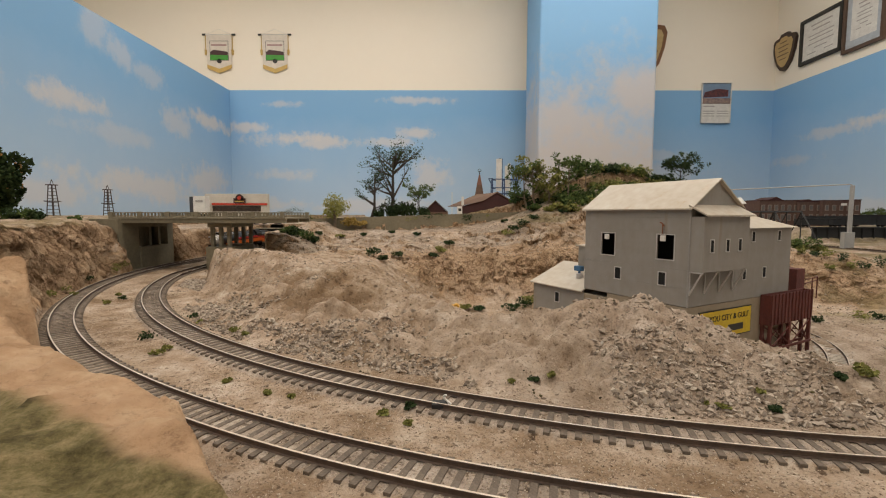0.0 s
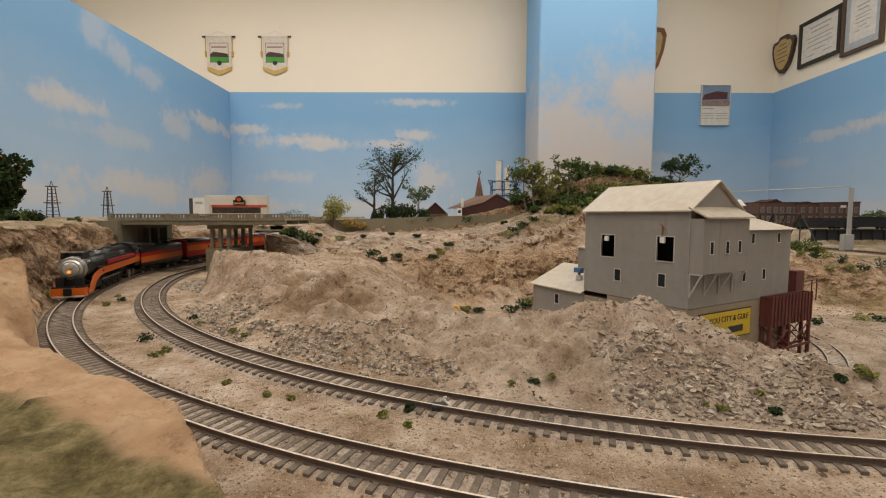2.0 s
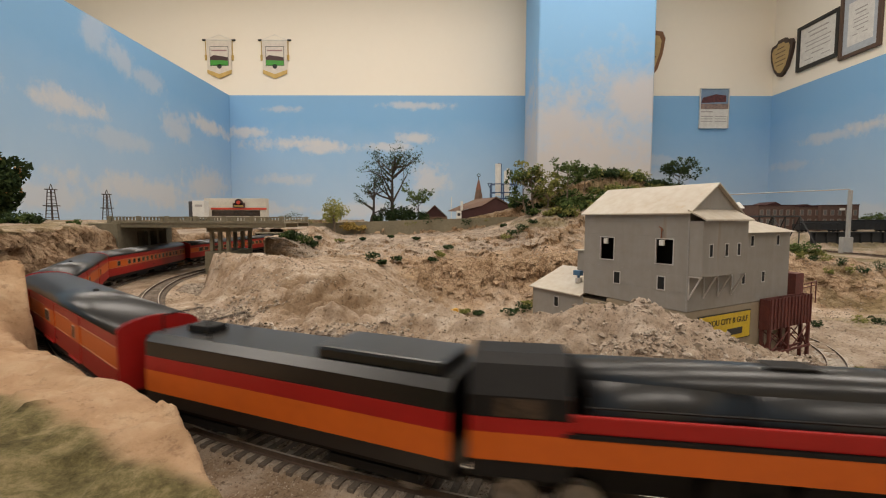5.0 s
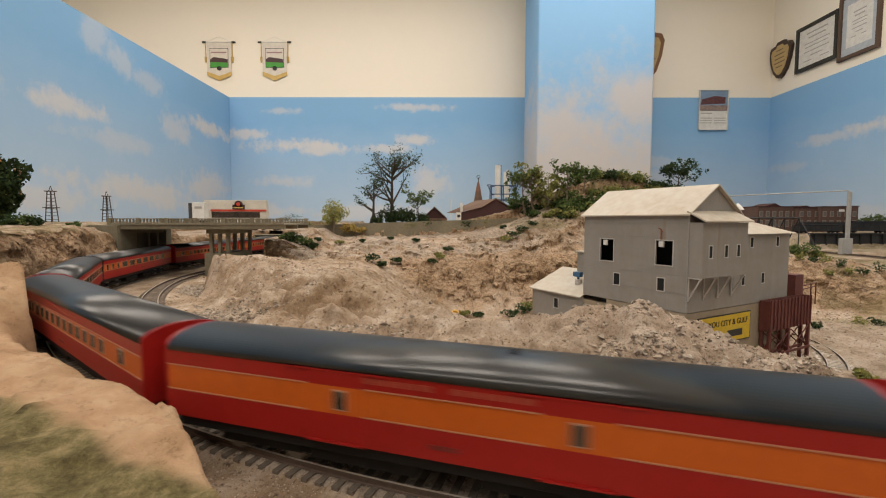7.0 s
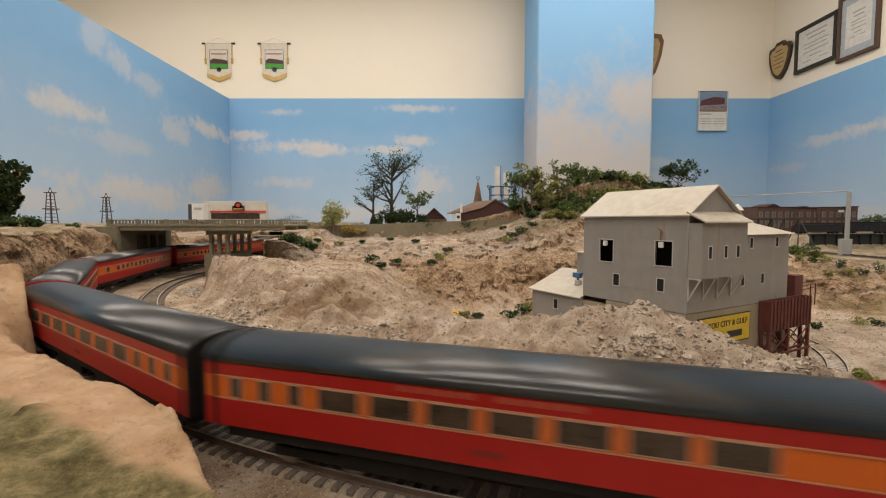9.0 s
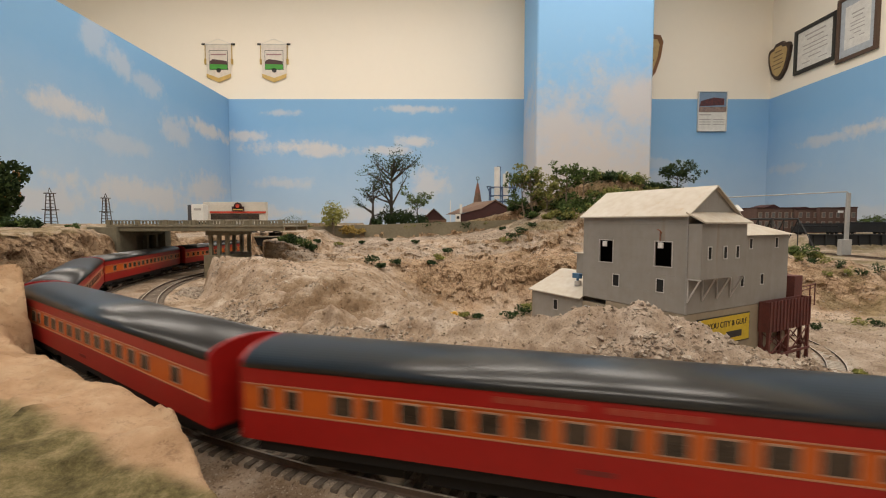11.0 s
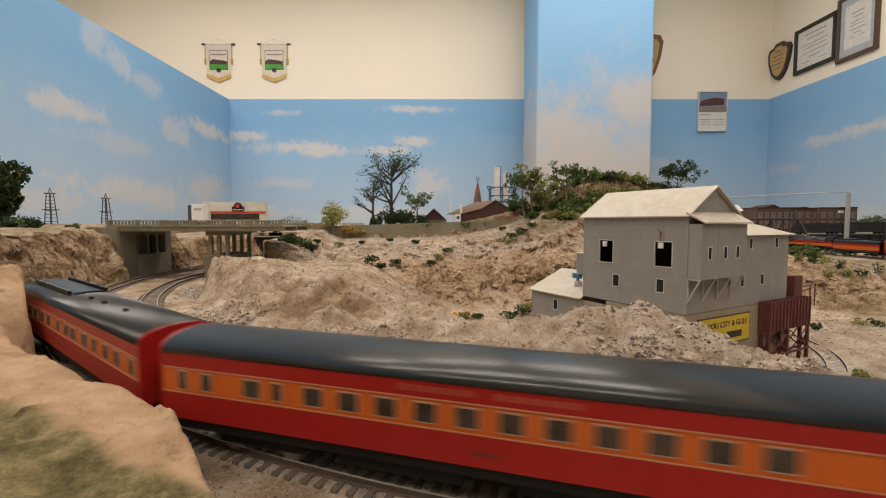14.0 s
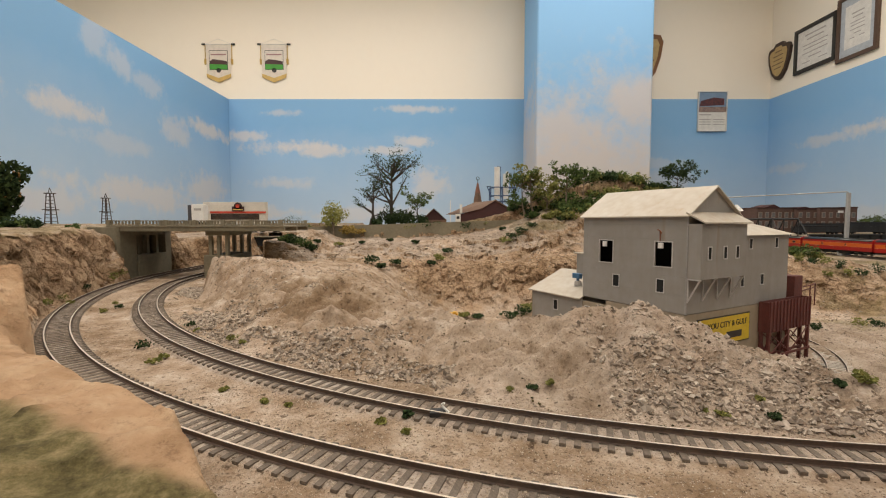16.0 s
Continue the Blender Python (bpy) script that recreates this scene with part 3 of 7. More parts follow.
def sky_wall_material(name, clouds, axis_name, tint=(0.62, 0.62, 0.64), ragged=1.0):
    """Cream paint above a hand-painted sky band with clouds: along, height, half-width, half-height, strength."""
    m = material(name, (0.87, 0.81, 0.70), 0.8, 0, (0.86, 0.80, 0.69), 3, 0.05, 80)
    nt = m.node_tree
    b = nt.nodes["Principled BSDF"]
    cream = b.inputs["Base Color"].links[0].from_socket
    co = nt.nodes.new("ShaderNodeTexCoord")
    sep = nt.nodes.new("ShaderNodeSeparateXYZ")
    nt.links.new(co.outputs["Object"], sep.inputs[0])
    u, z = sep.outputs[axis_name], sep.outputs["Z"]

    def math_(op, a, c=None, d=None):
        n = nt.nodes.new("ShaderNodeMath")
        n.operation = op
        for i, v in enumerate((a, c, d)):
            if v is None:
                continue
            if isinstance(v, (int, float)):
                n.inputs[i].default_value = v
            else:
                nt.links.new(v, n.inputs[i])
        return n.outputs[0]

    def noise_(scale, detail):
        n = nt.nodes.new("ShaderNodeTexNoise")
        n.inputs["Scale"].default_value, n.inputs["Detail"].default_value, n.inputs["Roughness"].default_value = scale, detail, 0.62
        nt.links.new(co.outputs["Object"], n.inputs["Vector"])
        return n.outputs["Fac"]

    wob = math_("SUBTRACT", noise_(5, 6), 0.5)
    wob2 = math_("SUBTRACT", noise_(19, 5), 0.5)
    total = None
    for cu, cz, w, h, k in clouds:
        du = math_("DIVIDE", math_("SUBTRACT", u, cu), w)
        dz = math_("DIVIDE", math_("SUBTRACT", z, cz), h)
        d = math_("SQRT", math_("ADD", math_("MULTIPLY", du, du), math_("MULTIPLY", dz, dz)))
        d = math_("ADD", math_("ADD", d, math_("MULTIPLY", wob, 2.6 * ragged)), math_("MULTIPLY", wob2, 1.5 * ragged))
        s = nt.nodes.new("ShaderNodeMapRange")
        s.interpolation_type = "SMOOTHSTEP"
        s.inputs["From Min"].default_value, s.inputs["From Max"].default_value = 1.15, 0.25
        s.inputs["To Min"].default_value, s.inputs["To Max"].default_value = 0, k
        nt.links.new(d, s.inputs["Value"])
        total = s.outputs[0] if total is None else math_("MAXIMUM", total, s.outputs[0])
    deep = nt.nodes.new("ShaderNodeValToRGB")
    span = math_("DIVIDE", math_("SUBTRACT", z, EYE), BLUE_TOP - EYE)
    nt.links.new(math_("ADD", span, math_("MULTIPLY", wob, 0.25)), deep.inputs[0])
    deep.color_ramp.elements[0].position, deep.color_ramp.elements[1].position = 0.0, 0.8
    deep.color_ramp.elements[0].color, deep.color_ramp.elements[1].color = (0.47, 0.60, 0.74, 1), (0.22, 0.44, 0.71, 1)
    white = nt.nodes.new("ShaderNodeMix")
    white.data_type = "RGBA"
    nt.links.new(total, white.inputs[0])
    nt.links.new(deep.outputs[0], white.inputs[6])
    white.inputs[7].default_value = (*tint, 1)
    both = nt.nodes.new("ShaderNodeMix")
    both.data_type = "RGBA"
    nt.links.new(math_("LESS_THAN", z, BLUE_TOP), both.inputs[0])
    nt.links.new(cream, both.inputs[6])
    nt.links.new(white.outputs[2], both.inputs[7])
    nt.links.new(both.outputs[2], b.inputs["Base Color"])
    return m


def z_of(py, d=WALL_Y):
    return EYE + (393 - py) / 800 * d


CLOUDS_N = [(-1.17, z_of(203), 0.16, 0.03, 0.6), (-1.10, z_of(262), 0.30, 0.055, 1.0), (-0.88, z_of(268), 0.26, 0.05, 0.9), (-1.42, z_of(242), 0.20, 0.045, 0.9), (-0.42, z_of(268), 0.22, 0.035, 0.8),
            (-0.20, z_of(252), 0.15, 0.05, 0.85), (-0.22, z_of(197), 0.30, 0.03, 0.7), (-1.15, z_of(325), 0.25, 0.05, 0.6), (-0.12, z_of(330), 0.16, 0.13, 0.75), (-1.45, z_of(378), 0.5, 0.08, 0.85),
            (1.45, z_of(330), 0.5, 0.12, 0.45), (1.55, z_of(290), 0.25, 0.05, 0.4), (-0.6, z_of(380), 0.6, 0.06, 0.7)]
CLOUDS_W = [(1.87, z_of(193, 1.87), 0.20, 0.055, 0.85), (2.04, z_of(75, 2.04), 0.10, 0.11, 0.45), (2.20, z_of(115, 2.2), 0.12, 0.09, 0.5), (2.38, z_of(150, 2.38), 0.14, 0.06, 0.45), (2.62, z_of(235, 2.62), 0.16, 0.09, 0.6),
            (3.08, z_of(238, 3.08), 0.26, 0.055, 0.95), (2.35, z_of(345, 2.35), 0.55, 0.09, 0.85), (1.75, z_of(355, 1.75), 0.30, 0.06, 0.7), (2.9, z_of(335, 2.9), 0.35, 0.12, 0.85), (2.15, z_of(255, 2.15), 0.30, 0.05, 0.4)]
CLOUDS_E = [(2.5, z_of(225, 2.5), 0.30, 0.06, 0.85), (2.75, z_of(245, 2.75), 0.25, 0.04, 0.6), (3.1, z_of(300, 3.1), 0.25, 0.04, 0.4), (2.4, z_of(380, 2.4), 0.6, 0.06, 0.5)]
M_SKY_N = sky_wall_material("painted_sky_north_wall", CLOUDS_N, "X")
M_SKY_W = sky_wall_material("painted_sky_west_wall", CLOUDS_W, "Y")
M_SKY_E = sky_wall_material("painted_sky_east_wall", CLOUDS_E, "Y")


def room():
    lab = "cream plaster wall above a painted blue sky with clouds"
    for name, mat, lo, hi in (("wall_north", M_SKY_N, (-3.2, WALL_Y, FLOOR), (WALL_R + 0.1, WALL_Y + 0.1, CEIL)),
                              ("wall_west", M_CREAM, (-3.2, -2.6, FLOOR), (-3.1, WALL_Y, CEIL)),
                              ("sky_backdrop", M_SKY_W, (WALL_L - 0.012, -1.0, FLOOR), (WALL_L, WALL_Y - 0.002, BLUE_TOP)),
                              ("wall_east", M_SKY_E, (WALL_R, -2.6, FLOOR), (WALL_R + 0.1, WALL_Y, CEIL)),
                              ("wall_south", M_CREAM, (-3.2, -2.7, FLOOR), (WALL_R + 0.1, -2.6, CEIL))):
        tagged(mesh_ob(name, boxes((lo, hi)), mat), lab if mat is not M_CREAM else "plain cream plaster wall", "wall", kind="structure")
    carpet = material("grey_carpet", (0.16, 0.15, 0.14), 0.95, 0, (0.12, 0.11, 0.10), 20)
    tile = material("white_ceiling_tile", (0.75, 0.72, 0.66), 0.9, 0, (0.7, 0.67, 0.6), 60)
    tagged(mesh_ob("floor", boxes(((-3.2, -2.7, FLOOR - 0.1), (WALL_R + 0.1, WALL_Y + 0.1, FLOOR))), carpet), "grey carpeted club room floor", "floor", kind="structure")
    tagged(mesh_ob("ceiling", boxes(((-3.2, -2.7, CEIL), (WALL_R + 0.1, WALL_Y + 0.1, CEIL + 0.1))), tile), "white tiled ceiling", "ceiling", kind="structure")


room()


def column():
    """Square pier with rounded arrises, painted with sky like the walls."""
    d = 2.75
    x0, x1 = (947 - 784) / 800 * d, (1148.5 - 784) / 800 * d
    bm = bmesh.new()
    box(bm, (x0, d, FLOOR), (x1, d + 0.45, CEIL))
    up = [e for e in bm.edges if abs(e.verts[0].co.z - e.verts[1].co.z) > 1]
    bmesh.ops.bevel(bm, geom=up, offset=0.014, segments=4, affect="EDGES", profile=0.5)
    clouds = [(0.85, z_of(350, d), 1.1, 0.80, 1.0), (1.18, z_of(190, d), 0.32, 0.28, 0.9), (0.70, z_of(235, d), 0.42, 0.24, 0.9)]
    m = sky_wall_material("painted_sky_column", clouds, "X", (0.52, 0.50, 0.50), 0.5)
    for n in m.node_tree.nodes:
        if n.type == "MATH" and n.operation == "LESS_THAN":
            n.inputs[1].default_value = 9.0
    tagged(mesh_ob("column", bm, m, smooth=False), "square room column painted with blue sky and clouds", "column", kind="structure")


column()


# ---- the passenger train ----
def outline(half, z0, z1, zt, n=9):
    """Half-width, floor, eave and roof top of a car: closed ring for the roof alone."""
    pts = []
    for i in range(n + 1):
        a = math.pi * i / n
        pts.append((half * math.cos(a), z1 + (zt - z1) * math.sin(a) ** 0.85))
    return pts


HALF = 0.0175
# floor, belt, head, eave and roof top of the two builds of car
BUILD = {"coach": (0.0136, 0.0245, 0.0345, 0.0410, 0.0474), "joined": (0.0152, 0.0259, 0.0346, 0.0402, 0.0472)}


def loft(points, xs, shrink, z0=None, drop=None):
    """An outline in y, z carried along x, its width scaled by shrink(x) and its rise over z0 by drop(x)."""
    bm = bmesh.new()
    old = None
    n = len(points)
    for x in xs:
        k = shrink(x)
        q = 1.0 if drop is None else drop(x)
        ring = [bm.verts.new((x, y * k, z if z0 is None else z0 + (z - z0) * q)) for y, z in points]
        if old:
            for i in range(n):
                bm.faces.new((old[i], old[(i + 1) % n], ring[(i + 1) % n], ring[i]))
        else:
            bm.faces.new(ring)
        old = ring
    bm.faces.new(old[::-1])
    bmesh.ops.recalc_face_normals(bm, faces=bm.faces[:])
    return bm


def car_truck(parent, x):
    t = part("truck", boxes(((x - 0.020, -0.0125, 0.004), (x + 0.020, -0.0105, 0.0075)), ((x - 0.020, 0.0105, 0.004), (x + 0.020, 0.0125, 0.0075)),
                            ((x - 0.004, -0.0105, 0.0055), (x + 0.004, 0.0105, 0.0085)), bevel=0.0005), M_DULL, parent)
    for dx in (-0.014, 0.014):
        bm = bmesh.new()
        for s in (-1, 1):
            rod(bm, (x + dx, s * 0.0076, 0.0053), (x + dx, s * 0.0100, 0.0053), 0.0053, n=16)
        rod(bm, (x + dx, -0.0076, 0.0053), (x + dx, 0.0076, 0.0053), 0.001, n=6)
        part("wheelset", bm, M_STEEL, t)


WINDOWS = {  # along the car as a share of its length, width in metres
    "coach": [(-0.462, 0.0035), (-0.418, 0.0044), (-0.338, 0.0072), (-0.295, 0.0036)] + [(-0.238 + 0.0535 * i, 0.0075) for i in range(11)] + [(0.405, 0.0070)],
    "joined": [(-0.451, 0.0046), (-0.391, 0.0046), (-0.330, 0.0046)] + [(-0.248 + 0.0952 * i, 0.0155) for i in range(7)],
    "tail": [(-0.458, 0.0034), (-0.424, 0.0046), (-0.385, 0.0056), (-0.313, 0.0088), (-0.250, 0.0090), (-0.165, 0.0080), (-0.105, 0.0080), (-0.013, 0.0068), (0.060, 0.0090), (0.113, 0.0092),
             (0.197, 0.0110), (0.262, 0.0068), (0.333, 0.0066), (0.396, 0.0066), (0.470, 0.0050)]}


def passenger_car(length, style, label):
    car = thing("passenger_car", label, "train car", group="cars of the passenger train")
    L = length / 2 - 0.0058
    z_skirt, z_belt, z_head, z_eave, z_top = BUILD["joined" if style in ("joined", "joined_back") else "coach"]
    round_ = 0.017 if style == "tail" else 0.0

    def shrink(x):
        u = (-L + round_ - x) / round_ if round_ else 0.0
        return 1.0 if u <= 0 else max(0.30, (1 - min(u, 1.0) ** 2.4) ** 0.5)

    def drop(x):
        u = (-L + round_ - x) / round_ if round_ else 0.0
        return 1.0 if u <= 0 else max(0.12, (1 - min(u, 1.0) ** 2.0) ** 0.5)

    back, front = L + (0.0046 if style == "joined" else 0), L + (0.0046 if style == "joined_back" else 0)
    xs = [-back, front] if not round_ else [-L + round_ * (1 - math.cos(math.pi / 2 * i / 12)) for i in range(13)] + [L]
    end0 = -L if not round_ else -L + 0.006

    def band(inset, z0, z1):
        h = HALF - inset
        return loft([(-h, z0), (h, z0), (h, z1), (-h, z1)], xs, shrink)

    def side(name, bm, mat, label_):
        ob = part(name, bm, mat, car, label_)
        for f in ob.data.polygons:
            f.use_smooth = bool(round_) and abs(f.normal.z) < 0.5 and f.center.x < -L + round_
        return ob

    side("side_panel", band(0.0, z_skirt, z_belt), M_RED, "red lower side")
    side("window_band", band(0.0002, z_belt, z_head), M_ORANGE, "orange band")
    side("letterboard", band(0.0, z_head, z_eave), M_RED, "red letterboard")
    for s in (-1, 1):
        for z in (z_belt, z_head):
            part("belt_line", boxes(((-L + round_, s * (HALF + 0.0001) - 0.00015, z - 0.00022), (L, s * (HALF + 0.0001) + 0.00015, z + 0.00022))), M_BELT, car)
    n = 28
    ring = [((HALF + 0.0004) * math.cos(math.pi * i / n), z_eave + (z_top - z_eave) * math.sin(math.pi * i / n) ** 0.92) for i in range(n + 1)]
    ring = [(HALF + 0.0004, z_eave - 0.0006)] + ring + [(-HALF - 0.0004, z_eave - 0.0006)]
    soften(part("roof", loft(ring, xs, shrink, z_eave - 0.0006, drop), M_BLACK, car, "satin black roof"))
    part("underframe", boxes(((end0 + 0.004, -0.0160, z_skirt - 0.0045), (L, 0.0160, z_skirt)), ((-0.056, -0.0135, 0.0038), (-0.010, 0.0135, 0.0092)), ((0.010, -0.0130, 0.0042), (0.048, 0.0130, 0.0092)),
                             bevel=0.0004), M_DULL, car)
    arch = [(y * 0.985, z) for y, z in ring[1:-1]] + [(-HALF * 0.985, z_skirt), (HALF * 0.985, z_skirt)]
    for s in (-1, 1):
        if not (round_ and s < 0) and (style, s) not in (("joined", -1), ("joined_back", 1)):
            e = s * L
            part("end_sheet", sweep_x(arch, min(e, e + s * 0.0016), max(e, e + s * 0.0016)), M_RED, car, "red end wall")
            part("end_door", boxes(((min(e + s * 0.0016, e + s * 0.0034), -0.0058, z_skirt - 0.001), (max(e + s * 0.0016, e + s * 0.0034), 0.0058, 0.0385)), bevel=0.0003), M_DULL, car, "dark end door")
        part("coupler", boxes(((min(s * (L - 0.006), s * (L + 0.0055)), -0.0015, 0.0065), (max(s * (L - 0.006), s * (L + 0.0055)), 0.0015, 0.0085))), M_STEEL, car)
        car_truck(car, s * (L - 0.042))
    if style in ("joined", "joined_back"):
        s = -1 if style == "joined" else 1
        for near, far in ((-0.0016, 0.0), (0.0040, 0.0054)):
            part("diaphragm", sweep_x([(y * 1.022, z + 0.0002) for y, z in arch], min(s * (L + near), s * (L + far)), max(s * (L + near), s * (L + far))), M_DULL, car, "thin black diaphragm ring")
    if style == "baggage":
        wins = [(-0.162, 0.0042), (0.178, 0.0042)]
        doors = [(-0.172, 0.023), (0.177, 0.022)]
    elif style == "baggage_front":
        wins = [(-0.402, 0.0120), (-0.073, 0.0110), (0.200, 0.0042)]
        doors = [(-0.385, 0.026), (-0.06, 0.030), (0.200, 0.024)]
    else:
        wins, doors = WINDOWS[style.replace("_back", "")], []
    if style == "joined_back":
        wins = [(-u, w) for u, w in wins]
    proud = 0.0006 if doors else 0.0
    for fx, w in doors:
        x = fx * 2 * L
        for s in (-1, 1):
            for z0, z1, mt in ((z_skirt + 0.0008, z_belt, M_RED), (z_belt, z_head, M_ORANGE), (z_head, z_eave - 0.0014, M_RED)):
                part("baggage_door", boxes(((x - w / 2, s * HALF - 0.0004, z0), (x + w / 2, s * HALF + 0.0004, z1))), mt, car, "sliding door")
            part("door_step", boxes(((x - w / 2, s * (HALF + 0.0008) - 0.0005, z_skirt + 0.0002), (x + w / 2, s * (HALF + 0.0008) + 0.0005, z_skirt + 0.0009))), M_RED, car)
            part("door_track", boxes(((x - w * 0.9, s * (HALF + 0.0003) - 0.0004, z_eave - 0.0013), (x + w * 0.9, s * (HALF + 0.0003) + 0.0004, z_eave - 0.0008))), M_RED, car)
    zm, h = (z_belt + z_head) / 2 + 0.0002, (z_head - z_belt) * (0.80 if style in ("joined", "joined_back") else 0.62)
    for fx, w in wins:
        x = fx * 2 * L
        hh = h * 1.12 if w < 0.0036 and style == "coach" else h
        for s in (-1, 1):
            y = s * (HALF * shrink(x) + proud)
            win = part("window", boxes(((x - w / 2 - 0.0005, y - 0.0003, zm - hh / 2 - 0.0005), (x + w / 2 + 0.0005, y + 0.0003, zm + hh / 2 + 0.0005))), M_SASH, car)
            part("pane", boxes(((x - w / 2, y + s * 0.0002 - 0.0002, zm - hh / 2), (x + w / 2, y + s * 0.0002 + 0.0002, zm + hh / 2))), M_GLASS, win)
    gold = material_once("faded_gold_lettering", (0.36, 0.055, 0.03))
    for s in (-1, 1):
        for i in range(11):
            if i != 5:
                part("lettering_bar", boxes(((-0.031 + 0.0056 * i, s * (HALF + 0.0001) - 0.0001, z_head + 0.0022), (-0.0268 + 0.0056 * i, s * (HALF + 0.0001) + 0.0001, z_head + 0.0042))), gold, car)
        part("lettering_bar", boxes(((-0.005, s * (HALF + 0.0001) - 0.0001, z_skirt + 0.0038), (0.005, s * (HALF + 0.0001) + 0.0001, z_skirt + 0.0054))), material_once("dark_red_lettering", (0.16, 0.012, 0.01)), car)
    if style == "tail":
        for i in range(15):
            x = -L + 0.030 + i * 0.0064
            for s in (-1, 1):
                part("roof_vent", boxes(((x - 0.0013, s * 0.0098 - 0.0012, z_top - 0.0022), (x + 0.0013, s * 0.0098 + 0.0012, z_top + 0.0022)), bevel=0.0004), M_BLACK, car)
        part("raised_roof_deck", sweep_x([(-0.0084, z_top - 0.003), (0.0084, z_top - 0.003), (0.0078, z_top + 0.0004), (0.004, z_top + 0.0010), (-0.004, z_top + 0.0010), (-0.0078, z_top + 0.0004)],
                                         -L + 0.026, -L + 0.124), M_BLACK, car)
        for x in (0.020, 0.045, 0.080):
            bm = bmesh.new()
            rod(bm, (x, -0.006, z_top - 0.003), (x, -0.006, z_top + 0.0012), 0.0018, 0.0012, 10)
            part("roof_ventilator", bm, M_DULL, car)
        for s in (-1, 1):
            bm = bmesh.new()
            rod(bm, (-L + 0.004, s * 0.0118, z_head + 0.003), (-L + 0.001, s * 0.0124, z_head + 0.003), 0.0011, n=10)
            part("marker_light", bm, M_DULL, car)
    elif doors:
        bm = bmesh.new()
        rod(bm, (0.02, 0, z_top - 0.001), (0.02, 0, z_top + 0.0012), 0.0026, 0.0012, 10)
        part("roof_ventilator", bm, M_DULL, car)
    return car


ONCE = {}


def material_once(name, color, rough=0.5):
    if name not in ONCE:
        ONCE[name] = material(name, color, rough)
    return ONCE[name]


LOCO_L, TENDER_L = 0.232, 0.150


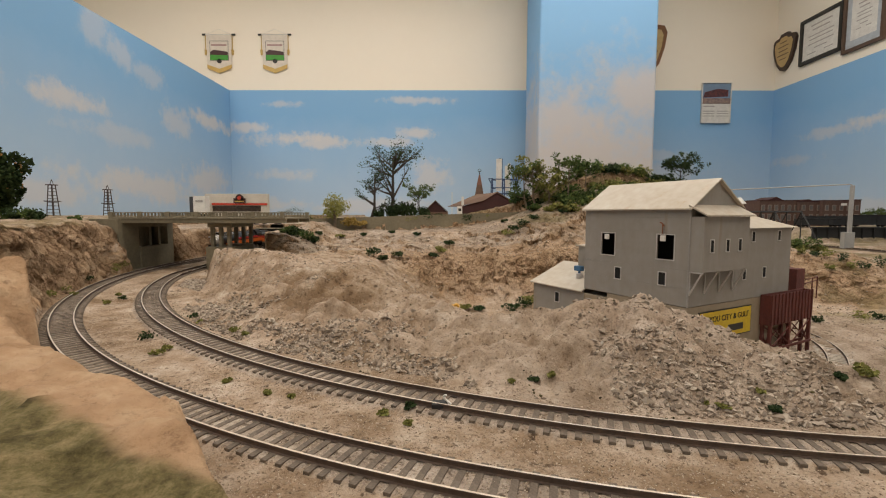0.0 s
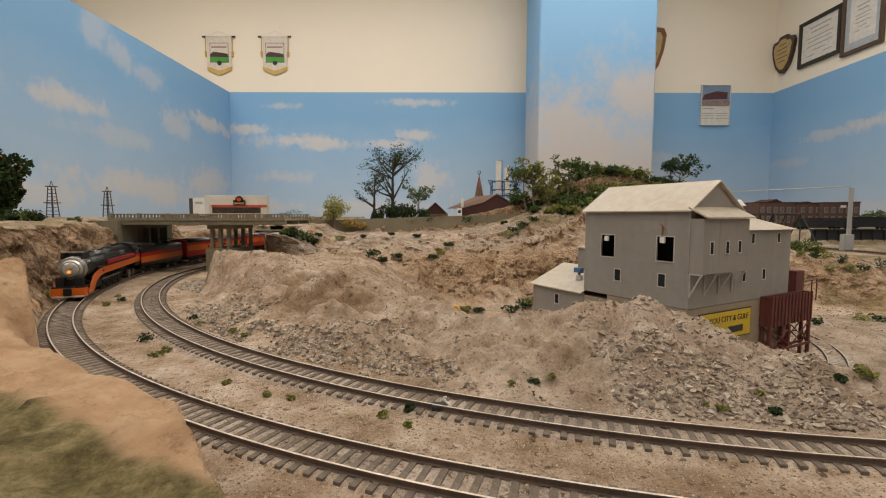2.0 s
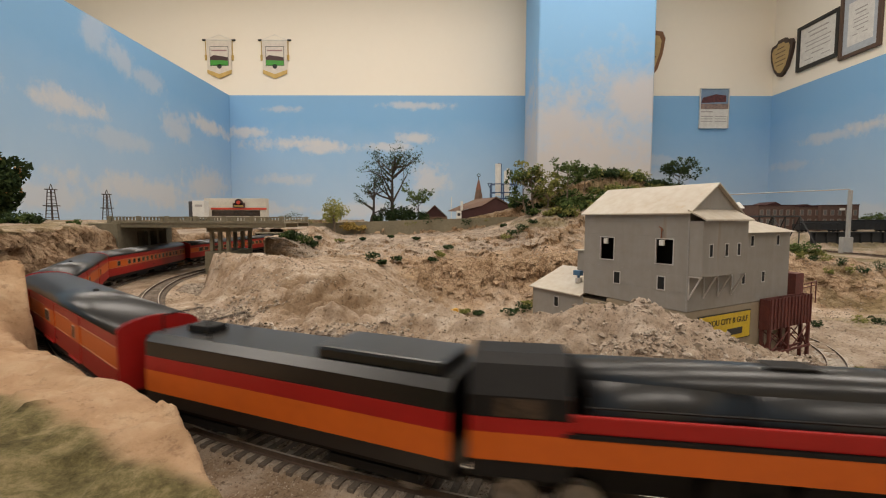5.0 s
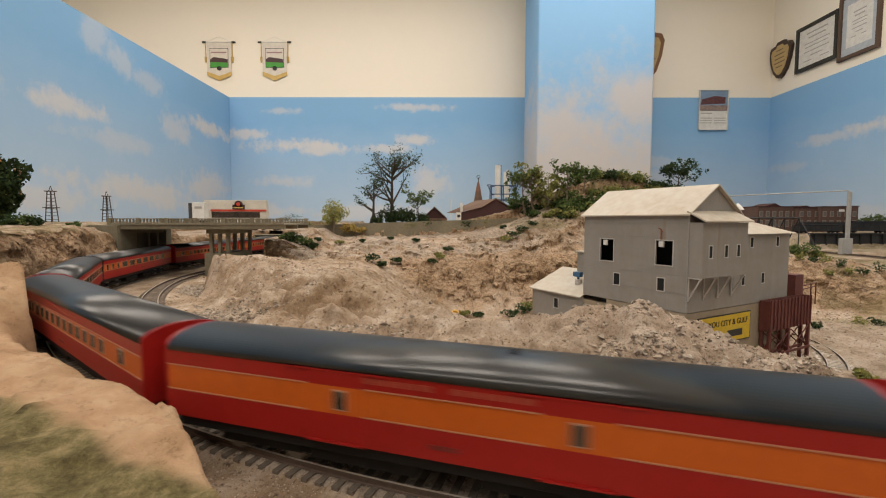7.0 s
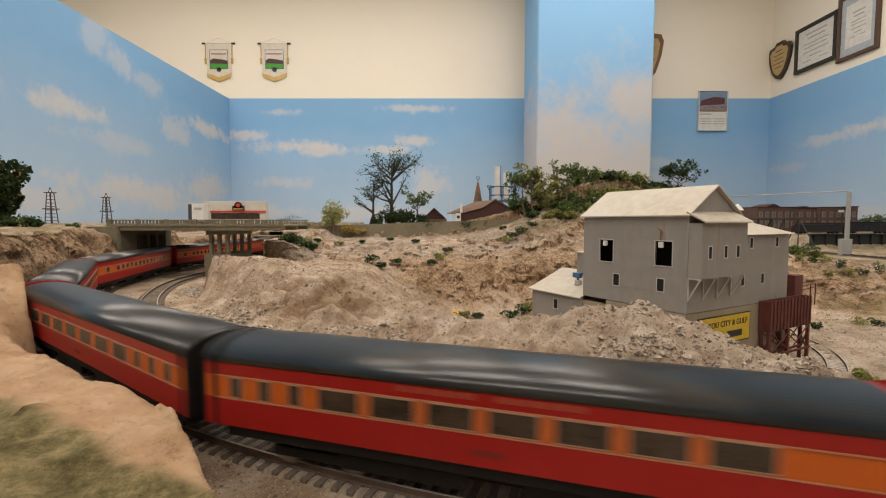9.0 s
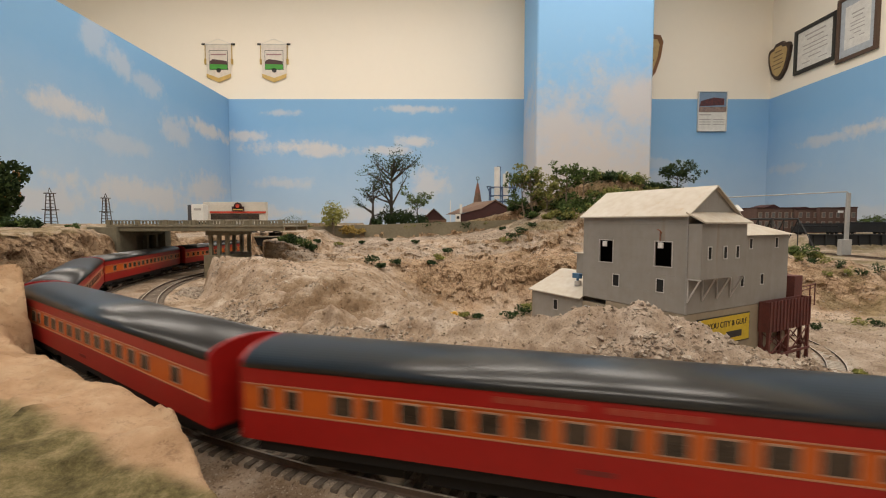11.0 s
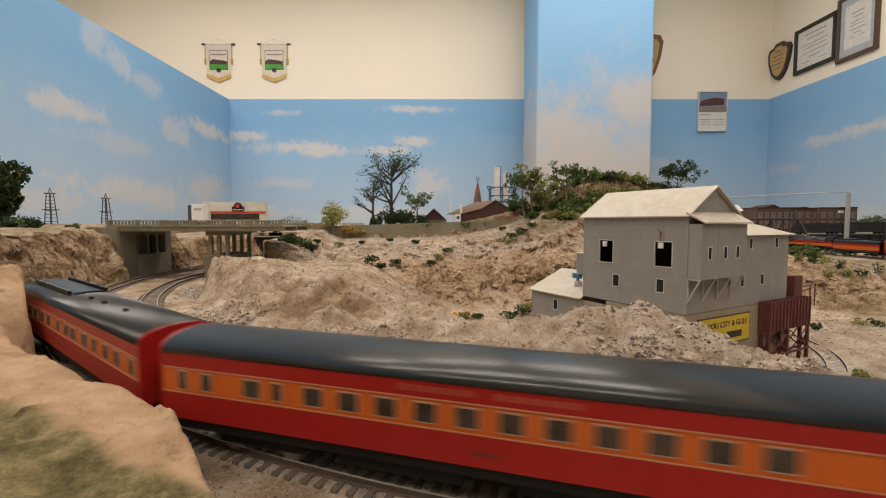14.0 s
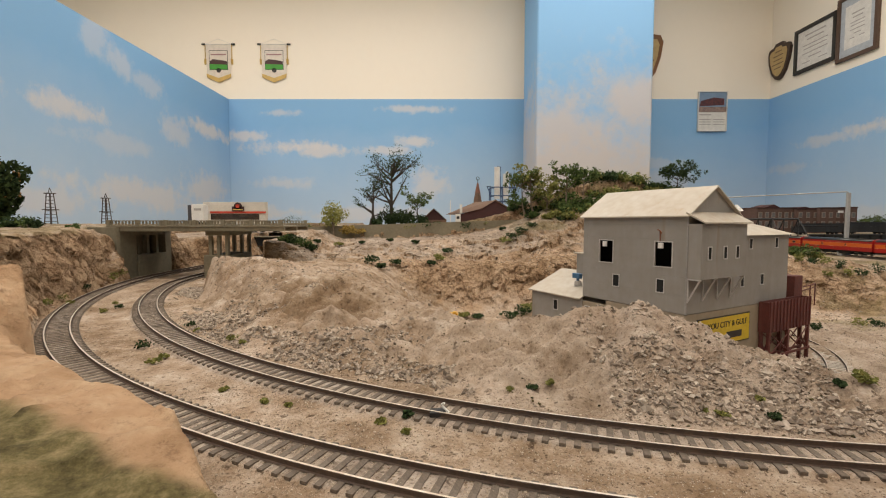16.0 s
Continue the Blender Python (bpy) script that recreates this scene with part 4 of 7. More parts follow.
def locomotive():
    """Streamlined northern: origin at the middle of its length, front towards +x."""
    lo = thing("steam_locomotive", "black orange and red streamlined steam locomotive with silver nose", "locomotive")
    f, r = LOCO_L / 2, -LOCO_L / 2
    bm = bmesh.new()
    rod(bm, (f - 0.150, 0, 0.0325), (f - 0.018, 0, 0.0325), 0.0142, n=28)
    rod(bm, (r + 0.035, 0, 0.0325), (f - 0.150, 0, 0.0325), 0.0152, 0.0142, 28)
    soften(part("boiler", bm, M_BLACK, lo))
    ring = [(0.0098 * math.cos(math.pi * i / 14), 0.0395 + 0.0098 * math.sin(math.pi * i / 14) ** 0.7) for i in range(15)]
    soften(part("skyline_casing", sweep_x(ring, r + 0.030, f - 0.026), M_BLACK, lo))
    for i in range(3):
        part("casing_hatch", boxes(((f - 0.075 - 0.035 * i, -0.004, 0.0488), (f - 0.060 - 0.035 * i, 0.004, 0.0498)), bevel=0.0004), M_DULL, lo)
    for sd in (-1, 1):
        part("hand_rail", rods(((r + 0.035, sd * 0.0153, 0.0385), (f - 0.026, sd * 0.0150, 0.0385)), r=0.0004, n=5), M_DULL, lo)
    bm = boxes(((f - 0.036, -0.0070, 0.0480), (f - 0.022, 0.0070, 0.0510)), bevel=0.001)
    for s in (-1, 1):
        box(bm, (f - 0.036, s * 0.0095 - 0.0010, 0.044), (f - 0.016, s * 0.0095 + 0.0010, 0.0508), 0.0006)
    part("stack_shroud", bm, M_BLACK, lo)
    bm = bmesh.new()
    rod(bm, (f - 0.020, 0, 0.0325), (f - 0.0145, 0, 0.0325), 0.0142, 0.0132, 32)
    rod(bm, (f - 0.0145, 0, 0.0325), (f - 0.0105, 0, 0.0325), 0.0126, 0.0085, 32)
    rod(bm, (f - 0.0105, 0, 0.0325), (f - 0.0090, 0, 0.0325), 0.0085, 0.0065, 32)
    part("smokebox_front", bm, M_SILVER, lo, "silver smokebox door")
    for q0, q1 in ((0.0120, 0.0128), (0.0086, 0.0092)):
        bm = bmesh.new()
        rod(bm, (f - 0.0135 if q0 > 0.01 else f - 0.0106, 0, 0.0325), (f - 0.0128 if q0 > 0.01 else f - 0.0101, 0, 0.0325), q1, q0, 32)
        part("door_ring", bm, M_STEEL, lo)
    for z, em in ((0.0358, M_SILVER), (0.0300, M_LAMP)):
        bm = bmesh.new()
        rod(bm, (f - 0.0100, 0, z), (f - 0.0060, 0, z), 0.0029, 0.0027, 20)
        h = part("headlight", bm, M_SILVER, lo)
        bm = bmesh.new()
        rod(bm, (f - 0.0061, 0, z), (f - 0.0056, 0, z), 0.0017, n=16)
        part("lens", bm, em, h)
    for s in (-1, 1):
        bm = bmesh.new()
        rod(bm, (f - 0.020, s * 0.0150, 0.041), (f - 0.0155, s * 0.0150, 0.041), 0.0013, n=10)
        part("marker_light", bm, M_SILVER, lo)
        # orange skirt that sweeps down to the pilot
        sk = [(r + 0.028, 0.0215), (r + 0.028, 0.0300), (f - 0.070, 0.0300), (f - 0.045, 0.0285), (f - 0.028, 0.024), (f - 0.016, 0.016), (f - 0.008, 0.0050), (f - 0.022, 0.0050),
              (f - 0.033, 0.015), (f - 0.045, 0.020), (f - 0.062, 0.0215)]
        part("skirt", prism(sk, s * 0.0168 - 0.0006, s * 0.0168 + 0.0006), M_ORANGE, lo, "orange skirt")
        part("skirt_number", boxes(((f - 0.062, s * 0.0175 - 0.0001, 0.0248), (f - 0.054, s * 0.0175 + 0.0001, 0.0270))), M_INK, lo)
        part("red_panel", boxes(((r + 0.030, s * 0.0162 - 0.0008, 0.0312), (f - 0.078, s * 0.0162 + 0.0008, 0.0365)), bevel=0.0006), M_RED, lo, "red panel")
        part("running_board", boxes(((r + 0.028, s * 0.0160 - 0.0016, 0.0298), (f - 0.040, s * 0.0160 + 0.0016, 0.0311))), M_DULL, lo)
        part("air_pump", boxes(((f - 0.013, s * 0.0085 - 0.004, 0.012), (f - 0.004, s * 0.0085 + 0.004, 0.024)), bevel=0.001), M_DULL, lo)
    part("pilot", sweep_x([(-0.0158, 0.0030), (0.0158, 0.0030), (0.0150, 0.0125), (-0.0150, 0.0125)], f - 0.012, f), M_ORANGE, lo, "orange pilot")
    part("pilot_foot", boxes(((f - 0.012, -0.0150, 0.0020), (f + 0.0012, 0.0150, 0.0040)), bevel=0.0008), M_SILVER, lo, "silver lower pilot")
    part("pilot_deck", boxes(((f - 0.020, -0.0150, 0.0125), (f - 0.001, 0.0150, 0.0138))), M_DULL, lo)
    part("pilot_stripe", boxes(((f - 0.001, -0.0032, 0.0030), (f + 0.0006, 0.0032, 0.0124))), M_DULL, lo)
    part("front_coupler", boxes(((f - 0.002, -0.0035, 0.005), (f + 0.0035, 0.0035, 0.0125)), bevel=0.0008), M_DULL, lo)
    part("number_board", boxes(((f - 0.014, -0.006, 0.0175), (f - 0.0125, 0.006, 0.0200))), M_RED, lo)
    part("cab", sweep_x([(-0.0170, 0.016), (0.0170, 0.016), (0.0170, 0.041), (0.012, 0.0492), (0.006, 0.0512), (-0.006, 0.0512), (-0.012, 0.0492), (-0.0170, 0.041)], r, r + 0.030), M_DULL, lo, "dark cab")
    for s in (-1, 1):
        part("cab_stripe", boxes(((r, s * 0.0173 - 0.0002, 0.0215), (r + 0.030, s * 0.0173 + 0.0002, 0.0300))), M_ORANGE, lo)
        part("cab_red", boxes(((r, s * 0.0173 - 0.0002, 0.0300), (r + 0.030, s * 0.0173 + 0.0002, 0.0345))), M_RED, lo)
        part("cab_window", boxes(((r + 0.008, s * 0.0173 - 0.0002, 0.0350), (r + 0.022, s * 0.0173 + 0.0002, 0.0405))), M_GLASS, lo)
    part("frame", boxes(((r + 0.005, -0.006, 0.008), (f - 0.012, 0.006, 0.021))), M_DULL, lo)
    part("cylinder", boxes(((f - 0.052, -0.0165, 0.0075), (f - 0.028, 0.0165, 0.0175)), bevel=0.002), M_DULL, lo)
    wheels, rods_ = [], []
    for i in range(4):
        x = f - 0.078 - i * 0.0245
        wheels.append(wheelset(lo, "driver", x, 0.0115))
    for x, rad in ((f - 0.030, 0.0053), (f - 0.018, 0.0053), (r + 0.034, 0.006), (r + 0.014, 0.006)):
        wheels.append(wheelset(lo, "small_wheelset", x, rad))
    for s in (-1, 1):
        x1, x0 = f - 0.078, f - 0.078 - 3 * 0.0245
        rods_.append((part("side_rod", boxes(((x0 - 0.002, s * 0.0118 - 0.0004, -0.0009), (x1 + 0.002, s * 0.0118 + 0.0004, 0.0009)), bevel=0.0003), M_STEEL, lo, "bright steel side rod"), s))
    return lo, wheels, rods_


def wheelset(parent, name, x, rad):
    bm = bmesh.new()
    for s in (-1, 1):
        rod(bm, (0, s * 0.0076, 0), (0, s * 0.0102, 0), rad, n=28)
        rod(bm, (0, s * 0.0074, 0), (0, s * 0.0080, 0), rad + 0.0006, n=28)
        for k in range(6):
            a = math.pi * k / 3
            rod(bm, (0, s * 0.0104, 0), (math.cos(a) * rad * 0.8, s * 0.0104, math.sin(a) * rad * 0.8), 0.0007, n=6)
    rod(bm, (0, -0.0076, 0), (0, 0.0076, 0), 0.0012, n=8)
    w = part(name, bm, M_STEEL if rad < 0.008 else M_DULL, parent)
    w.matrix_local = pose(x, 0, rad)
    return w, x, rad


def tender():
    te = thing("tender", "black and orange locomotive tender coupled behind the cab", "tender")
    L = TENDER_L / 2 - 0.002
    part("tank", sweep_x([(-0.0165, 0.012), (0.0165, 0.012), (0.0165, 0.0395), (0.013, 0.0425), (-0.013, 0.0425), (-0.0165, 0.0395)], -L, L), M_BLACK, te)
    for s in (-1, 1):
        part("orange_band", boxes(((-L, s * 0.0167 - 0.0002, 0.0175), (L, s * 0.0167 + 0.0002, 0.0270))), M_ORANGE, te)
        part("red_band", boxes(((-L, s * 0.0167 - 0.0002, 0.0270), (L, s * 0.0167 + 0.0002, 0.0330))), M_RED, te)
    part("oil_bunker", boxes(((L - 0.055, -0.0125, 0.0420), (L - 0.004, 0.0125, 0.0470)), bevel=0.0012), M_BLACK, te)
    part("water_hatch", boxes(((-L + 0.012, -0.005, 0.0420), (-L + 0.026, 0.005, 0.0455)), bevel=0.0008), M_DULL, te)
    for x in (-L + 0.003, -L + 0.032):
        part("hand_rail", rods(((x, -0.010, 0.042), (x, -0.010, 0.0500)), ((x, -0.010, 0.0500), (x, 0.010, 0.0500)), ((x, 0.010, 0.0500), (x, 0.010, 0.042)), r=0.0004), M_DULL, te)
    part("frame", boxes(((-L, -0.0135, 0.009), (L, 0.0135, 0.012))), M_DULL, te)
    car_truck(te, -L + 0.030)
    car_truck(te, L - 0.032)
    return te


M_LAMP = glow("lit_headlight_lens", (1.0, 0.30, 0.025), 1.3)
V0, V1 = 0.260, 0.270  # speed before and after it has passed the camera


def run(t):
    """Metres rolled since the start."""
    return V0 * t + (V1 - V0) * max(0.0, t - 4.0)


# seconds at which each gap of the train passes 245 degrees round the circle
MARK = MAIN.nearest(CX + RA * math.cos(radians(245)), CY + RA * math.sin(radians(245)))
GAPS = [5.23, 6.22, 7.15, 8.21, 9.05, 10.03, 10.99, 12.05, 13.11, 14.157, 15.18]
HEAD = 3.79
STYLES = ["baggage_front", "baggage", "coach", "joined", "joined_back", "coach", "coach", "coach", "coach", "tail"]
CAR_LABEL = {"baggage_front": "red and orange baggage car with wide sliding doors and black roof", "baggage": "red and orange baggage car with black roof and two small windows",
             "coach": "red and orange coach with black roof and window row", "joined": "red and orange coach with wide windows, close-coupled by a black diaphragm",
             "joined_back": "red and orange wide-window coach close-coupled behind its twin", "tail": "red and orange round-ended observation car with vented black roof"}
TRAIN = []
loco, loco_wheels, loco_rods = locomotive()
TRAIN.append((loco, run(HEAD), LOCO_L))
tend = tender()
TRAIN.append((tend, run(HEAD) + LOCO_L, TENDER_L))
for i, style in enumerate(STYLES):
    lng = run(GAPS[i + 1]) - run(GAPS[i])
    car = passenger_car(lng, style, CAR_LABEL[style])
    TRAIN.append((car, run(GAPS[i]), lng))


# ---- placing helpers ----
def ground_z(x, y):
    return float(height(np.array([[float(x)]]), np.array([[float(y)]]))[0, 0])


def leaves(bm, centre, radius, count, size, rnd, squash=0.8):
    """Small bent leaf clumps spread through a lumpy volume."""
    lumps = [(Vector((rnd.uniform(-1, 1), rnd.uniform(-1, 1), rnd.uniform(-0.6, 1))) * radius * 0.55, rnd.uniform(0.35, 0.65) * radius) for _ in range(7)]
    for _ in range(count):
        c, r = rnd.choice(lumps)
        d = Vector((rnd.gauss(0, 1), rnd.gauss(0, 1), rnd.gauss(0, 1))).normalized() * r * rnd.uniform(0.55, 1.05)
        p = Vector(centre) + Vector((c.x + d.x, c.y + d.y, (c.z + d.z) * squash))
        a = Vector((rnd.gauss(0, 1), rnd.gauss(0, 1), rnd.gauss(0, 1))).normalized()
        b = a.orthogonal().normalized()
        s = size * rnd.uniform(0.6, 1.4)
        v = [bm.verts.new(p + a * s), bm.verts.new(p + b * s * 0.6), bm.verts.new(p - a * s), bm.verts.new(p - b * s * 0.6 + a.cross(b) * s * 0.4)]
        bm.faces.new((v[0], v[1], v[2]))
        bm.faces.new((v[0], v[2], v[3]))


def leaf_material(name, c1, c2):
    m = bpy.data.materials.new(name)
    m.use_nodes = True
    nt = m.node_tree
    b = nt.nodes["Principled BSDF"]
    b.inputs["Roughness"].default_value, b.inputs["Specular IOR Level"].default_value = 0.9, 0.1
    g = nt.nodes.new("ShaderNodeNewGeometry")
    r = nt.nodes.new("ShaderNodeValToRGB")
    r.color_ramp.elements[0].color, r.color_ramp.elements[1].color = (*c1, 1), (*c2, 1)
    nt.links.new(g.outputs["Random Per Island"], r.inputs[0])
    nt.links.new(r.outputs[0], b.inputs["Base Color"])
    return m


L_GREEN = leaf_material("mid_green_foam", (0.025, 0.05, 0.015), (0.12, 0.16, 0.05))
L_DARK = leaf_material("dark_green_foam", (0.012, 0.025, 0.010), (0.05, 0.075, 0.03))
L_OLIVE = leaf_material("olive_foam", (0.10, 0.11, 0.03), (0.26, 0.25, 0.08))
L_YELLOW = leaf_material("straw_yellow_foam", (0.22, 0.15, 0.04), (0.48, 0.35, 0.12))
L_LIME = leaf_material("pale_lime_foam", (0.18, 0.19, 0.05), (0.38, 0.36, 0.13))
L_FRUIT = leaf_material("green_foam_with_orange", (0.01, 0.02, 0.008), (0.04, 0.06, 0.02))
M_BARK = material("dark_bark", (0.06, 0.045, 0.035), 0.9, 0, (0.035, 0.027, 0.02), 200, 0.3)
M_BARKPALE = material("pale_bark", (0.22, 0.17, 0.12), 0.9, 0, (0.13, 0.1, 0.07), 200, 0.3)


def bush(x, y, radius, mat, label, seed, z=None, count=260, size=None, squash=0.75):
    rnd = random.Random(seed)
    z0 = ground_z(x, y) if z is None else z
    bm = bmesh.new()
    leaves(bm, (0, 0, radius * 0.45), radius, count, size or radius * 0.16, rnd, squash)
    ob = mesh_ob("bush", bm, mat, m=pose(x, y, z0 - radius * 0.10))
    return tagged(ob, label, "bush")


def tree(x, y, h, radius, mat, label, seed, bark=None, leafy=1.0, limbs=9, z=None, size=0.0022, low=0.35, count=420, lean=0.25, thick=1.0):
    """Tapered trunk, forked limbs and clumps of foam leaves."""
    rnd = random.Random(seed)
    z0 = ground_z(x, y) if z is None else z
    top = thing("tree", label, "tree", pose(x, y, z0 - 0.002))
    wood = bmesh.new()
    tips = []
    mid = Vector((rnd.uniform(-0.1, 0.1) * h, 0, h * low))
    w = h * thick
    rod(wood, (0, 0, 0), mid, w * 0.026, w * 0.019, 8)
    crown = Vector((mid.x * 1.3, 0, h * 0.93))
    rod(wood, mid, crown, w * 0.019, w * 0.005, 7)
    tips.append(crown)
    for i in range(limbs):
        f = rnd.uniform(0.0, 0.85)
        a0 = mid.lerp(crown, f)
        ang = i * 2.4 + rnd.uniform(-0.4, 0.4)
        out = Vector((math.cos(ang), math.sin(ang), rnd.uniform(0.25, 1.0))) * radius * rnd.uniform(0.7, 1.15) * (1 - 0.45 * f)
        elbow = a0 + out * 0.5 + Vector((0, 0, -lean * 0.1 * h))
        tip = a0 + out
        rod(wood, a0, elbow, w * 0.011, w * 0.008, 6)
        rod(wood, elbow, tip, w * 0.008, w * 0.003, 5)
        tips += [tip, elbow.lerp(tip, 0.4)]
        for _ in range(2):
            tw = tip + Vector((rnd.uniform(-1, 1), rnd.uniform(-1, 1), rnd.uniform(-0.2, 1))) * radius * 0.3
            rod(wood, elbow.lerp(tip, rnd.uniform(0.3, 0.9)), tw, w * 0.004, w * 0.0015, 4)
            tips.append(tw)
    part("trunk", wood, bark or M_BARK, top)
    green = bmesh.new()
    per = max(1, int(count * leafy / len(tips)))
    for t in tips:
        leaves(green, t, radius * 0.28, per, size, rnd, 0.85)
    part("crown", green, mat, top)
    return top


def sight_x(px, d):
    """Ground x for a line of sight and a distance."""
    return (px - 784) / 800 * d


def sight_z(py, d):
    return EYE + (393 - py) / 800 * d


# ---- the mill ----
MU, MV = Vector((-0.4809, 0.8768, 0)), Vector((0.8768, 0.4809, 0))
MILL = Matrix.Translation((0, 0, EYE)) @ Matrix.Scale(0.86, 4) @ Matrix.Translation((0, 0, -EYE)) @ Matrix(((MV.x, MU.x, 0, 0.271), (MV.y, MU.y, 0, 0.500), (0, 0, 1, 0), (0, 0, 0, 1)))  # local x along the sign side, y along the window side
BASE = -0.1000


def text_part(body, size, mat, parent, m, label="", name="lettering"):
    cu = bpy.data.curves.new(name, "FONT")
    cu.body, cu.size, cu.extrude, cu.align_x, cu.align_y = body, size, 0.0002, "CENTER", "CENTER"
    tmp = bpy.data.objects.new(name, cu)
    scene.collection.objects.link(tmp)
    me = bpy.data.meshes.new_from_object(tmp.evaluated_get(bpy.context.evaluated_depsgraph_get()))
    bpy.data.objects.remove(tmp)
    me.materials.clear()
    me.materials.append(mat)
    ob = new(name, me)
    ob.parent = parent
    ob.matrix_local = m
    if label:
        ob["label"] = label
    return ob


def wall_with_holes(length, z0, z1, thick, holes, inward):
    """A wall slab in x, z at y = 0, thick towards +y when inward is 1; holes: x0, x1, z0, z1."""
    xs = sorted({0.0, length, *[h[0] for h in holes], *[h[1] for h in holes]})
    zs = sorted({z0, z1, *[h[2] for h in holes], *[h[3] for h in holes]})
    bm = bmesh.new()
    for a, b in zip(xs, xs[1:]):
        for c, d in zip(zs, zs[1:]):
            mx, mz = (a + b) / 2, (c + d) / 2
            if any(h[0] < mx < h[1] and h[2] < mz < h[3] for h in holes):
                continue
            box(bm, (a, 0 if inward > 0 else -thick, c), (b, thick if inward > 0 else 0, d))
    bmesh.ops.remove_doubles(bm, verts=bm.verts[:], dist=1e-6)
    return bm


def window_trim(parent, x0, x1, z0, z1, m, sill=True):
    w = 0.0011
    fr = part("window", boxes(((x0 - w, -0.0005, z0), (x0, 0.0006, z1 + w)), ((x1, -0.0005, z0), (x1 + w, 0.0006, z1 + w)),
                              ((x0, -0.0005, z1), (x1, 0.0006, z1 + w)), ((x0 - w, -0.0008, z0 - w), (x1 + w, 0.0006, z0))), M_TRIM, parent, "pale frame, inside shade painted black", m)
    # small windows: a solid black panel paints the shade of the room behind
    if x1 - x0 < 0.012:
        part("shade_panel", boxes(((x0, -0.0002, z0), (x1, 0.0008, z1))), M_SHADE, fr)
    return fr


def mill():
    top = thing("grain_mill", "weathered grey multi-storey mill with pale tin roofs, standing in the pit", "mill building", MILL)
    zf, ze, zr, W, D = -0.0105, 0.1015, 0.1335, 0.097, 0.153
    turn = Matrix(((0, 1, 0, 0), (1, 0, 0, 0), (0, 0, 1, 0), (0, 0, 0, 1)))  # swaps x and y: puts a slab on the window side
    # foundation
    part("foundation", boxes(((0, 0, BASE), (W + 0.125, 0.112, zf - 0.0008)), ((0, 0.112, BASE), (W, 0.262, -0.0178))), M_GREYTAN, top, "tan foundation walls")
    # window side (y runs along it)
    holes = [(0.0186, 0.0403, 0.0415, 0.0700), (0.1022, 0.1238, 0.0405, 0.0690), (0.0280, 0.0368, 0.0112, 0.0258), (0.0915, 0.1004, 0.0105, 0.0250)]
    bm = wall_with_holes(D, zf, ze, 0.0018, holes, 1)
    part("wall", bm, M_GREY, top, "", turn)
    for h in holes:
        window_trim(top, *h, turn)
    for y, z in ((0.033, 0.0625), (0.1150, 0.0610)):
        part("hoist_block", boxes(((-0.0022, y - 0.0035, z), (0.0006, y + 0.0025, z + 0.0068)), bevel=0.0006), M_WHITE, top, "pale hoist block")
    part("hoist_hook", rods(((-0.0015, 0.0330, 0.071), (-0.0015, 0.0330, 0.083)), ((-0.0015, 0.0330, 0.083), (-0.0015, 0.0365, 0.0845)), ((-0.0015, 0.0330, 0.0830), (-0.0015, 0.0310, 0.0800)), r=0.0007),
         material_once("rusty_iron", (0.25, 0.09, 0.04)), top, "rusty hook")
    for zz in (0.0105, 0.031, 0.0735, 0.090):
        part("siding_seam", boxes(((-0.0002, 0.0015, zz), (0.0004, D - 0.0015, zz + 0.0003))), material_once("seam_grey", (0.24, 0.225, 0.205)), top)
    # gable side
    part("wall", wall_with_holes(W, zf, ze, 0.0018, [], 1), M_GREY, top)
    part("gable", prism([(0, ze), (W, ze), (W / 2, zr)], 0.001, 0.003), M_GREY, top)
    part("wall", boxes(((0.0018, D - 0.0018, zf), (W, D, ze)), ((W - 0.0018, 0.0018, zf), (W, D - 0.0018, ze))), M_GREY, top)
    # slabs and an added sheet, coloured black so the inside reads as unlit
    part("floor_slab", boxes(((0.002, 0.002, 0.0305), (W - 0.002, D - 0.002, 0.0315)), ((0.002, 0.002, zf), (W - 0.002, D - 0.002, zf + 0.001))), M_SHADE, top)
    part("inside_shade_sheet", boxes(((0.03, 0.002, zf + 0.002), (0.031, D - 0.002, ze))), M_SHADE, top)
    for x in (0.0, ):
        part("corner_trim", boxes(((x - 0.0006, -0.0006, zf), (x + 0.0012, 0.0012, ze))), material_once("corner_grey", (0.30, 0.285, 0.265)), top)
    ov = 0.0045
    dz = (zr - ze) / (W / 2)
    for s in (0, 1):
        x0, x1 = (-ov, W / 2) if s == 0 else (W / 2, W + ov)
        z0, z1 = (ze - ov * dz, zr) if s == 0 else (zr, ze - ov * dz)
        part("roof", prism([(x0, z0 + 0.0002), (x1, z1 + 0.0002), (x1, z1 + 0.0018), (x0, z0 + 0.0018)], -0.0035, D + 0.0035), M_ROOF, top, "pale tin roof slope")
    # bay over the sign side
    e, bw, bz0, bz1 = 0.0158, 0.0875, 0.0305, 0.0912
    holes = [(0.0125, 0.0180, 0.0525, 0.0655), (0.0420, 0.0475, 0.0525, 0.0655), (0.0662, 0.0717, 0.0525, 0.0655)]
    bay = part("bay", wall_with_holes(bw, bz0, bz1, 0.0015, holes, 1), M_GREY, top, "overhanging bay", Matrix.Translation((0, -e, 0)))
    part("bay_side", boxes(((0, -e + 0.0015, bz0), (0.0015, 0, bz1)), ((bw - 0.0015, -e + 0.0015, bz0), (bw, 0, bz1)), ((0.0015, -e + 0.0015, bz0), (bw - 0.0015, 0, bz0 + 0.001))), M_GREY, top)
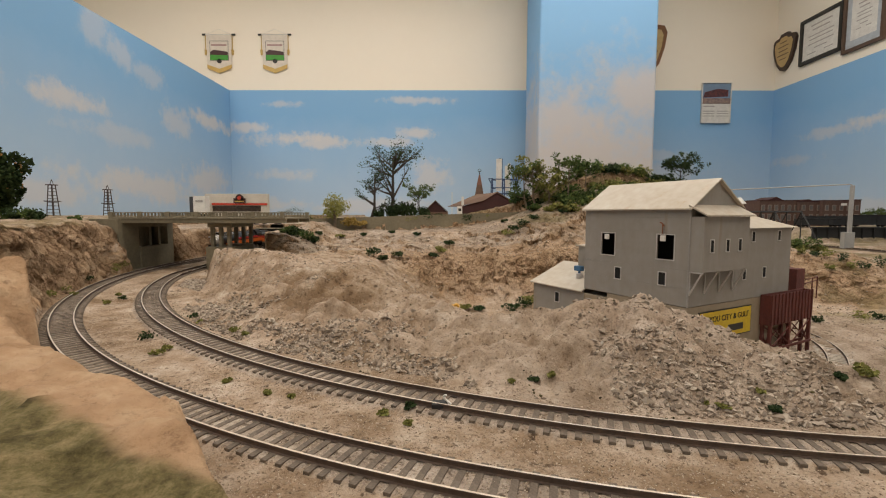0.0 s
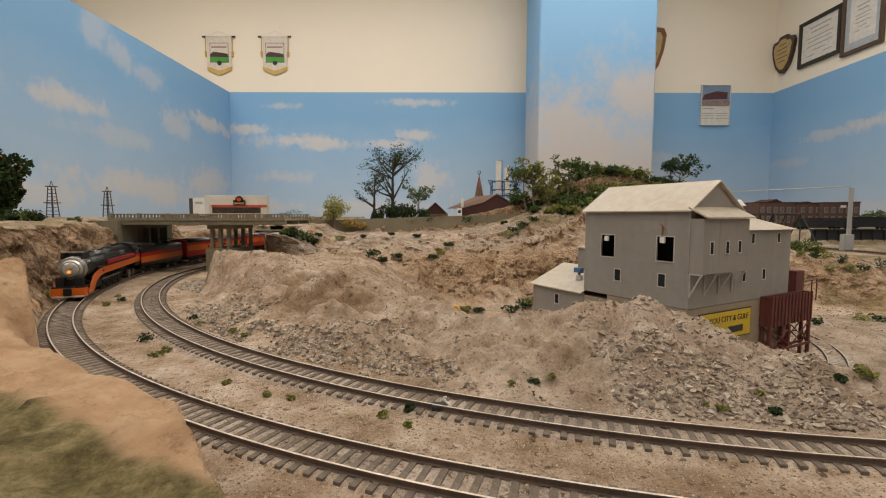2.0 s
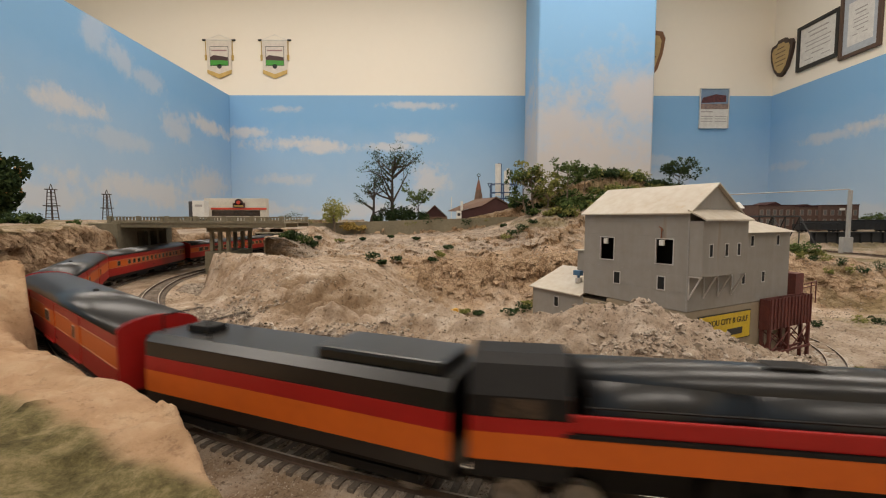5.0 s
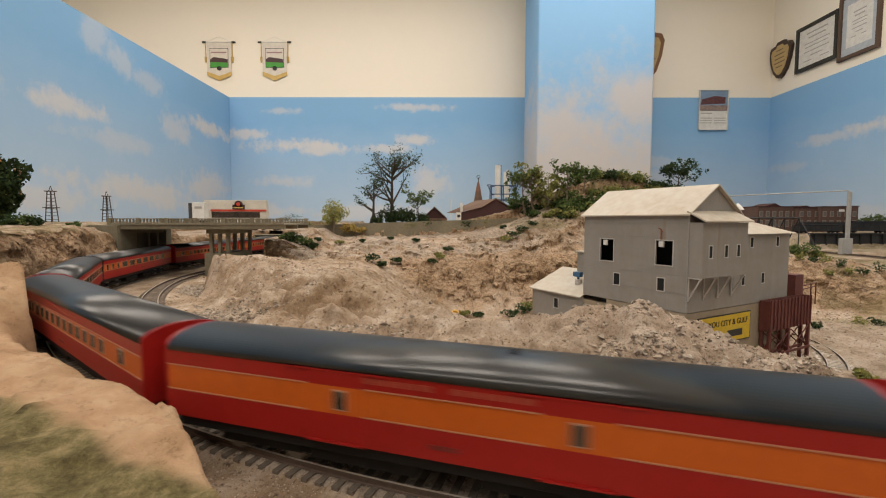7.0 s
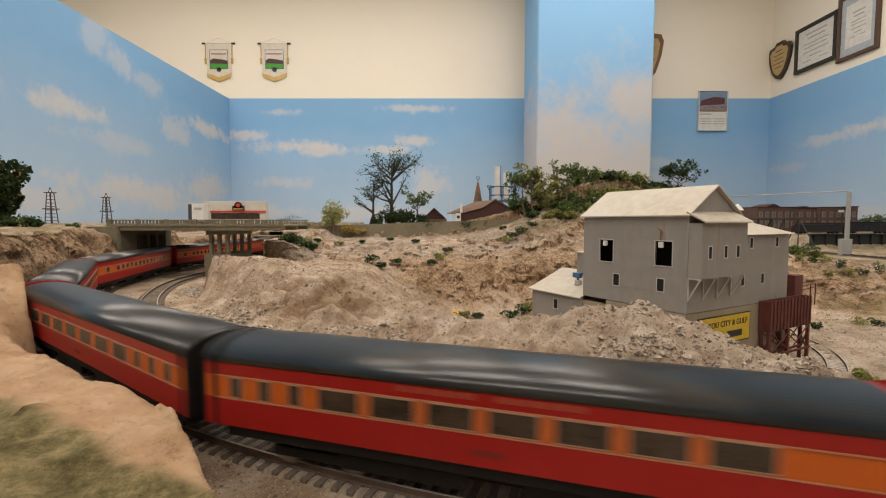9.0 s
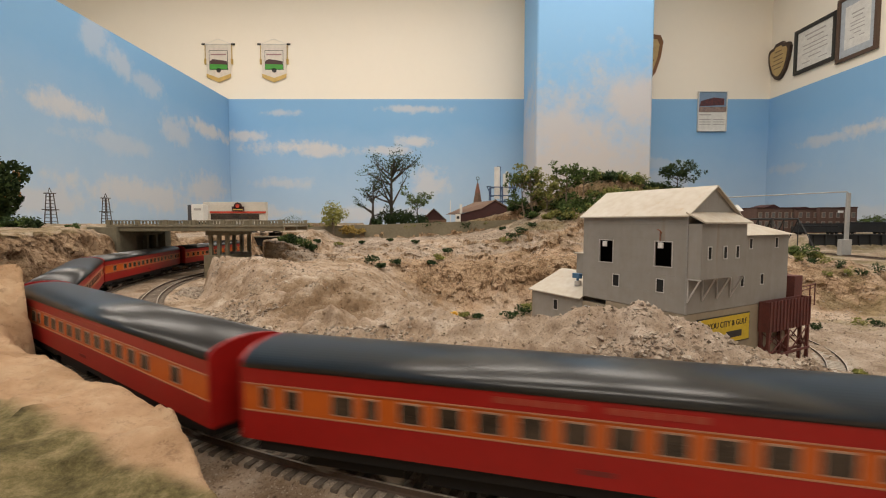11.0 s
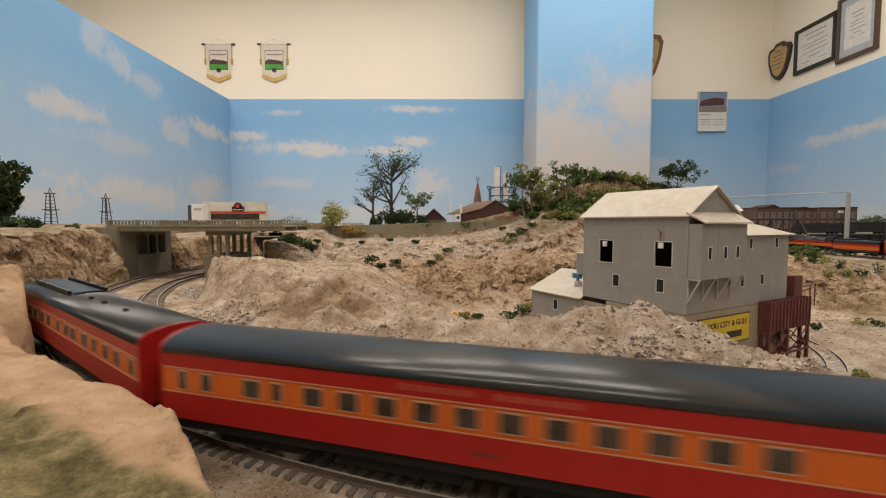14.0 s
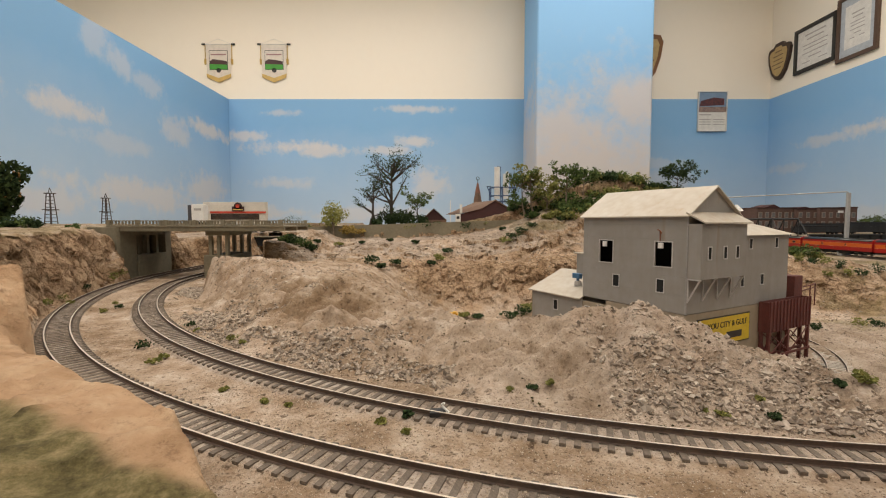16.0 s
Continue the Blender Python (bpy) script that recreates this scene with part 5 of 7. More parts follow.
    # added black sheet: painted shade behind the bay windows
    part("bay_shade_sheet", boxes(((0.002, -e + 0.004, bz0 + 0.0015), (bw - 0.002, -e + 0.0045, bz1))), M_SHADE, top)
    for h in holes:
        window_trim(top, *h, Matrix.Translation((0, -e, 0)))
    part("bay_roof", prism([(-e - 0.005, bz1 + 0.0002), (0.001, ze + 0.001), (0.001, ze + 0.003), (-e - 0.005, bz1 + 0.002)], -0.003, bw + 0.003), M_ROOF, top, "pale shed roof",
         Matrix(((0, 1, 0, 0), (1, 0, 0, 0), (0, 0, 1, 0), (0, 0, 0, 1))))
    for x in (0.001, 0.029, 0.057, 0.0845):
        bm = bmesh.new()
        box(bm, (x - 0.0008, -0.0016, 0.003), (x + 0.0008, -0.0002, bz0))
        rod(bm, (x, -e + 0.001, bz0 - 0.0005), (x, -0.001, 0.004), 0.0010, n=4)
        box(bm, (x - 0.0008, -e, bz0 - 0.0016), (x + 0.0008, 0, bz0 - 0.0002))
        part("brace", bm, M_TRIM, top, "timber brace")
    # annex along the sign side
    a0, a1, az = bw, 0.2205, 0.0770
    holes = [(0.038, 0.044, 0.0605, 0.0725), (0.099, 0.105, 0.0605, 0.0725), (0.0215, 0.0275, 0.0142, 0.0265), (0.0665, 0.0730, 0.0142, 0.0265)]
    part("annex_wall", wall_with_holes(a1 - a0, zf, az, 0.0015, holes, 1), M_GREY, top, "", Matrix.Translation((a0, 0.0005, 0)))
    for h in holes:
        window_trim(top, *h, Matrix.Translation((a0, 0.0005, 0)))
    part("annex_wall", boxes(((a1 - 0.0015, 0.002, zf), (a1, 0.100, az)), ((W, 0.0985, zf), (a1, 0.100, az)), ((W + 0.002, 0.004, zf + 0.001), (a1 - 0.002, 0.005, az))), [M_GREY], top)
    # added black sheet: painted shade behind the annex windows
    part("annex_shade_sheet", boxes(((W + 0.001, 0.0028, zf), (a1 - 0.0016, 0.0035, az))), M_SHADE, top)
    bm = bmesh.new()
    q = [bm.verts.new(v) for v in ((a0 + 0.003, -0.005, az), (a1 + 0.006, -0.005, az), (a1 + 0.006, 0.105, az), (a0 + 0.003, 0.105, az), (a0 + 0.003, 0.05, az + 0.0205), (a1 - 0.04, 0.05, az + 0.0205))]
    for ids in ((0, 1, 5, 4), (1, 2, 5), (2, 3, 4, 5), (3, 0, 4), (3, 2, 1, 0)):
        bm.faces.new([q[i] for i in ids])
    part("annex_roof", bm, M_ROOF, top, "pale hipped tin roof")
    # low wing on the far end of the window side
    y0, y1, lz, hz, lw = D, 0.259, -0.0150, 0.0140, 0.066
    holes = [(0.049, 0.0570, -0.0385, -0.0245)]
    part("wing_wall", wall_with_holes(y1 - y0, -0.098, lz, 0.0015, holes, 1), M_GREY, top, "", Matrix.Translation((-0.0012, y0, 0)) @ turn)
    for h in holes:
        window_trim(top, *h, Matrix.Translation((-0.0012, y0, 0)) @ turn)
        # black panel on the wall as the window's painted shade
        part("shade_panel", boxes(((-0.0004, y0 + h[0], h[2]), (0.0, y0 + h[1], h[3]))), M_SHADE, top)
    window_trim(top, 0.140, 0.148, -0.0375, -0.0245, turn)
    # same painted shade for the window drawn on the foundation
    part("shade_panel", boxes(((-0.0004, 0.140, -0.0375), (0.0, 0.148, -0.0245))), M_SHADE, top)
    part("wing_roof", prism([(-0.006, lz - 0.001), (lw, hz), (lw, hz + 0.0016), (-0.006, lz + 0.0006)], y0 + 0.0005, y1 + 0.005), M_ROOF, top, "pale tin lean-to roof")
    part("wing_wall", prism([(0.0005, -0.0178), (lw, -0.0178), (lw, hz), (0.0005, lz)], y1 - 0.0015, y1), M_GREY, top)
    part("roof_hut", boxes(((0.050, 0.160, hz - 0.01), (0.085, 0.215, 0.0435))), M_GREY, top)
    part("roof_hut_top", boxes(((0.047, 0.157, 0.0437), (0.088, 0.219, 0.0455))), M_ROOF, top)
    # little blue motor on the wing roof
    mot = part("roof_motor", boxes(((0.0235, 0.186, 0.0050), (0.0265, 0.189, 0.0100)), ((0.020, 0.180, 0.0090), (0.027, 0.194, 0.0165)), bevel=0.0008), material_once("blue_enamel", (0.05, 0.14, 0.27)), top, "blue roof motor")
    bm = bmesh.new()
    rod(bm, (0.025, 0.187, -0.0025), (0.025, 0.187, 0.0052), 0.0055, 0.0050, 12)
    part("motor_base", bm, M_TRIM, mot)
    # signs
    sg = part("sign", boxes(((0.0205, -0.0016, -0.0530), (0.1285, -0.0002, -0.0185))), M_INK, top, "yellow painted sign board")
    part("sign_face", boxes(((0.0220, -0.0020, -0.0518), (0.1270, -0.0016, -0.0197))), M_YELLOW, sg)
    text_part("BAYOU CITY & GULF", 0.0100, M_INK, sg, pose(0.0745, -0.0022, -0.0290, 90, 0, 0), "black capitals")
    part("lettering_bar", boxes(((0.078, -0.0024, -0.0465), (0.110, -0.0020, -0.0385))), M_INK, sg)
    s2 = part("sign", boxes(((-0.0016, 0.045, -0.040), (-0.0002, 0.127, -0.0195))), M_INK, top, "yellow painted sign board")
    part("sign_face", boxes(((-0.0020, 0.0462, -0.0388), (-0.0016, 0.1258, -0.0205))), M_YELLOW, s2)
    part("lettering_bar", boxes(((-0.0024, 0.052, -0.0355), (-0.0020, 0.120, -0.0285))), M_INK, s2)
    return top


mill()


def loading_bin():
    top = thing("loading_bin", "maroon slatted timber bin on a braced trestle beside the mill", "loading bin", MILL)
    x0, x1, y0, y1, z0, z1 = 0.150, 0.256, -0.013, -0.0008, -0.0465, -0.0080
    part("bin", boxes(((x0, y0, z0), (x1, y0 + 0.0015, z1)), ((x0, y1 - 0.0015, z0), (x1, y1, z1)), ((x0, y0 + 0.0015, z0), (x0 + 0.0015, y1 - 0.0015, z1)),
                      ((x1 - 0.0015, y0 + 0.0015, z0), (x1, y1 - 0.0015, z1)), ((x0 + 0.0015, y0 + 0.0015, z0), (x1 - 0.0015, y1 - 0.0015, z0 + 0.0015))), M_MAROON, top)
    for i in range(13):
        x = x0 + 0.002 + i * (x1 - x0 - 0.004) / 12
        part("slat", boxes(((x - 0.0010, y0 - 0.0014, z0 + 0.0005), (x + 0.0010, y0 - 0.0001, z1 + 0.0010))), M_MAROON, top)
    for x, zb in ((x0 + 0.004, -0.102), ((x0 + x1) / 2 - 0.003, -0.102), (x1 - 0.002, -0.104)):
        for y in (y0 + 0.0015, y1 - 0.002):
            part("post", boxes(((x - 0.0018, y - 0.0018, zb), (x + 0.0018, y + 0.0018, z0))), M_MAROON, top)
        part("cross_brace", rods(((x, y0, -0.088), (x, y1, -0.052)), ((x, y1, -0.088), (x, y0, -0.052)), r=0.0010, n=4), M_MAROON, top)
    for y in (y0 + 0.001, y1 - 0.002):
        part("girt", boxes(((x0 + 0.004, y - 0.0025, -0.0790), (x1, y - 0.0010, -0.0760))), M_MAROON, top)
        part("cross_brace", rods(((x0 + 0.006, y, -0.077), (x0 + 0.057, y, -0.049)), ((x0 + 0.057, y, -0.077), (x0 + 0.006, y, -0.049)),
                                 ((x0 + 0.057, y, -0.077), (x1 - 0.004, y, -0.049)), ((x1 - 0.004, y, -0.077), (x0 + 0.057, y, -0.049)), r=0.0009, n=4), M_MAROON, top)
    part("side_tower", boxes(((0.250, 0.004, -0.045), (0.272, 0.028, 0.0180))), M_MAROON, top, "maroon bin tower")
    part("rail_fence", rods(((0.272, 0.003, 0.002), (0.325, 0.010, 0.002)), ((0.272, 0.003, -0.003), (0.325, 0.010, -0.003)), ((0.300, 0.006, -0.030), (0.300, 0.006, 0.0030)), ((0.325, 0.010, -0.030), (0.325, 0.010, 0.0030)), r=0.0008), M_MAROON, top)


loading_bin()


# ---- road bridge over the two lines ----
def road_bridge():
    top = thing("road_bridge", "tan concrete road bridge on columns over two tracks", "bridge")
    y0, y1 = 0.768, 0.912
    zb = EYE - 0.0065
    xa, xb = -0.572, sight_x(502, y0)
    part("deck", boxes(((xa, y0, zb - 0.0025), (xb, y1, zb))), M_CONC, top)
    for y in (y0 + 0.002, y0 + 0.068, y1 - 0.008):
        part("girder", boxes(((-0.555, y, zb - 0.0095), (xb, y + 0.006, zb - 0.0027))), M_CONC, top)
    for y in (y0, y1 - 0.003):
        for za, zc in ((0.0002, 0.0016), (0.0075, 0.0090)):
            part("parapet", boxes(((xa, y, zb + za), (xb, y + 0.003, zb + zc))), M_CONC, top)
        for i in range(7):
            x = xa + 0.004 + i * 0.0485
            part("parapet_post", boxes(((x - 0.0032, y - 0.0006, zb + 0.0002), (x + 0.0032, y + 0.0036, zb + 0.0098)), bevel=0.0005), M_CONC, top)
        for i in range(50):
            x = xa + 0.010 + i * 0.0058
            part("baluster", boxes(((x - 0.0012, y + 0.0004, zb + 0.0016), (x + 0.0012, y + 0.0026, zb + 0.0075))), M_CONC, top)
    # abutment along the west side of the cut: solid end, recess with columns on a footing
    part("abutment", boxes(((-0.600, 0.762, -0.012), (-0.551, 0.812, zb - 0.0027))), M_CONC, top, "tan concrete abutment")
    part("abutment_back", boxes(((-0.606, 0.812, -0.012), (-0.586, 0.918, zb - 0.0027))), M_CONC, top)
    part("abutment_end", boxes(((-0.586, 0.900, -0.012), (-0.553, 0.918, zb - 0.0027))), M_CONC, top)
    part("abutment_cap", boxes(((-0.586, 0.812, zb - 0.018), (-0.556, 0.900, zb - 0.0097))), M_CONC, top)
    part("footing", boxes(((-0.586, 0.813, -0.012), (-0.548, 0.899, 0.034)), bevel=0.001), M_CONC, top)
    for i in range(3):
        part("column", boxes(((-0.566, 0.826 + 0.027 * i, 0.034), (-0.559, 0.833 + 0.027 * i, zb - 0.018))), M_CONC, top)
    # centre pier
    pd = 0.788
    px0, px1 = sight_x(359, pd), sight_x(402, pd)
    part("pier_base", boxes(((px0, pd, -0.008), (px1, pd + 0.10, 0.0355)), bevel=0.0015), M_CONC, top)
    part("pier_cap", boxes(((px0 + 0.002, pd + 0.004, zb - 0.0175), (px1 + 0.002, pd + 0.098, zb - 0.0097)), bevel=0.001), M_CONC, top)
    for i in range(3):
        x = px0 + 0.0065 + 0.0145 * i
        for yy in (pd + 0.006, pd + 0.095):
            part("column", boxes(((x, yy, 0.0355), (x + 0.0055, yy + 0.0065, zb - 0.0175))), M_CONC, top)


road_bridge()


def retaining_wall():
    tagged(mesh_ob("retaining_wall", prism([(sight_x(550, 1.23), 0.035), (sight_x(945, 1.23), 0.060), (sight_x(945, 1.23), 0.1010), (sight_x(550, 1.23), 0.0800)], 1.200, 1.216), M_CONC), "tan concrete retaining wall along the quarry top", "wall", kind="structure")


retaining_wall()


def underpass():
    d = 1.342
    out = [(sight_x(429, d), sight_z(425, d)), (sight_x(462, d), sight_z(436, d)), (sight_x(484, d), sight_z(432, d)), (sight_x(494, d), sight_z(420, d)), (sight_x(434, d), sight_z(420, d))]
    top = tagged(new("underpass"), "road underpass below the lorry yard, its shade a solid black shape", "underpass", kind="structure")
    # no hollow: a solid black shape paints the shade under the lintel
    part("shade_panel", prism(out, d, d + 0.03), M_SHADE, top)
    part("lintel", boxes(((sight_x(426, d), d - 0.006, sight_z(420, d)), (sight_x(497, d), d + 0.03, sight_z(418.5, d)))), M_CONC, top)


underpass()


# ---- pictures on the walls ----
def wall_banner(px):
    d = WALL_Y - 0.006
    k = d / 800 * 0.94
    top = thing("pennant", "white club pennant with gold fringe hanging on the cream wall", "pennant", pose(sight_x(px, d), d, sight_z(87, d)), group="pennants on the wall")
    bm = bmesh.new()
    rod(bm, (-26 * k, 0, 0), (26 * k, 0, 0), 0.0035, n=8)
    rod_ = part("hanging_rod", bm, M_WHITE, top)
    for s in (-1, 1):
        bm = bmesh.new()
        rod(bm, (s * 24 * k, 0, 0), (s * 30 * k, 0, 0), 0.0065, n=10)
        part("finial", bm, M_INK, rod_)
        bm = bmesh.new()
        rod(bm, (s * 24.5 * k, 0, 0), (s * 24.5 * k, 0, -27 * k), 0.0022, 0.003, 6)
        rod(bm, (s * 24.5 * k, 0, -27 * k), (s * 24.5 * k, 0, -36 * k), 0.009, 0.007, 8)
        part("tassel", bm, material_once("gold_fringe", (0.62, 0.42, 0.12)), top)
    part("cord", rods(((-24 * k, 0, 0), (0, 0.002, 10 * k)), ((24 * k, 0, 0), (0, 0.002, 10 * k)), r=0.0012), M_WHITE, top)
    out = [(-23 * k, 0), (23 * k, 0), (22 * k, -58 * k), (0, -66 * k), (-22 * k, -58 * k)]
    part("cloth", prism(out, -0.001, 0.001), material_once("white_satin", (0.72, 0.66, 0.58)), top)
    part("fringe", prism([(-22.5 * k, -53 * k), (0, -61 * k), (22.5 * k, -53 * k), (22 * k, -60 * k), (0, -69 * k), (-22 * k, -60 * k)], -0.004, -0.0012), material_once("gold_fringe", (0.62, 0.42, 0.12)), top, "gold fringe")
    pic = part("picture", boxes(((-17 * k, -0.0022, -46 * k), (17 * k, -0.0012, -11 * k))), M_INK, top)
    part("picture_ground", boxes(((-16.3 * k, -0.003, -45.5 * k), (16.3 * k, -0.0022, -12 * k))), material_once("white_satin", (0.72, 0.66, 0.58)), pic)
    part("picture_field", boxes(((-16.3 * k, -0.004, -45.5 * k), (16.3 * k, -0.003, -36 * k))), material_once("flag_green", (0.05, 0.33, 0.03)), pic)
    part("picture_train", prism([(-16 * k, -36 * k), (16 * k, -37 * k), (16 * k, -31 * k), (6 * k, -29 * k), (-10 * k, -27 * k), (-16 * k, -31 * k)], -0.0045, -0.003), material_once("dark_maroon_ink", (0.05, 0.012, 0.012)), pic)
    part("lettering_bar", boxes(((-14 * k, -0.004, -20 * k), (14 * k, -0.003, -17.5 * k))), material_once("faded_ink", (0.35, 0.2, 0.2)), pic)
    bm = bmesh.new()
    rod(bm, (0, -0.004, -47 * k), (0, -0.0022, -47 * k), 4.2 * k, n=16)
    part("badge", bm, M_INK, top)


wall_banner(396)
wall_banner(492)


def framed(name, label, cat, x, y, z, w, h, facing, frame_mat, paper, bars, margin=0.022):
    """Frame of width w, height h in x, z; facing turns it about z."""
    top = thing(name, label, cat, pose(x, y, z, 0, 0, facing))
    part("frame", boxes(((-w / 2, -0.018, -h / 2), (-w / 2 + margin, 0, h / 2)), ((w / 2 - margin, -0.018, -h / 2), (w / 2, 0, h / 2)),
                        ((-w / 2 + margin, -0.018, h / 2 - margin), (w / 2 - margin, 0, h / 2)), ((-w / 2 + margin, -0.018, -h / 2), (w / 2 - margin, 0, -h / 2 + margin)), bevel=0.002), frame_mat, top)
    part("paper", boxes(((-w / 2 + margin, -0.008, -h / 2 + margin), (w / 2 - margin, -0.006, h / 2 - margin))), paper, top)
    for cx, cz, bw, bh in bars:
        part("lettering_bar" if bh < 0.5 else "sheet", boxes(((cx * w - bw * w / 2, -0.0090 if bh < 0.5 else -0.0084, cz * h - bh * h / 2), (cx * w + bw * w / 2, -0.0079 if bh < 0.5 else -0.0081, cz * h + bh * h / 2))), material_once("faded_print", (0.42, 0.40, 0.38)) if bh < 0.5 else M_WHITE, top)
    return top


def shield(name, label, x, y, z, w, h, facing, plate):
    out = [(-0.42, 0.40), (-0.22, 0.42), (-0.15, 0.5), (0.15, 0.5), (0.22, 0.42), (0.42, 0.40), (0.5, 0.28), (0.44, 0.0), (0.30, -0.3), (0.12, -0.46), (0, -0.5), (-0.12, -0.46), (-0.30, -0.3), (-0.44, 0.0), (-0.5, 0.28)]
    top = thing(name, label, "plaque", pose(x, y, z, 0, 0, facing))
    part("board", prism([(a * w, b * h) for a, b in out], -0.02, 0.0), material_once("dark_walnut" if plate == 0 else "brown_walnut", (0.045, 0.025, 0.018) if plate == 0 else (0.20, 0.09, 0.035), 0.35), top)
    part("plate", prism([(a * w * 0.78, b * h * 0.8) for a, b in out], -0.023, -0.0202), material_once("brass_plate", (0.50, 0.36, 0.16), 0.4), top)
    for i, bw in enumerate((0.3, 0.45, 0.4, 0.5, 0.3)):
        part("lettering_bar", boxes(((-bw * w / 2, -0.0238, (0.25 - i * 0.11) * h), (bw * w / 2, -0.0229, (0.275 - i * 0.11) * h))), material_once("engraved_dark", (0.16, 0.1, 0.05)), top)
    return top


def right_wall(px):
    return WALL_R * 800 / (px - 784)


BARS = [(0, 0.30, 0.5, 0.03), (0, 0.20, 0.4, 0.03), (0, 0.08, 0.6, 0.02), (0, 0.0, 0.55, 0.02), (0, -0.1, 0.6, 0.02), (0, -0.2, 0.3, 0.02), (-0.2, -0.3, 0.2, 0.02), (0.2, -0.3, 0.2, 0.02)]
d1, d2 = right_wall(1351), right_wall(1389)
shield("award_plaque", "dark shield plaque with brass plate on the cream wall", WALL_R - 0.002, (d1 + d2) / 2, sight_z(116, (d1 + d2) / 2), d1 - d2, 68 * d1 / 800 * 0.90, -90, 0)
d1, d2 = right_wall(1395), right_wall(1466)
framed("certificate", "white certificate in a black frame on the cream wall", "certificate", WALL_R - 0.002, (d1 + d2) / 2, sight_z(88, (d1 + d2) / 2), d1 - d2, 78 * (d1 + d2) / 1600, -90, M_INK, M_WHITE, BARS)
d1, d2 = right_wall(1467), right_wall(1538)
framed("certificate", "white certificate with ornate border in a dark wooden frame", "certificate", WALL_R - 0.002, (d1 + d2) / 2, sight_z(52, (d1 + d2) / 2), d1 - d2, 112 * (d1 + d2) / 1600, -90,
       material_once("dark_wood_frame", (0.10, 0.06, 0.04)), material_once("pale_blue_border", (0.45, 0.50, 0.55)), [(0, 0, 0.62, 0.66), *[(cx * 0.6, cz * 0.62, bw * 0.6, bh * 0.7) for cx, cz, bw, bh in BARS]], 0.02)
dm = WALL_Y
framed("magazine_page", "printed magazine page pinned to the wall", "poster", sight_x(1251, dm), dm - 0.003, sight_z(202, dm), 50 * dm / 800, 68 * dm / 800, 0, M_WHITE, M_WHITE,
       [(-0.24, -0.2, 0.40, 0.02), (-0.24, -0.26, 0.40, 0.02), (-0.24, -0.32, 0.40, 0.02), (0.24, -0.2, 0.40, 0.02), (0.24, -0.26, 0.40, 0.02), (0.24, -0.32, 0.4, 0.02), (-0.24, -0.08, 0.4, 0.03)], 0.004)
PAGE = thing("magazine_photo", "printed colour photo of a red train under a blue sky", "photo")
part("photo", boxes(((sight_x(1226, dm), dm - 0.0135, sight_z(203, dm)), (sight_x(1277, dm), dm - 0.0122, sight_z(169, dm)))), material("printed_photo", (0.20, 0.30, 0.42), 0.5, 0, (0.16, 0.24, 0.36), 30), PAGE)
part("photo_train", prism([(sight_x(1228, dm), sight_z(193, dm)), (sight_x(1271, dm), sight_z(191, dm)), (sight_x(1271, dm), sight_z(180, dm)), (sight_x(1253, dm), sight_z(178, dm)), (sight_x(1231, dm), sight_z(184, dm))], dm - 0.0145, dm - 0.0136),
     material("printed_train", (0.16, 0.04, 0.04), 0.5, 0, (0.03, 0.02, 0.03), 60), PAGE)
part("photo_ground", boxes(((sight_x(1226, dm), dm - 0.0144, sight_z(203, dm)), (sight_x(1277, dm), dm - 0.0136, sight_z(194, dm)))), material("printed_ground", (0.35, 0.25, 0.2), 0.5, 0, (0.12, 0.09, 0.1), 50), PAGE)
shield("award_plaque", "brown shield plaque with brass plate half behind the column", sight_x(1131, WALL_Y), WALL_Y - 0.002, sight_z(110, WALL_Y), 62 * WALL_Y / 800, 90 * WALL_Y / 800, 0, 1)


# ---- ceiling fixtures ----
def troffer(x, y):
    top = thing("ceiling_light", "white fluorescent troffer set in the ceiling", "ceiling light", pose(x, y, CEIL), group="ceiling lights")
    part("frame", boxes(((-0.60, -0.15, -0.02), (0.60, -0.135, 0)), ((-0.60, 0.135, -0.02), (0.60, 0.15, 0)), ((-0.60, -0.135, -0.02), (-0.58, 0.135, 0)), ((0.58, -0.135, -0.02), (0.60, 0.135, 0))), M_WHITE, top)
    part("diffuser", boxes(((-0.58, -0.135, -0.006), (0.58, 0.135, -0.002))), glow("lit_diffuser", (1.0, 0.93, 0.82), 2.0), top)


for place in TROFFERS:
    troffer(*place)


# ---- plants, town and rubble ----
def on_ground(px, py):
    """Where a line of sight from the camera's resting place meets the hills."""
    d = np.arange(0.14, 2.4, 0.004)
    x, z = (px - 784) / 800 * d, EYE + (393 - py) / 800 * d
    h = height(x[None, :], d[None, :])[0]
    i = int(np.argmax(z < h))
    return float(x[i]), float(d[i]), float(h[i])


def bush_at(px, py, r, mat, label, seed, **kw):
    x, y, z = on_ground(px, py)
    return bush(x, y, r * y / 800, mat, label, seed, z=z, **kw)


LOW = "low dark green foam bush on the rocky bank"
k = 100
for px, py, r in ((726, 412, 12), (760, 411, 14), (780, 411, 12), (830, 408, 16), (861, 406, 9), (888, 408, 6), (908, 424, 14), (922, 414, 12), (896, 432, 12), (940, 402, 10),
                  (655, 468, 16), (672, 476, 12), (776, 462, 12), (792, 452, 10), (764, 470, 9), (700, 470, 10), (822, 565, 12), (846, 567, 12), (905, 566, 16), (925, 558, 18), (940, 552, 16),
                  (516, 404, 18), (535, 408, 16), (505, 398, 14), (548, 404, 12), (400, 420, 10), (640, 432, 8), (560, 430, 8), (600, 436, 8), (690, 428, 7), (735, 432, 7)):
    bush_at(px, py, r * 1.15, L_DARK if k % 4 else L_OLIVE, LOW, k, count=190, size=0.0020, squash=0.45)
    k += 1
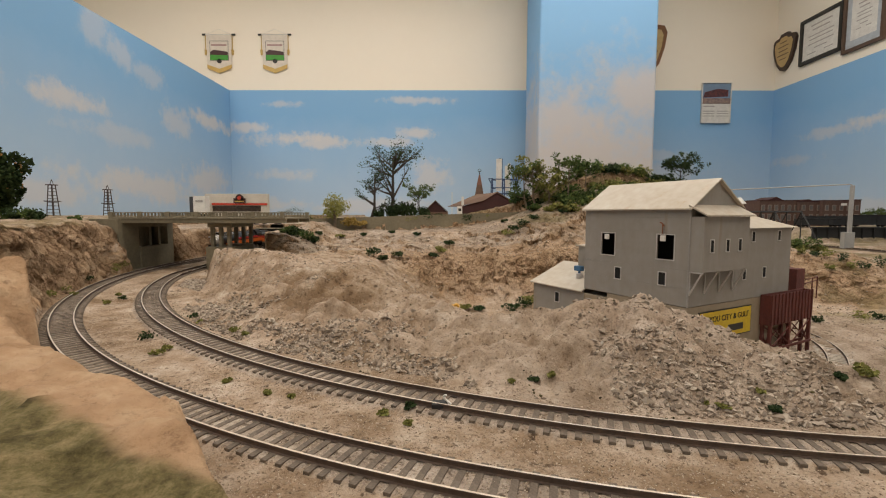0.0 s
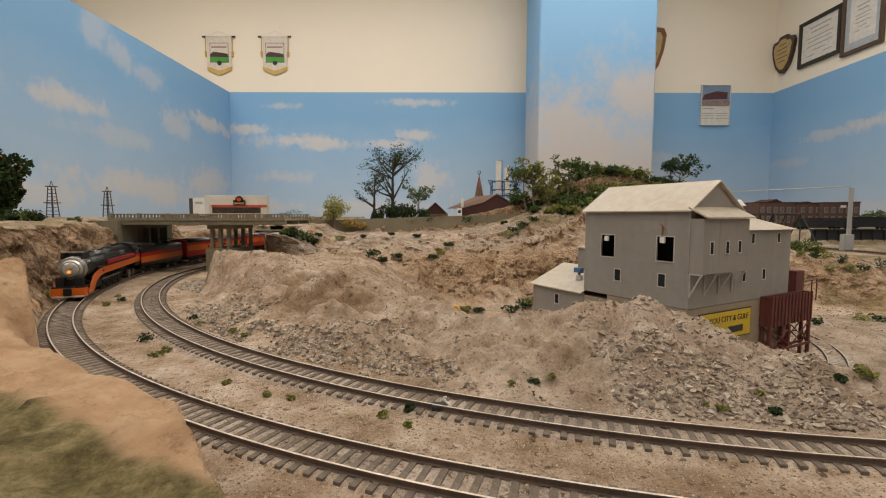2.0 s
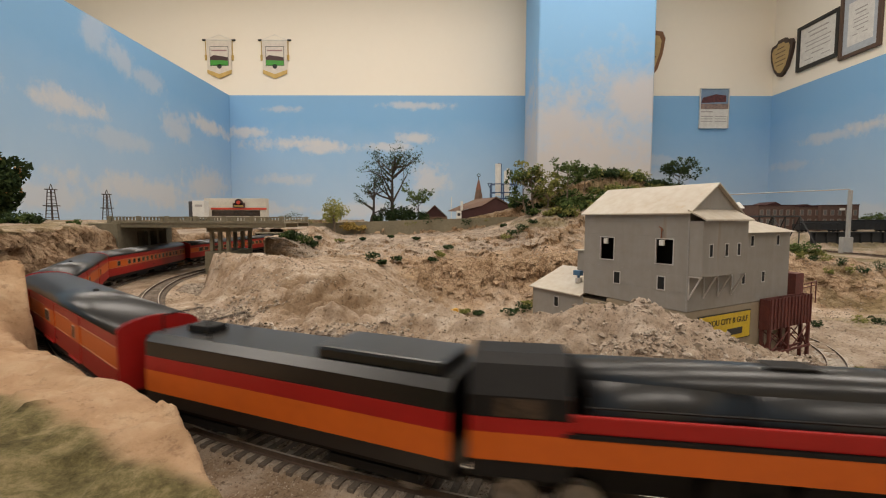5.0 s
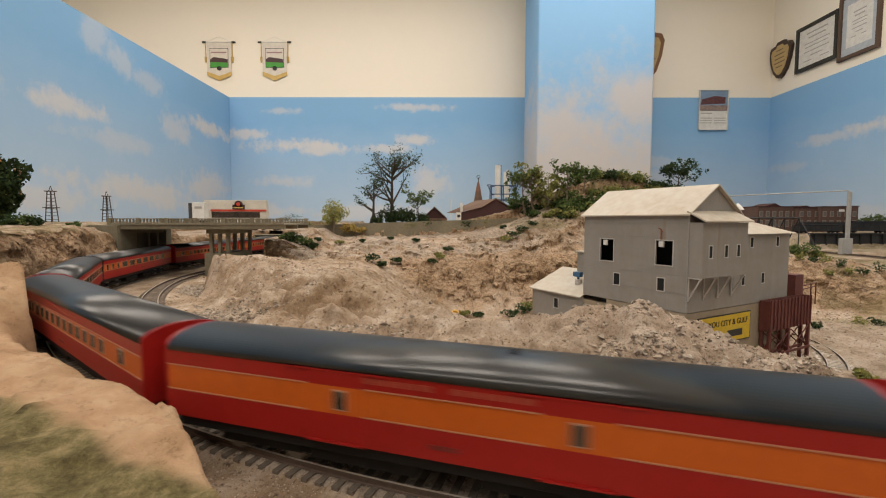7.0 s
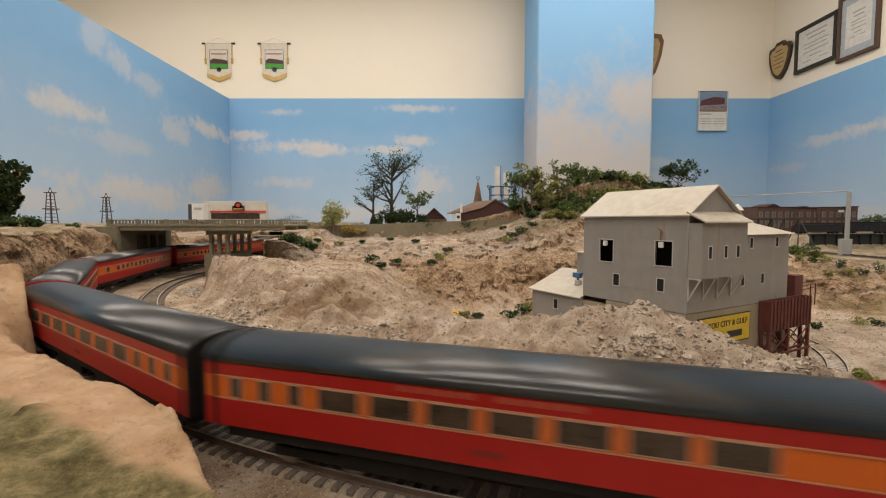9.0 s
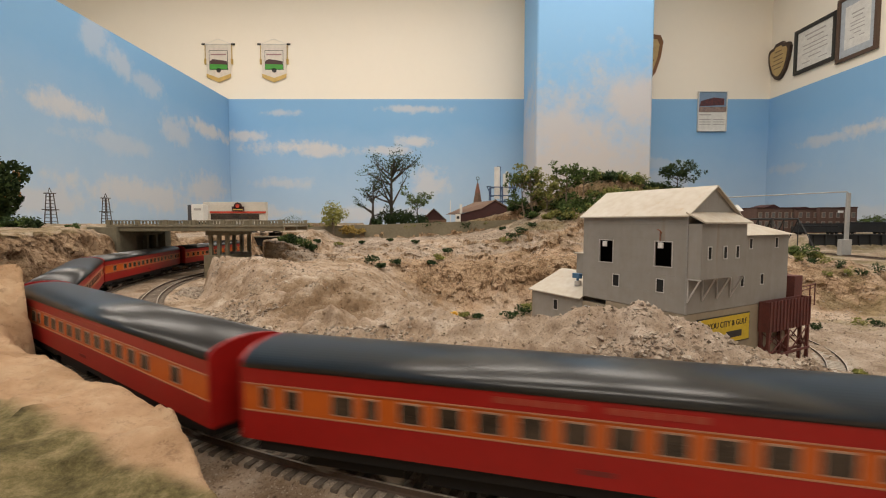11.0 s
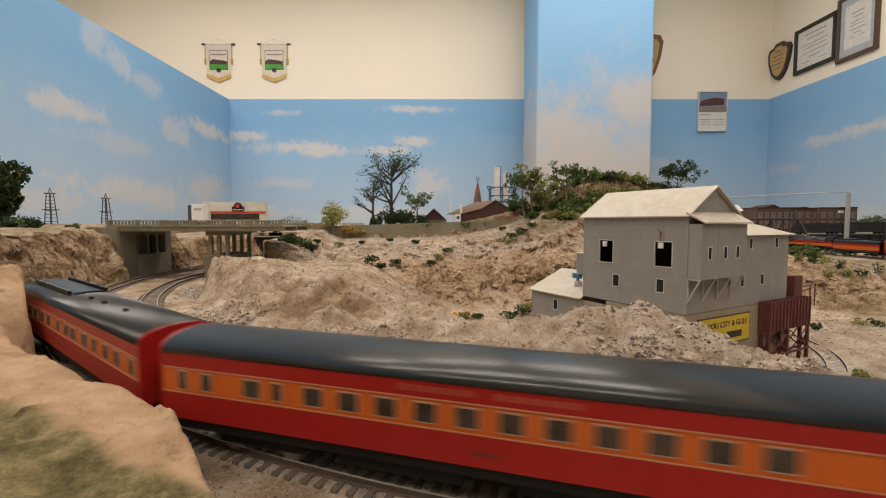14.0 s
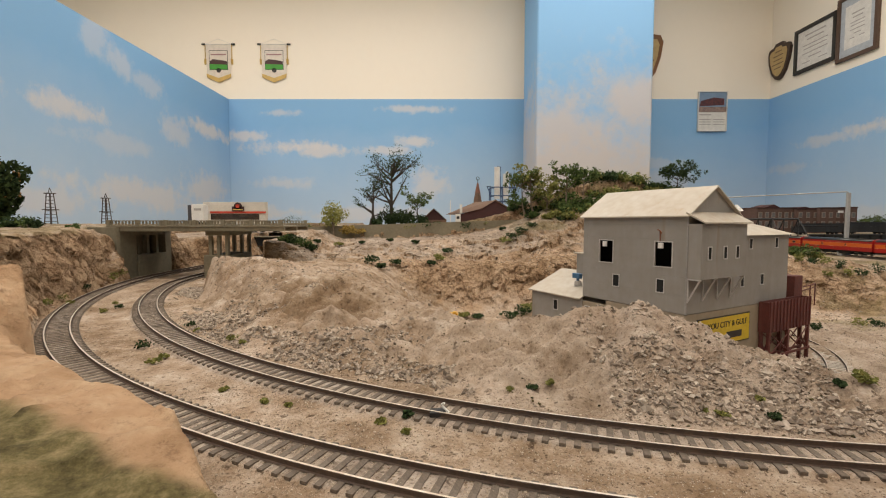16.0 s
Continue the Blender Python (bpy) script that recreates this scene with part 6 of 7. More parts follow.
for px, py, r in ((1440, 466, 10), (1465, 470, 12), (1490, 476, 12), (1508, 490, 14), (1530, 488, 12), (1470, 492, 10), (1558, 486, 16), (1415, 462, 9), (1450, 586, 10), (1530, 578, 14), (1560, 580, 14),
                  (1545, 690, 16), (1500, 690, 10)):
    bush_at(px, py, r, L_DARK if k % 2 else L_OLIVE, "dark green foam bush on the brown slope", k, count=150, size=0.0018)
    k += 1
# weeds by the rails
for px, py, r in ((243, 622, 14), (262, 652, 10), (280, 642, 8), (178, 556, 7), (205, 548, 6), (200, 540, 5), (75, 542, 10), (100, 536, 12), (148, 520, 7), (190, 498, 10), (200, 494, 12), (212, 500, 9),
                  (245, 486, 10), (265, 482, 9), (285, 478, 8), (120, 540, 8), (333, 580, 7), (342, 590, 5), (402, 606, 9), (425, 612, 6), (1382, 762, 10), (1290, 752, 8), (1262, 745, 6), (1350, 720, 9),
                  (720, 748, 8), (672, 760, 9), (388, 702, 7), (715, 785, 7), (1185, 775, 6), (460, 722, 7), (505, 728, 6), (905, 700, 7), (945, 698, 9), (975, 690, 7)):
    bush_at(px, py, r * 1.35, L_OLIVE if k % 4 else L_DARK, "small olive weed tuft in the gravel", k, count=110, size=0.0010, squash=0.5)
    k += 1
for px, py, r in ((20, 392, 20), (45, 390, 20), (70, 393, 18), (5, 398, 16), (60, 398, 14), (130, 396, 9), (30, 400, 14)):
    d = 0.74
    bush(sight_x(px, d), d, r * d / 800, L_GREEN if k % 2 else L_DARK, "green foam bush on the cliff top", k, count=200, size=0.0022)
    k += 1

for px, py, r in ((505, 402, 16), (520, 398, 18), (536, 402, 18), (548, 408, 14), (512, 408, 14)):
    d = 0.96
    bush(sight_x(px, d), d, r * d / 800, L_GREEN if k % 2 else L_DARK, "green foam bush at the bridge end", k, count=240, size=0.0026)
    k += 1

# trees
d = 0.80
fr = thing("tree", "dense dark tree with orange fruit on the cliff", "tree", pose(sight_x(-12, d), d, ground_z(sight_x(-12, d), d)))
rnd = random.Random(77)
bm = bmesh.new()
rod(bm, (0, 0, -0.002), (0, 0, 0.05), 0.005, 0.003, 8)
part("trunk", bm, M_BARK, fr)
bm = bmesh.new()
for c, r in (((0, 0, 0.040), 0.046), ((0.004, 0, 0.080), 0.050), ((0.014, 0, 0.062), 0.042), ((-0.01, 0, 0.105), 0.040)):
    leaves(bm, c, r, 1600, 0.0042, rnd, 0.95)
part("crown", bm, L_FRUIT, fr)
bm = bmesh.new()
for _ in range(60):
    a = rnd.uniform(0, 6.28)
    bmesh.ops.create_icosphere(bm, subdivisions=1, radius=0.0020, matrix=Matrix.Translation((0.038 * math.cos(a), 0.038 * math.sin(a), rnd.uniform(0.05, 0.115))))
part("fruit", bm, material_once("orange_fruit", (0.45, 0.22, 0.05)), fr, "orange fruit")

d = 1.27
tree(sight_x(690, d), d, 0.185, 0.085, L_DARK, "nearly bare dark tree with twisted limbs", 5, leafy=1.0, limbs=20, z=0.082, size=0.0026, low=0.22, count=1500, lean=0.1, thick=1.5)
tree(sight_x(655, d), d, 0.140, 0.050, L_DARK, "thin dark leafless tree", 6, leafy=0.8, limbs=12, z=0.082, size=0.0026, low=0.2, count=700, lean=0.0, thick=1.4)
tree(sight_x(742, d), d, 0.085, 0.045, L_GREEN, "small green tree with open crown", 8, leafy=1, limbs=9, z=0.082, size=0.003, low=0.3, count=700)
for px, r in ((690, 24), (712, 26), (728, 22), (700, 20), (668, 14), (745, 16)):
    bush(sight_x(px, d), d - 0.01, r * d / 800, L_DARK, "dense dark green bush at the foot of trees", k, z=0.083, count=380, size=0.0034, squash=0.9)
    k += 1
d = 1.19
for px, py, r, mt in ((590, 372, 22, L_LIME), (598, 382, 18, L_LIME), (582, 385, 16, L_LIME)):
    bush(sight_x(px, d), d, r * d / 800, mt, "pale lime green foam tree", k, z=sight_z(py + 10, d), count=420, size=0.0028, squash=1.05)
    k += 1
tagged(mesh_ob("stump", rods(((sight_x(590, d), d, 0.05), (sight_x(590, d), d, 0.11)), r=0.004), M_BARKPALE), "thin pale trunk under lime foliage", "trunk")
for px, r in ((612, 14), (628, 13), (620, 12), (640, 9)):
    bush(sight_x(px, d), d, r * d / 800, L_YELLOW, "straw yellow foam bush on the wall", k, z=sight_z(412, d), count=260, size=0.0024)
    k += 1

# bush-covered hill
rnd = random.Random(12)
for i in range(150):
    x, y = rnd.uniform(0.18, 0.80), rnd.uniform(1.02, 1.26)
    r = rnd.uniform(0.018, 0.034)
    z = ground_z(x, y)
    if z < 0.098:
        continue
    bush(x, y, r, rnd.choice((L_GREEN, L_GREEN, L_DARK, L_OLIVE)), "green foam shrub on the wooded hill", 300 + i, z=z - 0.004, count=300, size=0.0034, squash=0.7)
for px, py, h, r, mt, sd in ((948, 390, 0.120, 0.050, L_OLIVE, 31), (930, 385, 0.10, 0.045, L_GREEN, 32), (1000, 372, 0.110, 0.045, L_GREEN, 33), (965, 385, 0.10, 0.04, L_OLIVE, 37), (1030, 345, 0.06, 0.04, L_GREEN, 38)):
    d = 1.12
    tree(sight_x(px, d), d, h, r, mt, "slender green tree at the hill's edge", sd, bark=M_BARKPALE, leafy=1, limbs=10, z=sight_z(py, d), size=0.0034, low=0.3, count=900)
d = 1.22
tree(sight_x(1196, d), d, 0.075, 0.048, L_DARK, "dark round-crowned tree on the wooded hill", 34, leafy=1, limbs=12, size=0.0034, low=0.3, count=1300)
for px in (1170, 1190, 1215):
    bush(sight_x(px, d), d, 0.026, L_DARK, "green foam shrub on the wooded hill", k, z=None, count=420, size=0.0034)
    k += 1
for px, py, h, r in ((1545, 398, 0.06, 0.03), (1525, 396, 0.045, 0.025), (1562, 398, 0.05, 0.03)):
    d = 2.2
    tree(sight_x(px, d), d, h * 1.2, r * 1.2, L_GREEN, "small pale green tree far behind the rails", 40 + px, leafy=1, z=sight_z(py + 12, d), size=0.004, count=400)
for px, py, r in ((1412, 446, 16), (1430, 440, 20), (1448, 448, 14), (1402, 440, 14)):
    d = 1.04
    bush(sight_x(px, d), d, r * d / 800, L_GREEN if k % 2 else L_OLIVE, "bright green foam bush beside the return line", k, z=sight_z(py + 10, d), count=300, size=0.0028)
    k += 1


# ---- town on the plateau ----
M_BARN = material("dark_maroon_siding", (0.055, 0.018, 0.017), 0.85, 0, (0.04, 0.014, 0.014), 60)
M_BARNROOF = material("brown_shingle", (0.17, 0.105, 0.07), 0.9, 0, (0.12, 0.07, 0.05), 80)
M_BLUE = material("blue_steel_frame", (0.03, 0.07, 0.17), 0.5)
M_BRICK = material("brown_brick", (0.12, 0.07, 0.055), 0.9, 0, (0.085, 0.05, 0.04), 80, 0.3)
M_IRON = material("black_iron", (0.015, 0.015, 0.016), 0.6)
M_GALV = material("galvanised_pole", (0.42, 0.42, 0.41), 0.5, 0.3)
TOWN = 0.0860


def oil_derrick(px, py, d, half_px, label):
    h = sight_z(py, d) - 0.088
    w = half_px * d / 800
    top = thing("oil_derrick", label, "oil derrick", pose(sight_x(px, d), d, 0.0835))
    for sx in (-1, 1):
        for sy in (-1, 1):
            part("leg", rods(((sx * w, sy * w, 0), (sx * w * 0.5, sy * w * 0.5, h * 0.86)), r=0.0016, n=5), material_once("brown_steel", (0.07, 0.05, 0.045)), top)
    for i in range(9):
        f = i / 9
        q = w * (1 - 0.5 * f / 0.86 * 0.86)
        z = h * 0.86 * f
        part("girt", rods(((-q, -q, z), (q, -q, z)), ((-q, q, z), (q, q, z)), ((-q, -q, z), (-q, q, z)), ((q, -q, z), (q, q, z)), r=0.0009, n=4), material_once("brown_steel", (0.07, 0.05, 0.045)), top)
    part("platform", boxes(((-w * 1.3, -w * 1.3, h * 0.40), (w * 1.3, w * 1.3, h * 0.425)), ((-w * 0.95, -w * 0.95, h * 0.84), (w * 0.95, w * 0.95, h * 0.865))), material_once("brown_steel", (0.07, 0.05, 0.045)), top)
    part("crown_block", rods(((-w * 0.5, 0, h * 0.86), (0, 0, h)), ((w * 0.5, 0, h * 0.86), (0, 0, h)), r=0.0013, n=4), material_once("brown_steel", (0.07, 0.05, 0.045)), top)


oil_derrick(92, 331, 1.5, 6.5, "tall lattice oil derrick on the plateau")
oil_derrick(190, 341, 1.6, 5.5, "smaller lattice oil derrick on the plateau")


def roadside_store():
    d = 1.42
    x0, x1, z1 = sight_x(361, d), sight_x(471, d), sight_z(358, d)
    top = thing("roadside_store", "white flat-roofed roadside store with red stripe", "store", pose(0, 0, 0))
    part("wall", boxes(((x0, d, TOWN - 0.02), (x1, d + 0.02, z1)), bevel=0.001), material_once("ivory_plaster", (0.62, 0.58, 0.50)), top)
    part("red_stripe", boxes(((x0 + 0.022, d - 0.0022, sight_z(378, d)), (x1 + 0.001, d - 0.0002, sight_z(374.5, d)))), material_once("store_red", (0.55, 0.06, 0.03)), top)
    part("dark_window", boxes(((x0 + 0.024, d - 0.001, sight_z(389, d)), (x1 - 0.02, d - 0.0001, sight_z(379, d)))), M_GLASS, top)
    sg = part("sign_board", boxes(((sight_x(413, d), d - 0.006, sight_z(374, d)), (sight_x(434, d), d - 0.0025, sight_z(366, d)))), material_once("dark_brown_sign", (0.05, 0.015, 0.012)), top)
    bm = bmesh.new()
    rod(bm, (sight_x(423.5, d), d - 0.006, sight_z(366, d)), (sight_x(423.5, d), d - 0.0025, sight_z(366, d)), 7 * d / 800, n=20)
    part("sign_arch", bm, material_once("dark_brown_sign", (0.05, 0.015, 0.012)), sg)
    bm = bmesh.new()
    rod(bm, (sight_x(423.5, d), d - 0.0075, sight_z(365.5, d)), (sight_x(423.5, d), d - 0.0062, sight_z(365.5, d)), 3.4 * d / 800, n=16)
    part("sign_disc", bm, material_once("store_red", (0.55, 0.06, 0.03)), sg)
    part("lettering_bar", boxes(((sight_x(415, d), d - 0.0068, sight_z(372.5, d)), (sight_x(432, d), d - 0.0062, sight_z(370.5, d)))), material_once("gold_ink", (0.5, 0.35, 0.1)), sg)


roadside_store()


def box_truck():
    d = 1.36
    top = thing("box_truck", "white box truck parked by the store", "truck", pose(0, 0, 0))
    x0, x1 = sight_x(333, d), sight_x(361, d)
    part("cargo_box", boxes(((x0 + 0.012, d, TOWN + 0.006), (x1, d + 0.028, sight_z(362, d))), bevel=0.001), M_WHITE, top)
    part("cab", boxes(((x0, d + 0.001, TOWN + 0.004), (x0 + 0.011, d + 0.027, sight_z(363, d))), bevel=0.002), material_once("dark_cab", (0.05, 0.05, 0.055)), top)
    part("lettering_bar", boxes(((x0 + 0.020, d - 0.0008, sight_z(373, d)), (x1 - 0.006, d - 0.0001, sight_z(369, d)))), material_once("faded_print", (0.42, 0.40, 0.38)), top)
    for x in (x0 + 0.006, x1 - 0.010):
        bm = bmesh.new()
        rod(bm, (x, d + 0.0005, TOWN + 0.005), (x, d + 0.0275, TOWN + 0.005), 0.005, n=14)
        part("wheel", bm, M_DULL, top)


box_truck()


def tank_truck(px, d, z, mat, label, n=1.0):
    top = thing("parked_truck", label, "truck", pose(sight_x(px, d), d, z))
    bm = bmesh.new()
    rod(bm, (-0.028 * n, 0, 0.014), (0.028 * n, 0, 0.014), 0.0085, n=18)
    part("tank", bm, mat, top)
    part("cab", boxes(((-0.046 * n, -0.010, 0.005), (-0.031 * n, 0.010, 0.024)), ((-0.054 * n, -0.009, 0.005), (-0.046 * n, 0.009, 0.015)), bevel=0.002), mat, top)
    part("chassis", boxes(((-0.052 * n, -0.007, 0.0035), (0.030 * n, 0.007, 0.0055))), M_DULL, top)
    for x in (-0.046, -0.020, 0.014, 0.024):
        bm = bmesh.new()
        rod(bm, (x * n, -0.010, 0.0045), (x * n, 0.010, 0.0045), 0.0045, n=14)
        part("wheel", bm, M_DULL, top)


tank_truck(418, 1.44, 0.062, M_DULL, "dark parked truck below the bridge", 0.8)
tank_truck(440, 1.42, 0.062, material_once("blue_grey_truck", (0.16, 0.18, 0.22)), "blue-grey parked tank truck", 0.9)
tank_truck(478, 1.41, 0.062, M_GALV, "silver tank truck parked above the cut", 1.1)


def gabled_house(name, label, px0, px1, pye, pyr, d, depth, along, parent_z=TOWN):
    """Gable toward the camera when along is 'y', eave toward it when 'x'."""
    top = thing(name, label, "house", pose(0, 0, 0))
    x0, x1, ze, zr = sight_x(px0, d), sight_x(px1, d), sight_z(pye, d), sight_z(pyr, d)
    xm = (x0 + x1) / 2
    part("wall", prism([(x0, parent_z - 0.02), (x1, parent_z - 0.02), (x1, ze), (xm, zr - 0.001), (x0, ze)], d, d + depth), M_BARN, top)
    for a, b in ((x0 - 0.004, xm), (x1 + 0.004, xm)):
        part("roof", prism([(a, ze - 0.0025), (b, zr), (b, zr + 0.002), (a, ze - 0.0005)], d - 0.005, d + depth + 0.005), M_BARNROOF, top)
    return top


a = gabled_house("small_barn", "small dark maroon barn with brown gable roof", 748, 788, 389, 370, 1.45, 0.09, "y")
part("front_beam", boxes(((sight_x(748, 1.45), 1.442, sight_z(394, 1.45)), (sight_x(790, 1.45), 1.449, sight_z(389.5, 1.45)))), M_BARNROOF, a)


def long_barn():
    d = 1.40
    top = thing("long_barn", "long dark maroon barn with sagging brown roof", "barn", pose(0, 0, 0))
    e0, e1 = sight_x(812, d), sight_x(921, d)
    out = [(e0, TOWN - 0.02), (e1, TOWN - 0.02), (e1, sight_z(381, d)), (sight_x(905, d), sight_z(374, d)), (sight_x(875, d), sight_z(356, d)), (sight_x(850, d), sight_z(370, d)), (e0, sight_z(380, d))]
    part("wall", prism(out, d, d + 0.10), M_BARN, top)
    # roof seen from its long side, running away to the left
    bm = bmesh.new()
    q = [bm.verts.new(v) for v in ((sight_x(806, d), d - 0.003, sight_z(380.5, d)), (sight_x(850, d), d - 0.003, sight_z(371, d)), (sight_x(876, d), d - 0.003, sight_z(355, d)), (sight_x(876, d) - 0.055, d + 0.13, sight_z(356, d) + 0.001),
                                   (sight_x(806, d) - 0.03, d + 0.13, sight_z(379, d)))]
    bm.faces.new(q)
    bmesh.ops.solidify(bm, geom=bm.faces[:], thickness=0.002)
    part("roof", bm, M_BARNROOF, top)
    part("roof", prism([(sight_x(875, d), sight_z(355, d)), (sight_x(906, d), sight_z(373, d)), (sight_x(925, d), sight_z(381, d)), (sight_x(925, d), sight_z(379.5, d)), (sight_x(906, d), sight_z(371.5, d)), (sight_x(876, d), sight_z(353.5, d))], d - 0.003, d + 0.10), M_BARNROOF, top)
    part("sign_board", boxes(((sight_x(806, d), d - 0.004, sight_z(393, d)), (sight_x(815, d), d - 0.001, sight_z(379, d)))), M_WHITE, top, "white sign board")
    part("lettering_bar", boxes(((sight_x(808, d), d - 0.0046, sight_z(388, d)), (sight_x(813, d), d - 0.0041, sight_z(383, d)))), M_INK, top)
    part("chimney", boxes(((sight_x(814, d), d + 0.02, sight_z(380, d)), (sight_x(818.5, d), d + 0.028, sight_z(362, d)))), M_WHITE, top)


long_barn()


def steeple():
    d = 1.55
    k2 = d / 800
    top = thing("lattice_tower", "brown shingled lattice tower with wheel on top", "tower", pose(sight_x(845, d), d, 0.0))
    z = lambda py: sight_z(py, d)
    bm = bmesh.new()
    rod(bm, (0, 0, z(362)), (0, 0, z(342)), 8 * k2, 4.6 * k2, 4)
    part("base", bm, M_BARNROOF, top)
    bm = bmesh.new()
    rod(bm, (0, 0, z(342)), (0, 0, z(325)), 4.8 * k2, 1.2 * k2, 4)
    part("spire", bm, material_once("rust_shingle", (0.22, 0.09, 0.055)), top)
    part("leg", rods(((0, 0, TOWN - 0.01), (0, 0, z(360))), r=0.006), M_BARN, top)
    bm = bmesh.new()
    rod(bm, (0, 0, z(325)), (0, 0, z(318)), 0.0012, n=5)
    for i in range(8):
        a = i * math.pi / 4
        rod(bm, (2.8 * k2 * math.cos(a), 0, z(317) + 2.8 * k2 * math.sin(a)), (2.8 * k2 * math.cos(a + 0.785), 0, z(317) + 2.8 * k2 * math.sin(a + 0.785)), 0.0009, n=4)
    part("finial_wheel", bm, M_IRON, top)


steeple()


def blue_plant():
    d = 1.75
    top = thing("refinery_rack", "blue steel rack with tall white tanks", "refinery", pose(0, 0, 0))
    xs = [sight_x(p, d) for p in (868, 889, 911)]
    for x in xs:
        for y in (d, d + 0.05):
            part("post", rods(((x, y, TOWN - 0.01), (x, y, sight_z(331, d))), r=0.0022, n=5), M_BLUE, top)
    for py in (332, 347, 357):
        part("beam", rods(((xs[0], d, sight_z(py, d)), (xs[2], d, sight_z(py, d))), ((xs[0], d + 0.05, sight_z(py, d)), (xs[2], d + 0.05, sight_z(py, d))), ((xs[0], d, sight_z(py, d)), (xs[0], d + 0.05, sight_z(py, d))),
                          ((xs[2], d, sight_z(py, d)), (xs[2], d + 0.05, sight_z(py, d))), r=0.0020, n=5), M_BLUE, top)
    part("brace", rods(((sight_x(861, d), d, sight_z(331, d)), (xs[0], d, sight_z(345, d))), ((sight_x(861, d), d, sight_z(331, d)), (xs[0], d, sight_z(331, d))), r=0.0018, n=5), M_BLUE, top)
    for px, w, pt in ((880, 5, 296), (893, 2.6, 308), (898, 2.6, 304)):
        bm = bmesh.new()
        rod(bm, (sight_x(px, d), d + 0.02, sight_z(352, d)), (sight_x(px, d), d + 0.02, sight_z(pt, d)), w * d / 800, n=16)
        part("tank", bm, M_WHITE, top, "white vertical tank")
    part("pipe", rods(((sight_x(886, d), d + 0.02, sight_z(345, d)), (sight_x(886, d), d + 0.02, sight_z(296, d))), ((sight_x(880, d), d + 0.02, sight_z(295, d)), (sight_x(886, d), d + 0.02, sight_z(296, d))), r=0.0013), M_BLUE, top)
    for px in (797, ):
        part("vent_pipe", rods(((sight_x(px, d), d, TOWN), (sight_x(px, d), d, sight_z(355, d))), r=0.0018), M_WHITE, top)


blue_plant()


def factory():
    d = 1.95
    top = thing("brick_factory", "long brown brick factory with tall windows behind the rails", "factory", pose(0, 0, 0))
    zb = 0.04
    for i, (p0, p1, pt) in enumerate(((1338, 1407, 369), (1408, 1448, 371), (1449, 1500, 369), (1501, 1515, 368))):
        dd = d - 0.02 * i
        part("wall", boxes(((sight_x(p0, dd), dd, zb), (sight_x(p1, dd), dd + 0.12, sight_z(pt, dd))), bevel=0.001), M_BRICK, top)
        part("cornice", boxes(((sight_x(p0, dd) - 0.001, dd - 0.003, sight_z(pt, dd)), (sight_x(p1, dd) + 0.001, dd + 0.12, sight_z(pt - 1.5, dd)))), M_BARN, top)
        n = max(1, int((p1 - p0) / 11))
        for row, (a, b) in enumerate(((376, 386), (392, 404))):
            for j in range(n):
                c = p0 + (j + 0.5) * (p1 - p0) / n
                wn = part("window", boxes(((sight_x(c - 3.2, dd), dd - 0.0020, sight_z(b, dd)), (sight_x(c + 3.2, dd), dd - 0.0002, sight_z(a, dd)))), material_once("dusty_sash", (0.26, 0.21, 0.17)), top)
                part("pane", boxes(((sight_x(c - 2.4, dd), dd - 0.0026, sight_z(b - 1, dd)), (sight_x(c + 2.4, dd), dd - 0.0021, sight_z(a + 1, dd)))), material_once("dusty_pane", (0.12, 0.11, 0.10), 0.3), wn)
    for p0, p1, pt in ((1352, 1388, 362), (1412, 1440, 366)):
        part("roof", prism([(sight_x(p0, d), sight_z(369, d)), (sight_x(p1, d), sight_z(369, d)), (sight_x((p0 + p1) / 2 + 4, d), sight_z(pt, d))], d + 0.02, d + 0.12), M_BARN, top)
    part("sign_board", boxes(((sight_x(1484, 1.88), 1.886, sight_z(377, 1.88)), (sight_x(1493, 1.88), 1.889, sight_z(373, 1.88)))), M_WHITE, top)


factory()


def truss_bridge():
    """Black deck truss that the return line runs onto."""
    top = thing("truss_bridge", "black iron truss bridge beside the mill", "bridge", pose(0, 0, 0))
    for x in (1.115, 1.205):
        ys = [1.47 + 0.065 * i for i in range(7)]
        zl, zu = -0.008, sight_z(388, 1.6)
        part("chord", rods(((x, ys[0] - 0.02, zl), (x, ys[-1] + 0.02, zl)), r=0.0030, n=4), M_IRON, top)
        part("chord", rods(((x, ys[1], zu), (x, ys[-2], zu)), r=0.0030, n=4), M_IRON, top)
        for a, b in ([((x, ys[0] - 0.02, zl), (x, ys[1], zu)), ((x, ys[-2], zu), (x, ys[-1] + 0.02, zl))] + [((x, ys[i], zl), (x, ys[i], zu)) for i in range(1, 6)]
                     + [((x, ys[i], zu), (x, ys[i + 1], zl)) for i in range(1, 5)]):
            part("web_member", rods((a, b), r=0.0022, n=4), M_IRON, top)


truss_bridge()


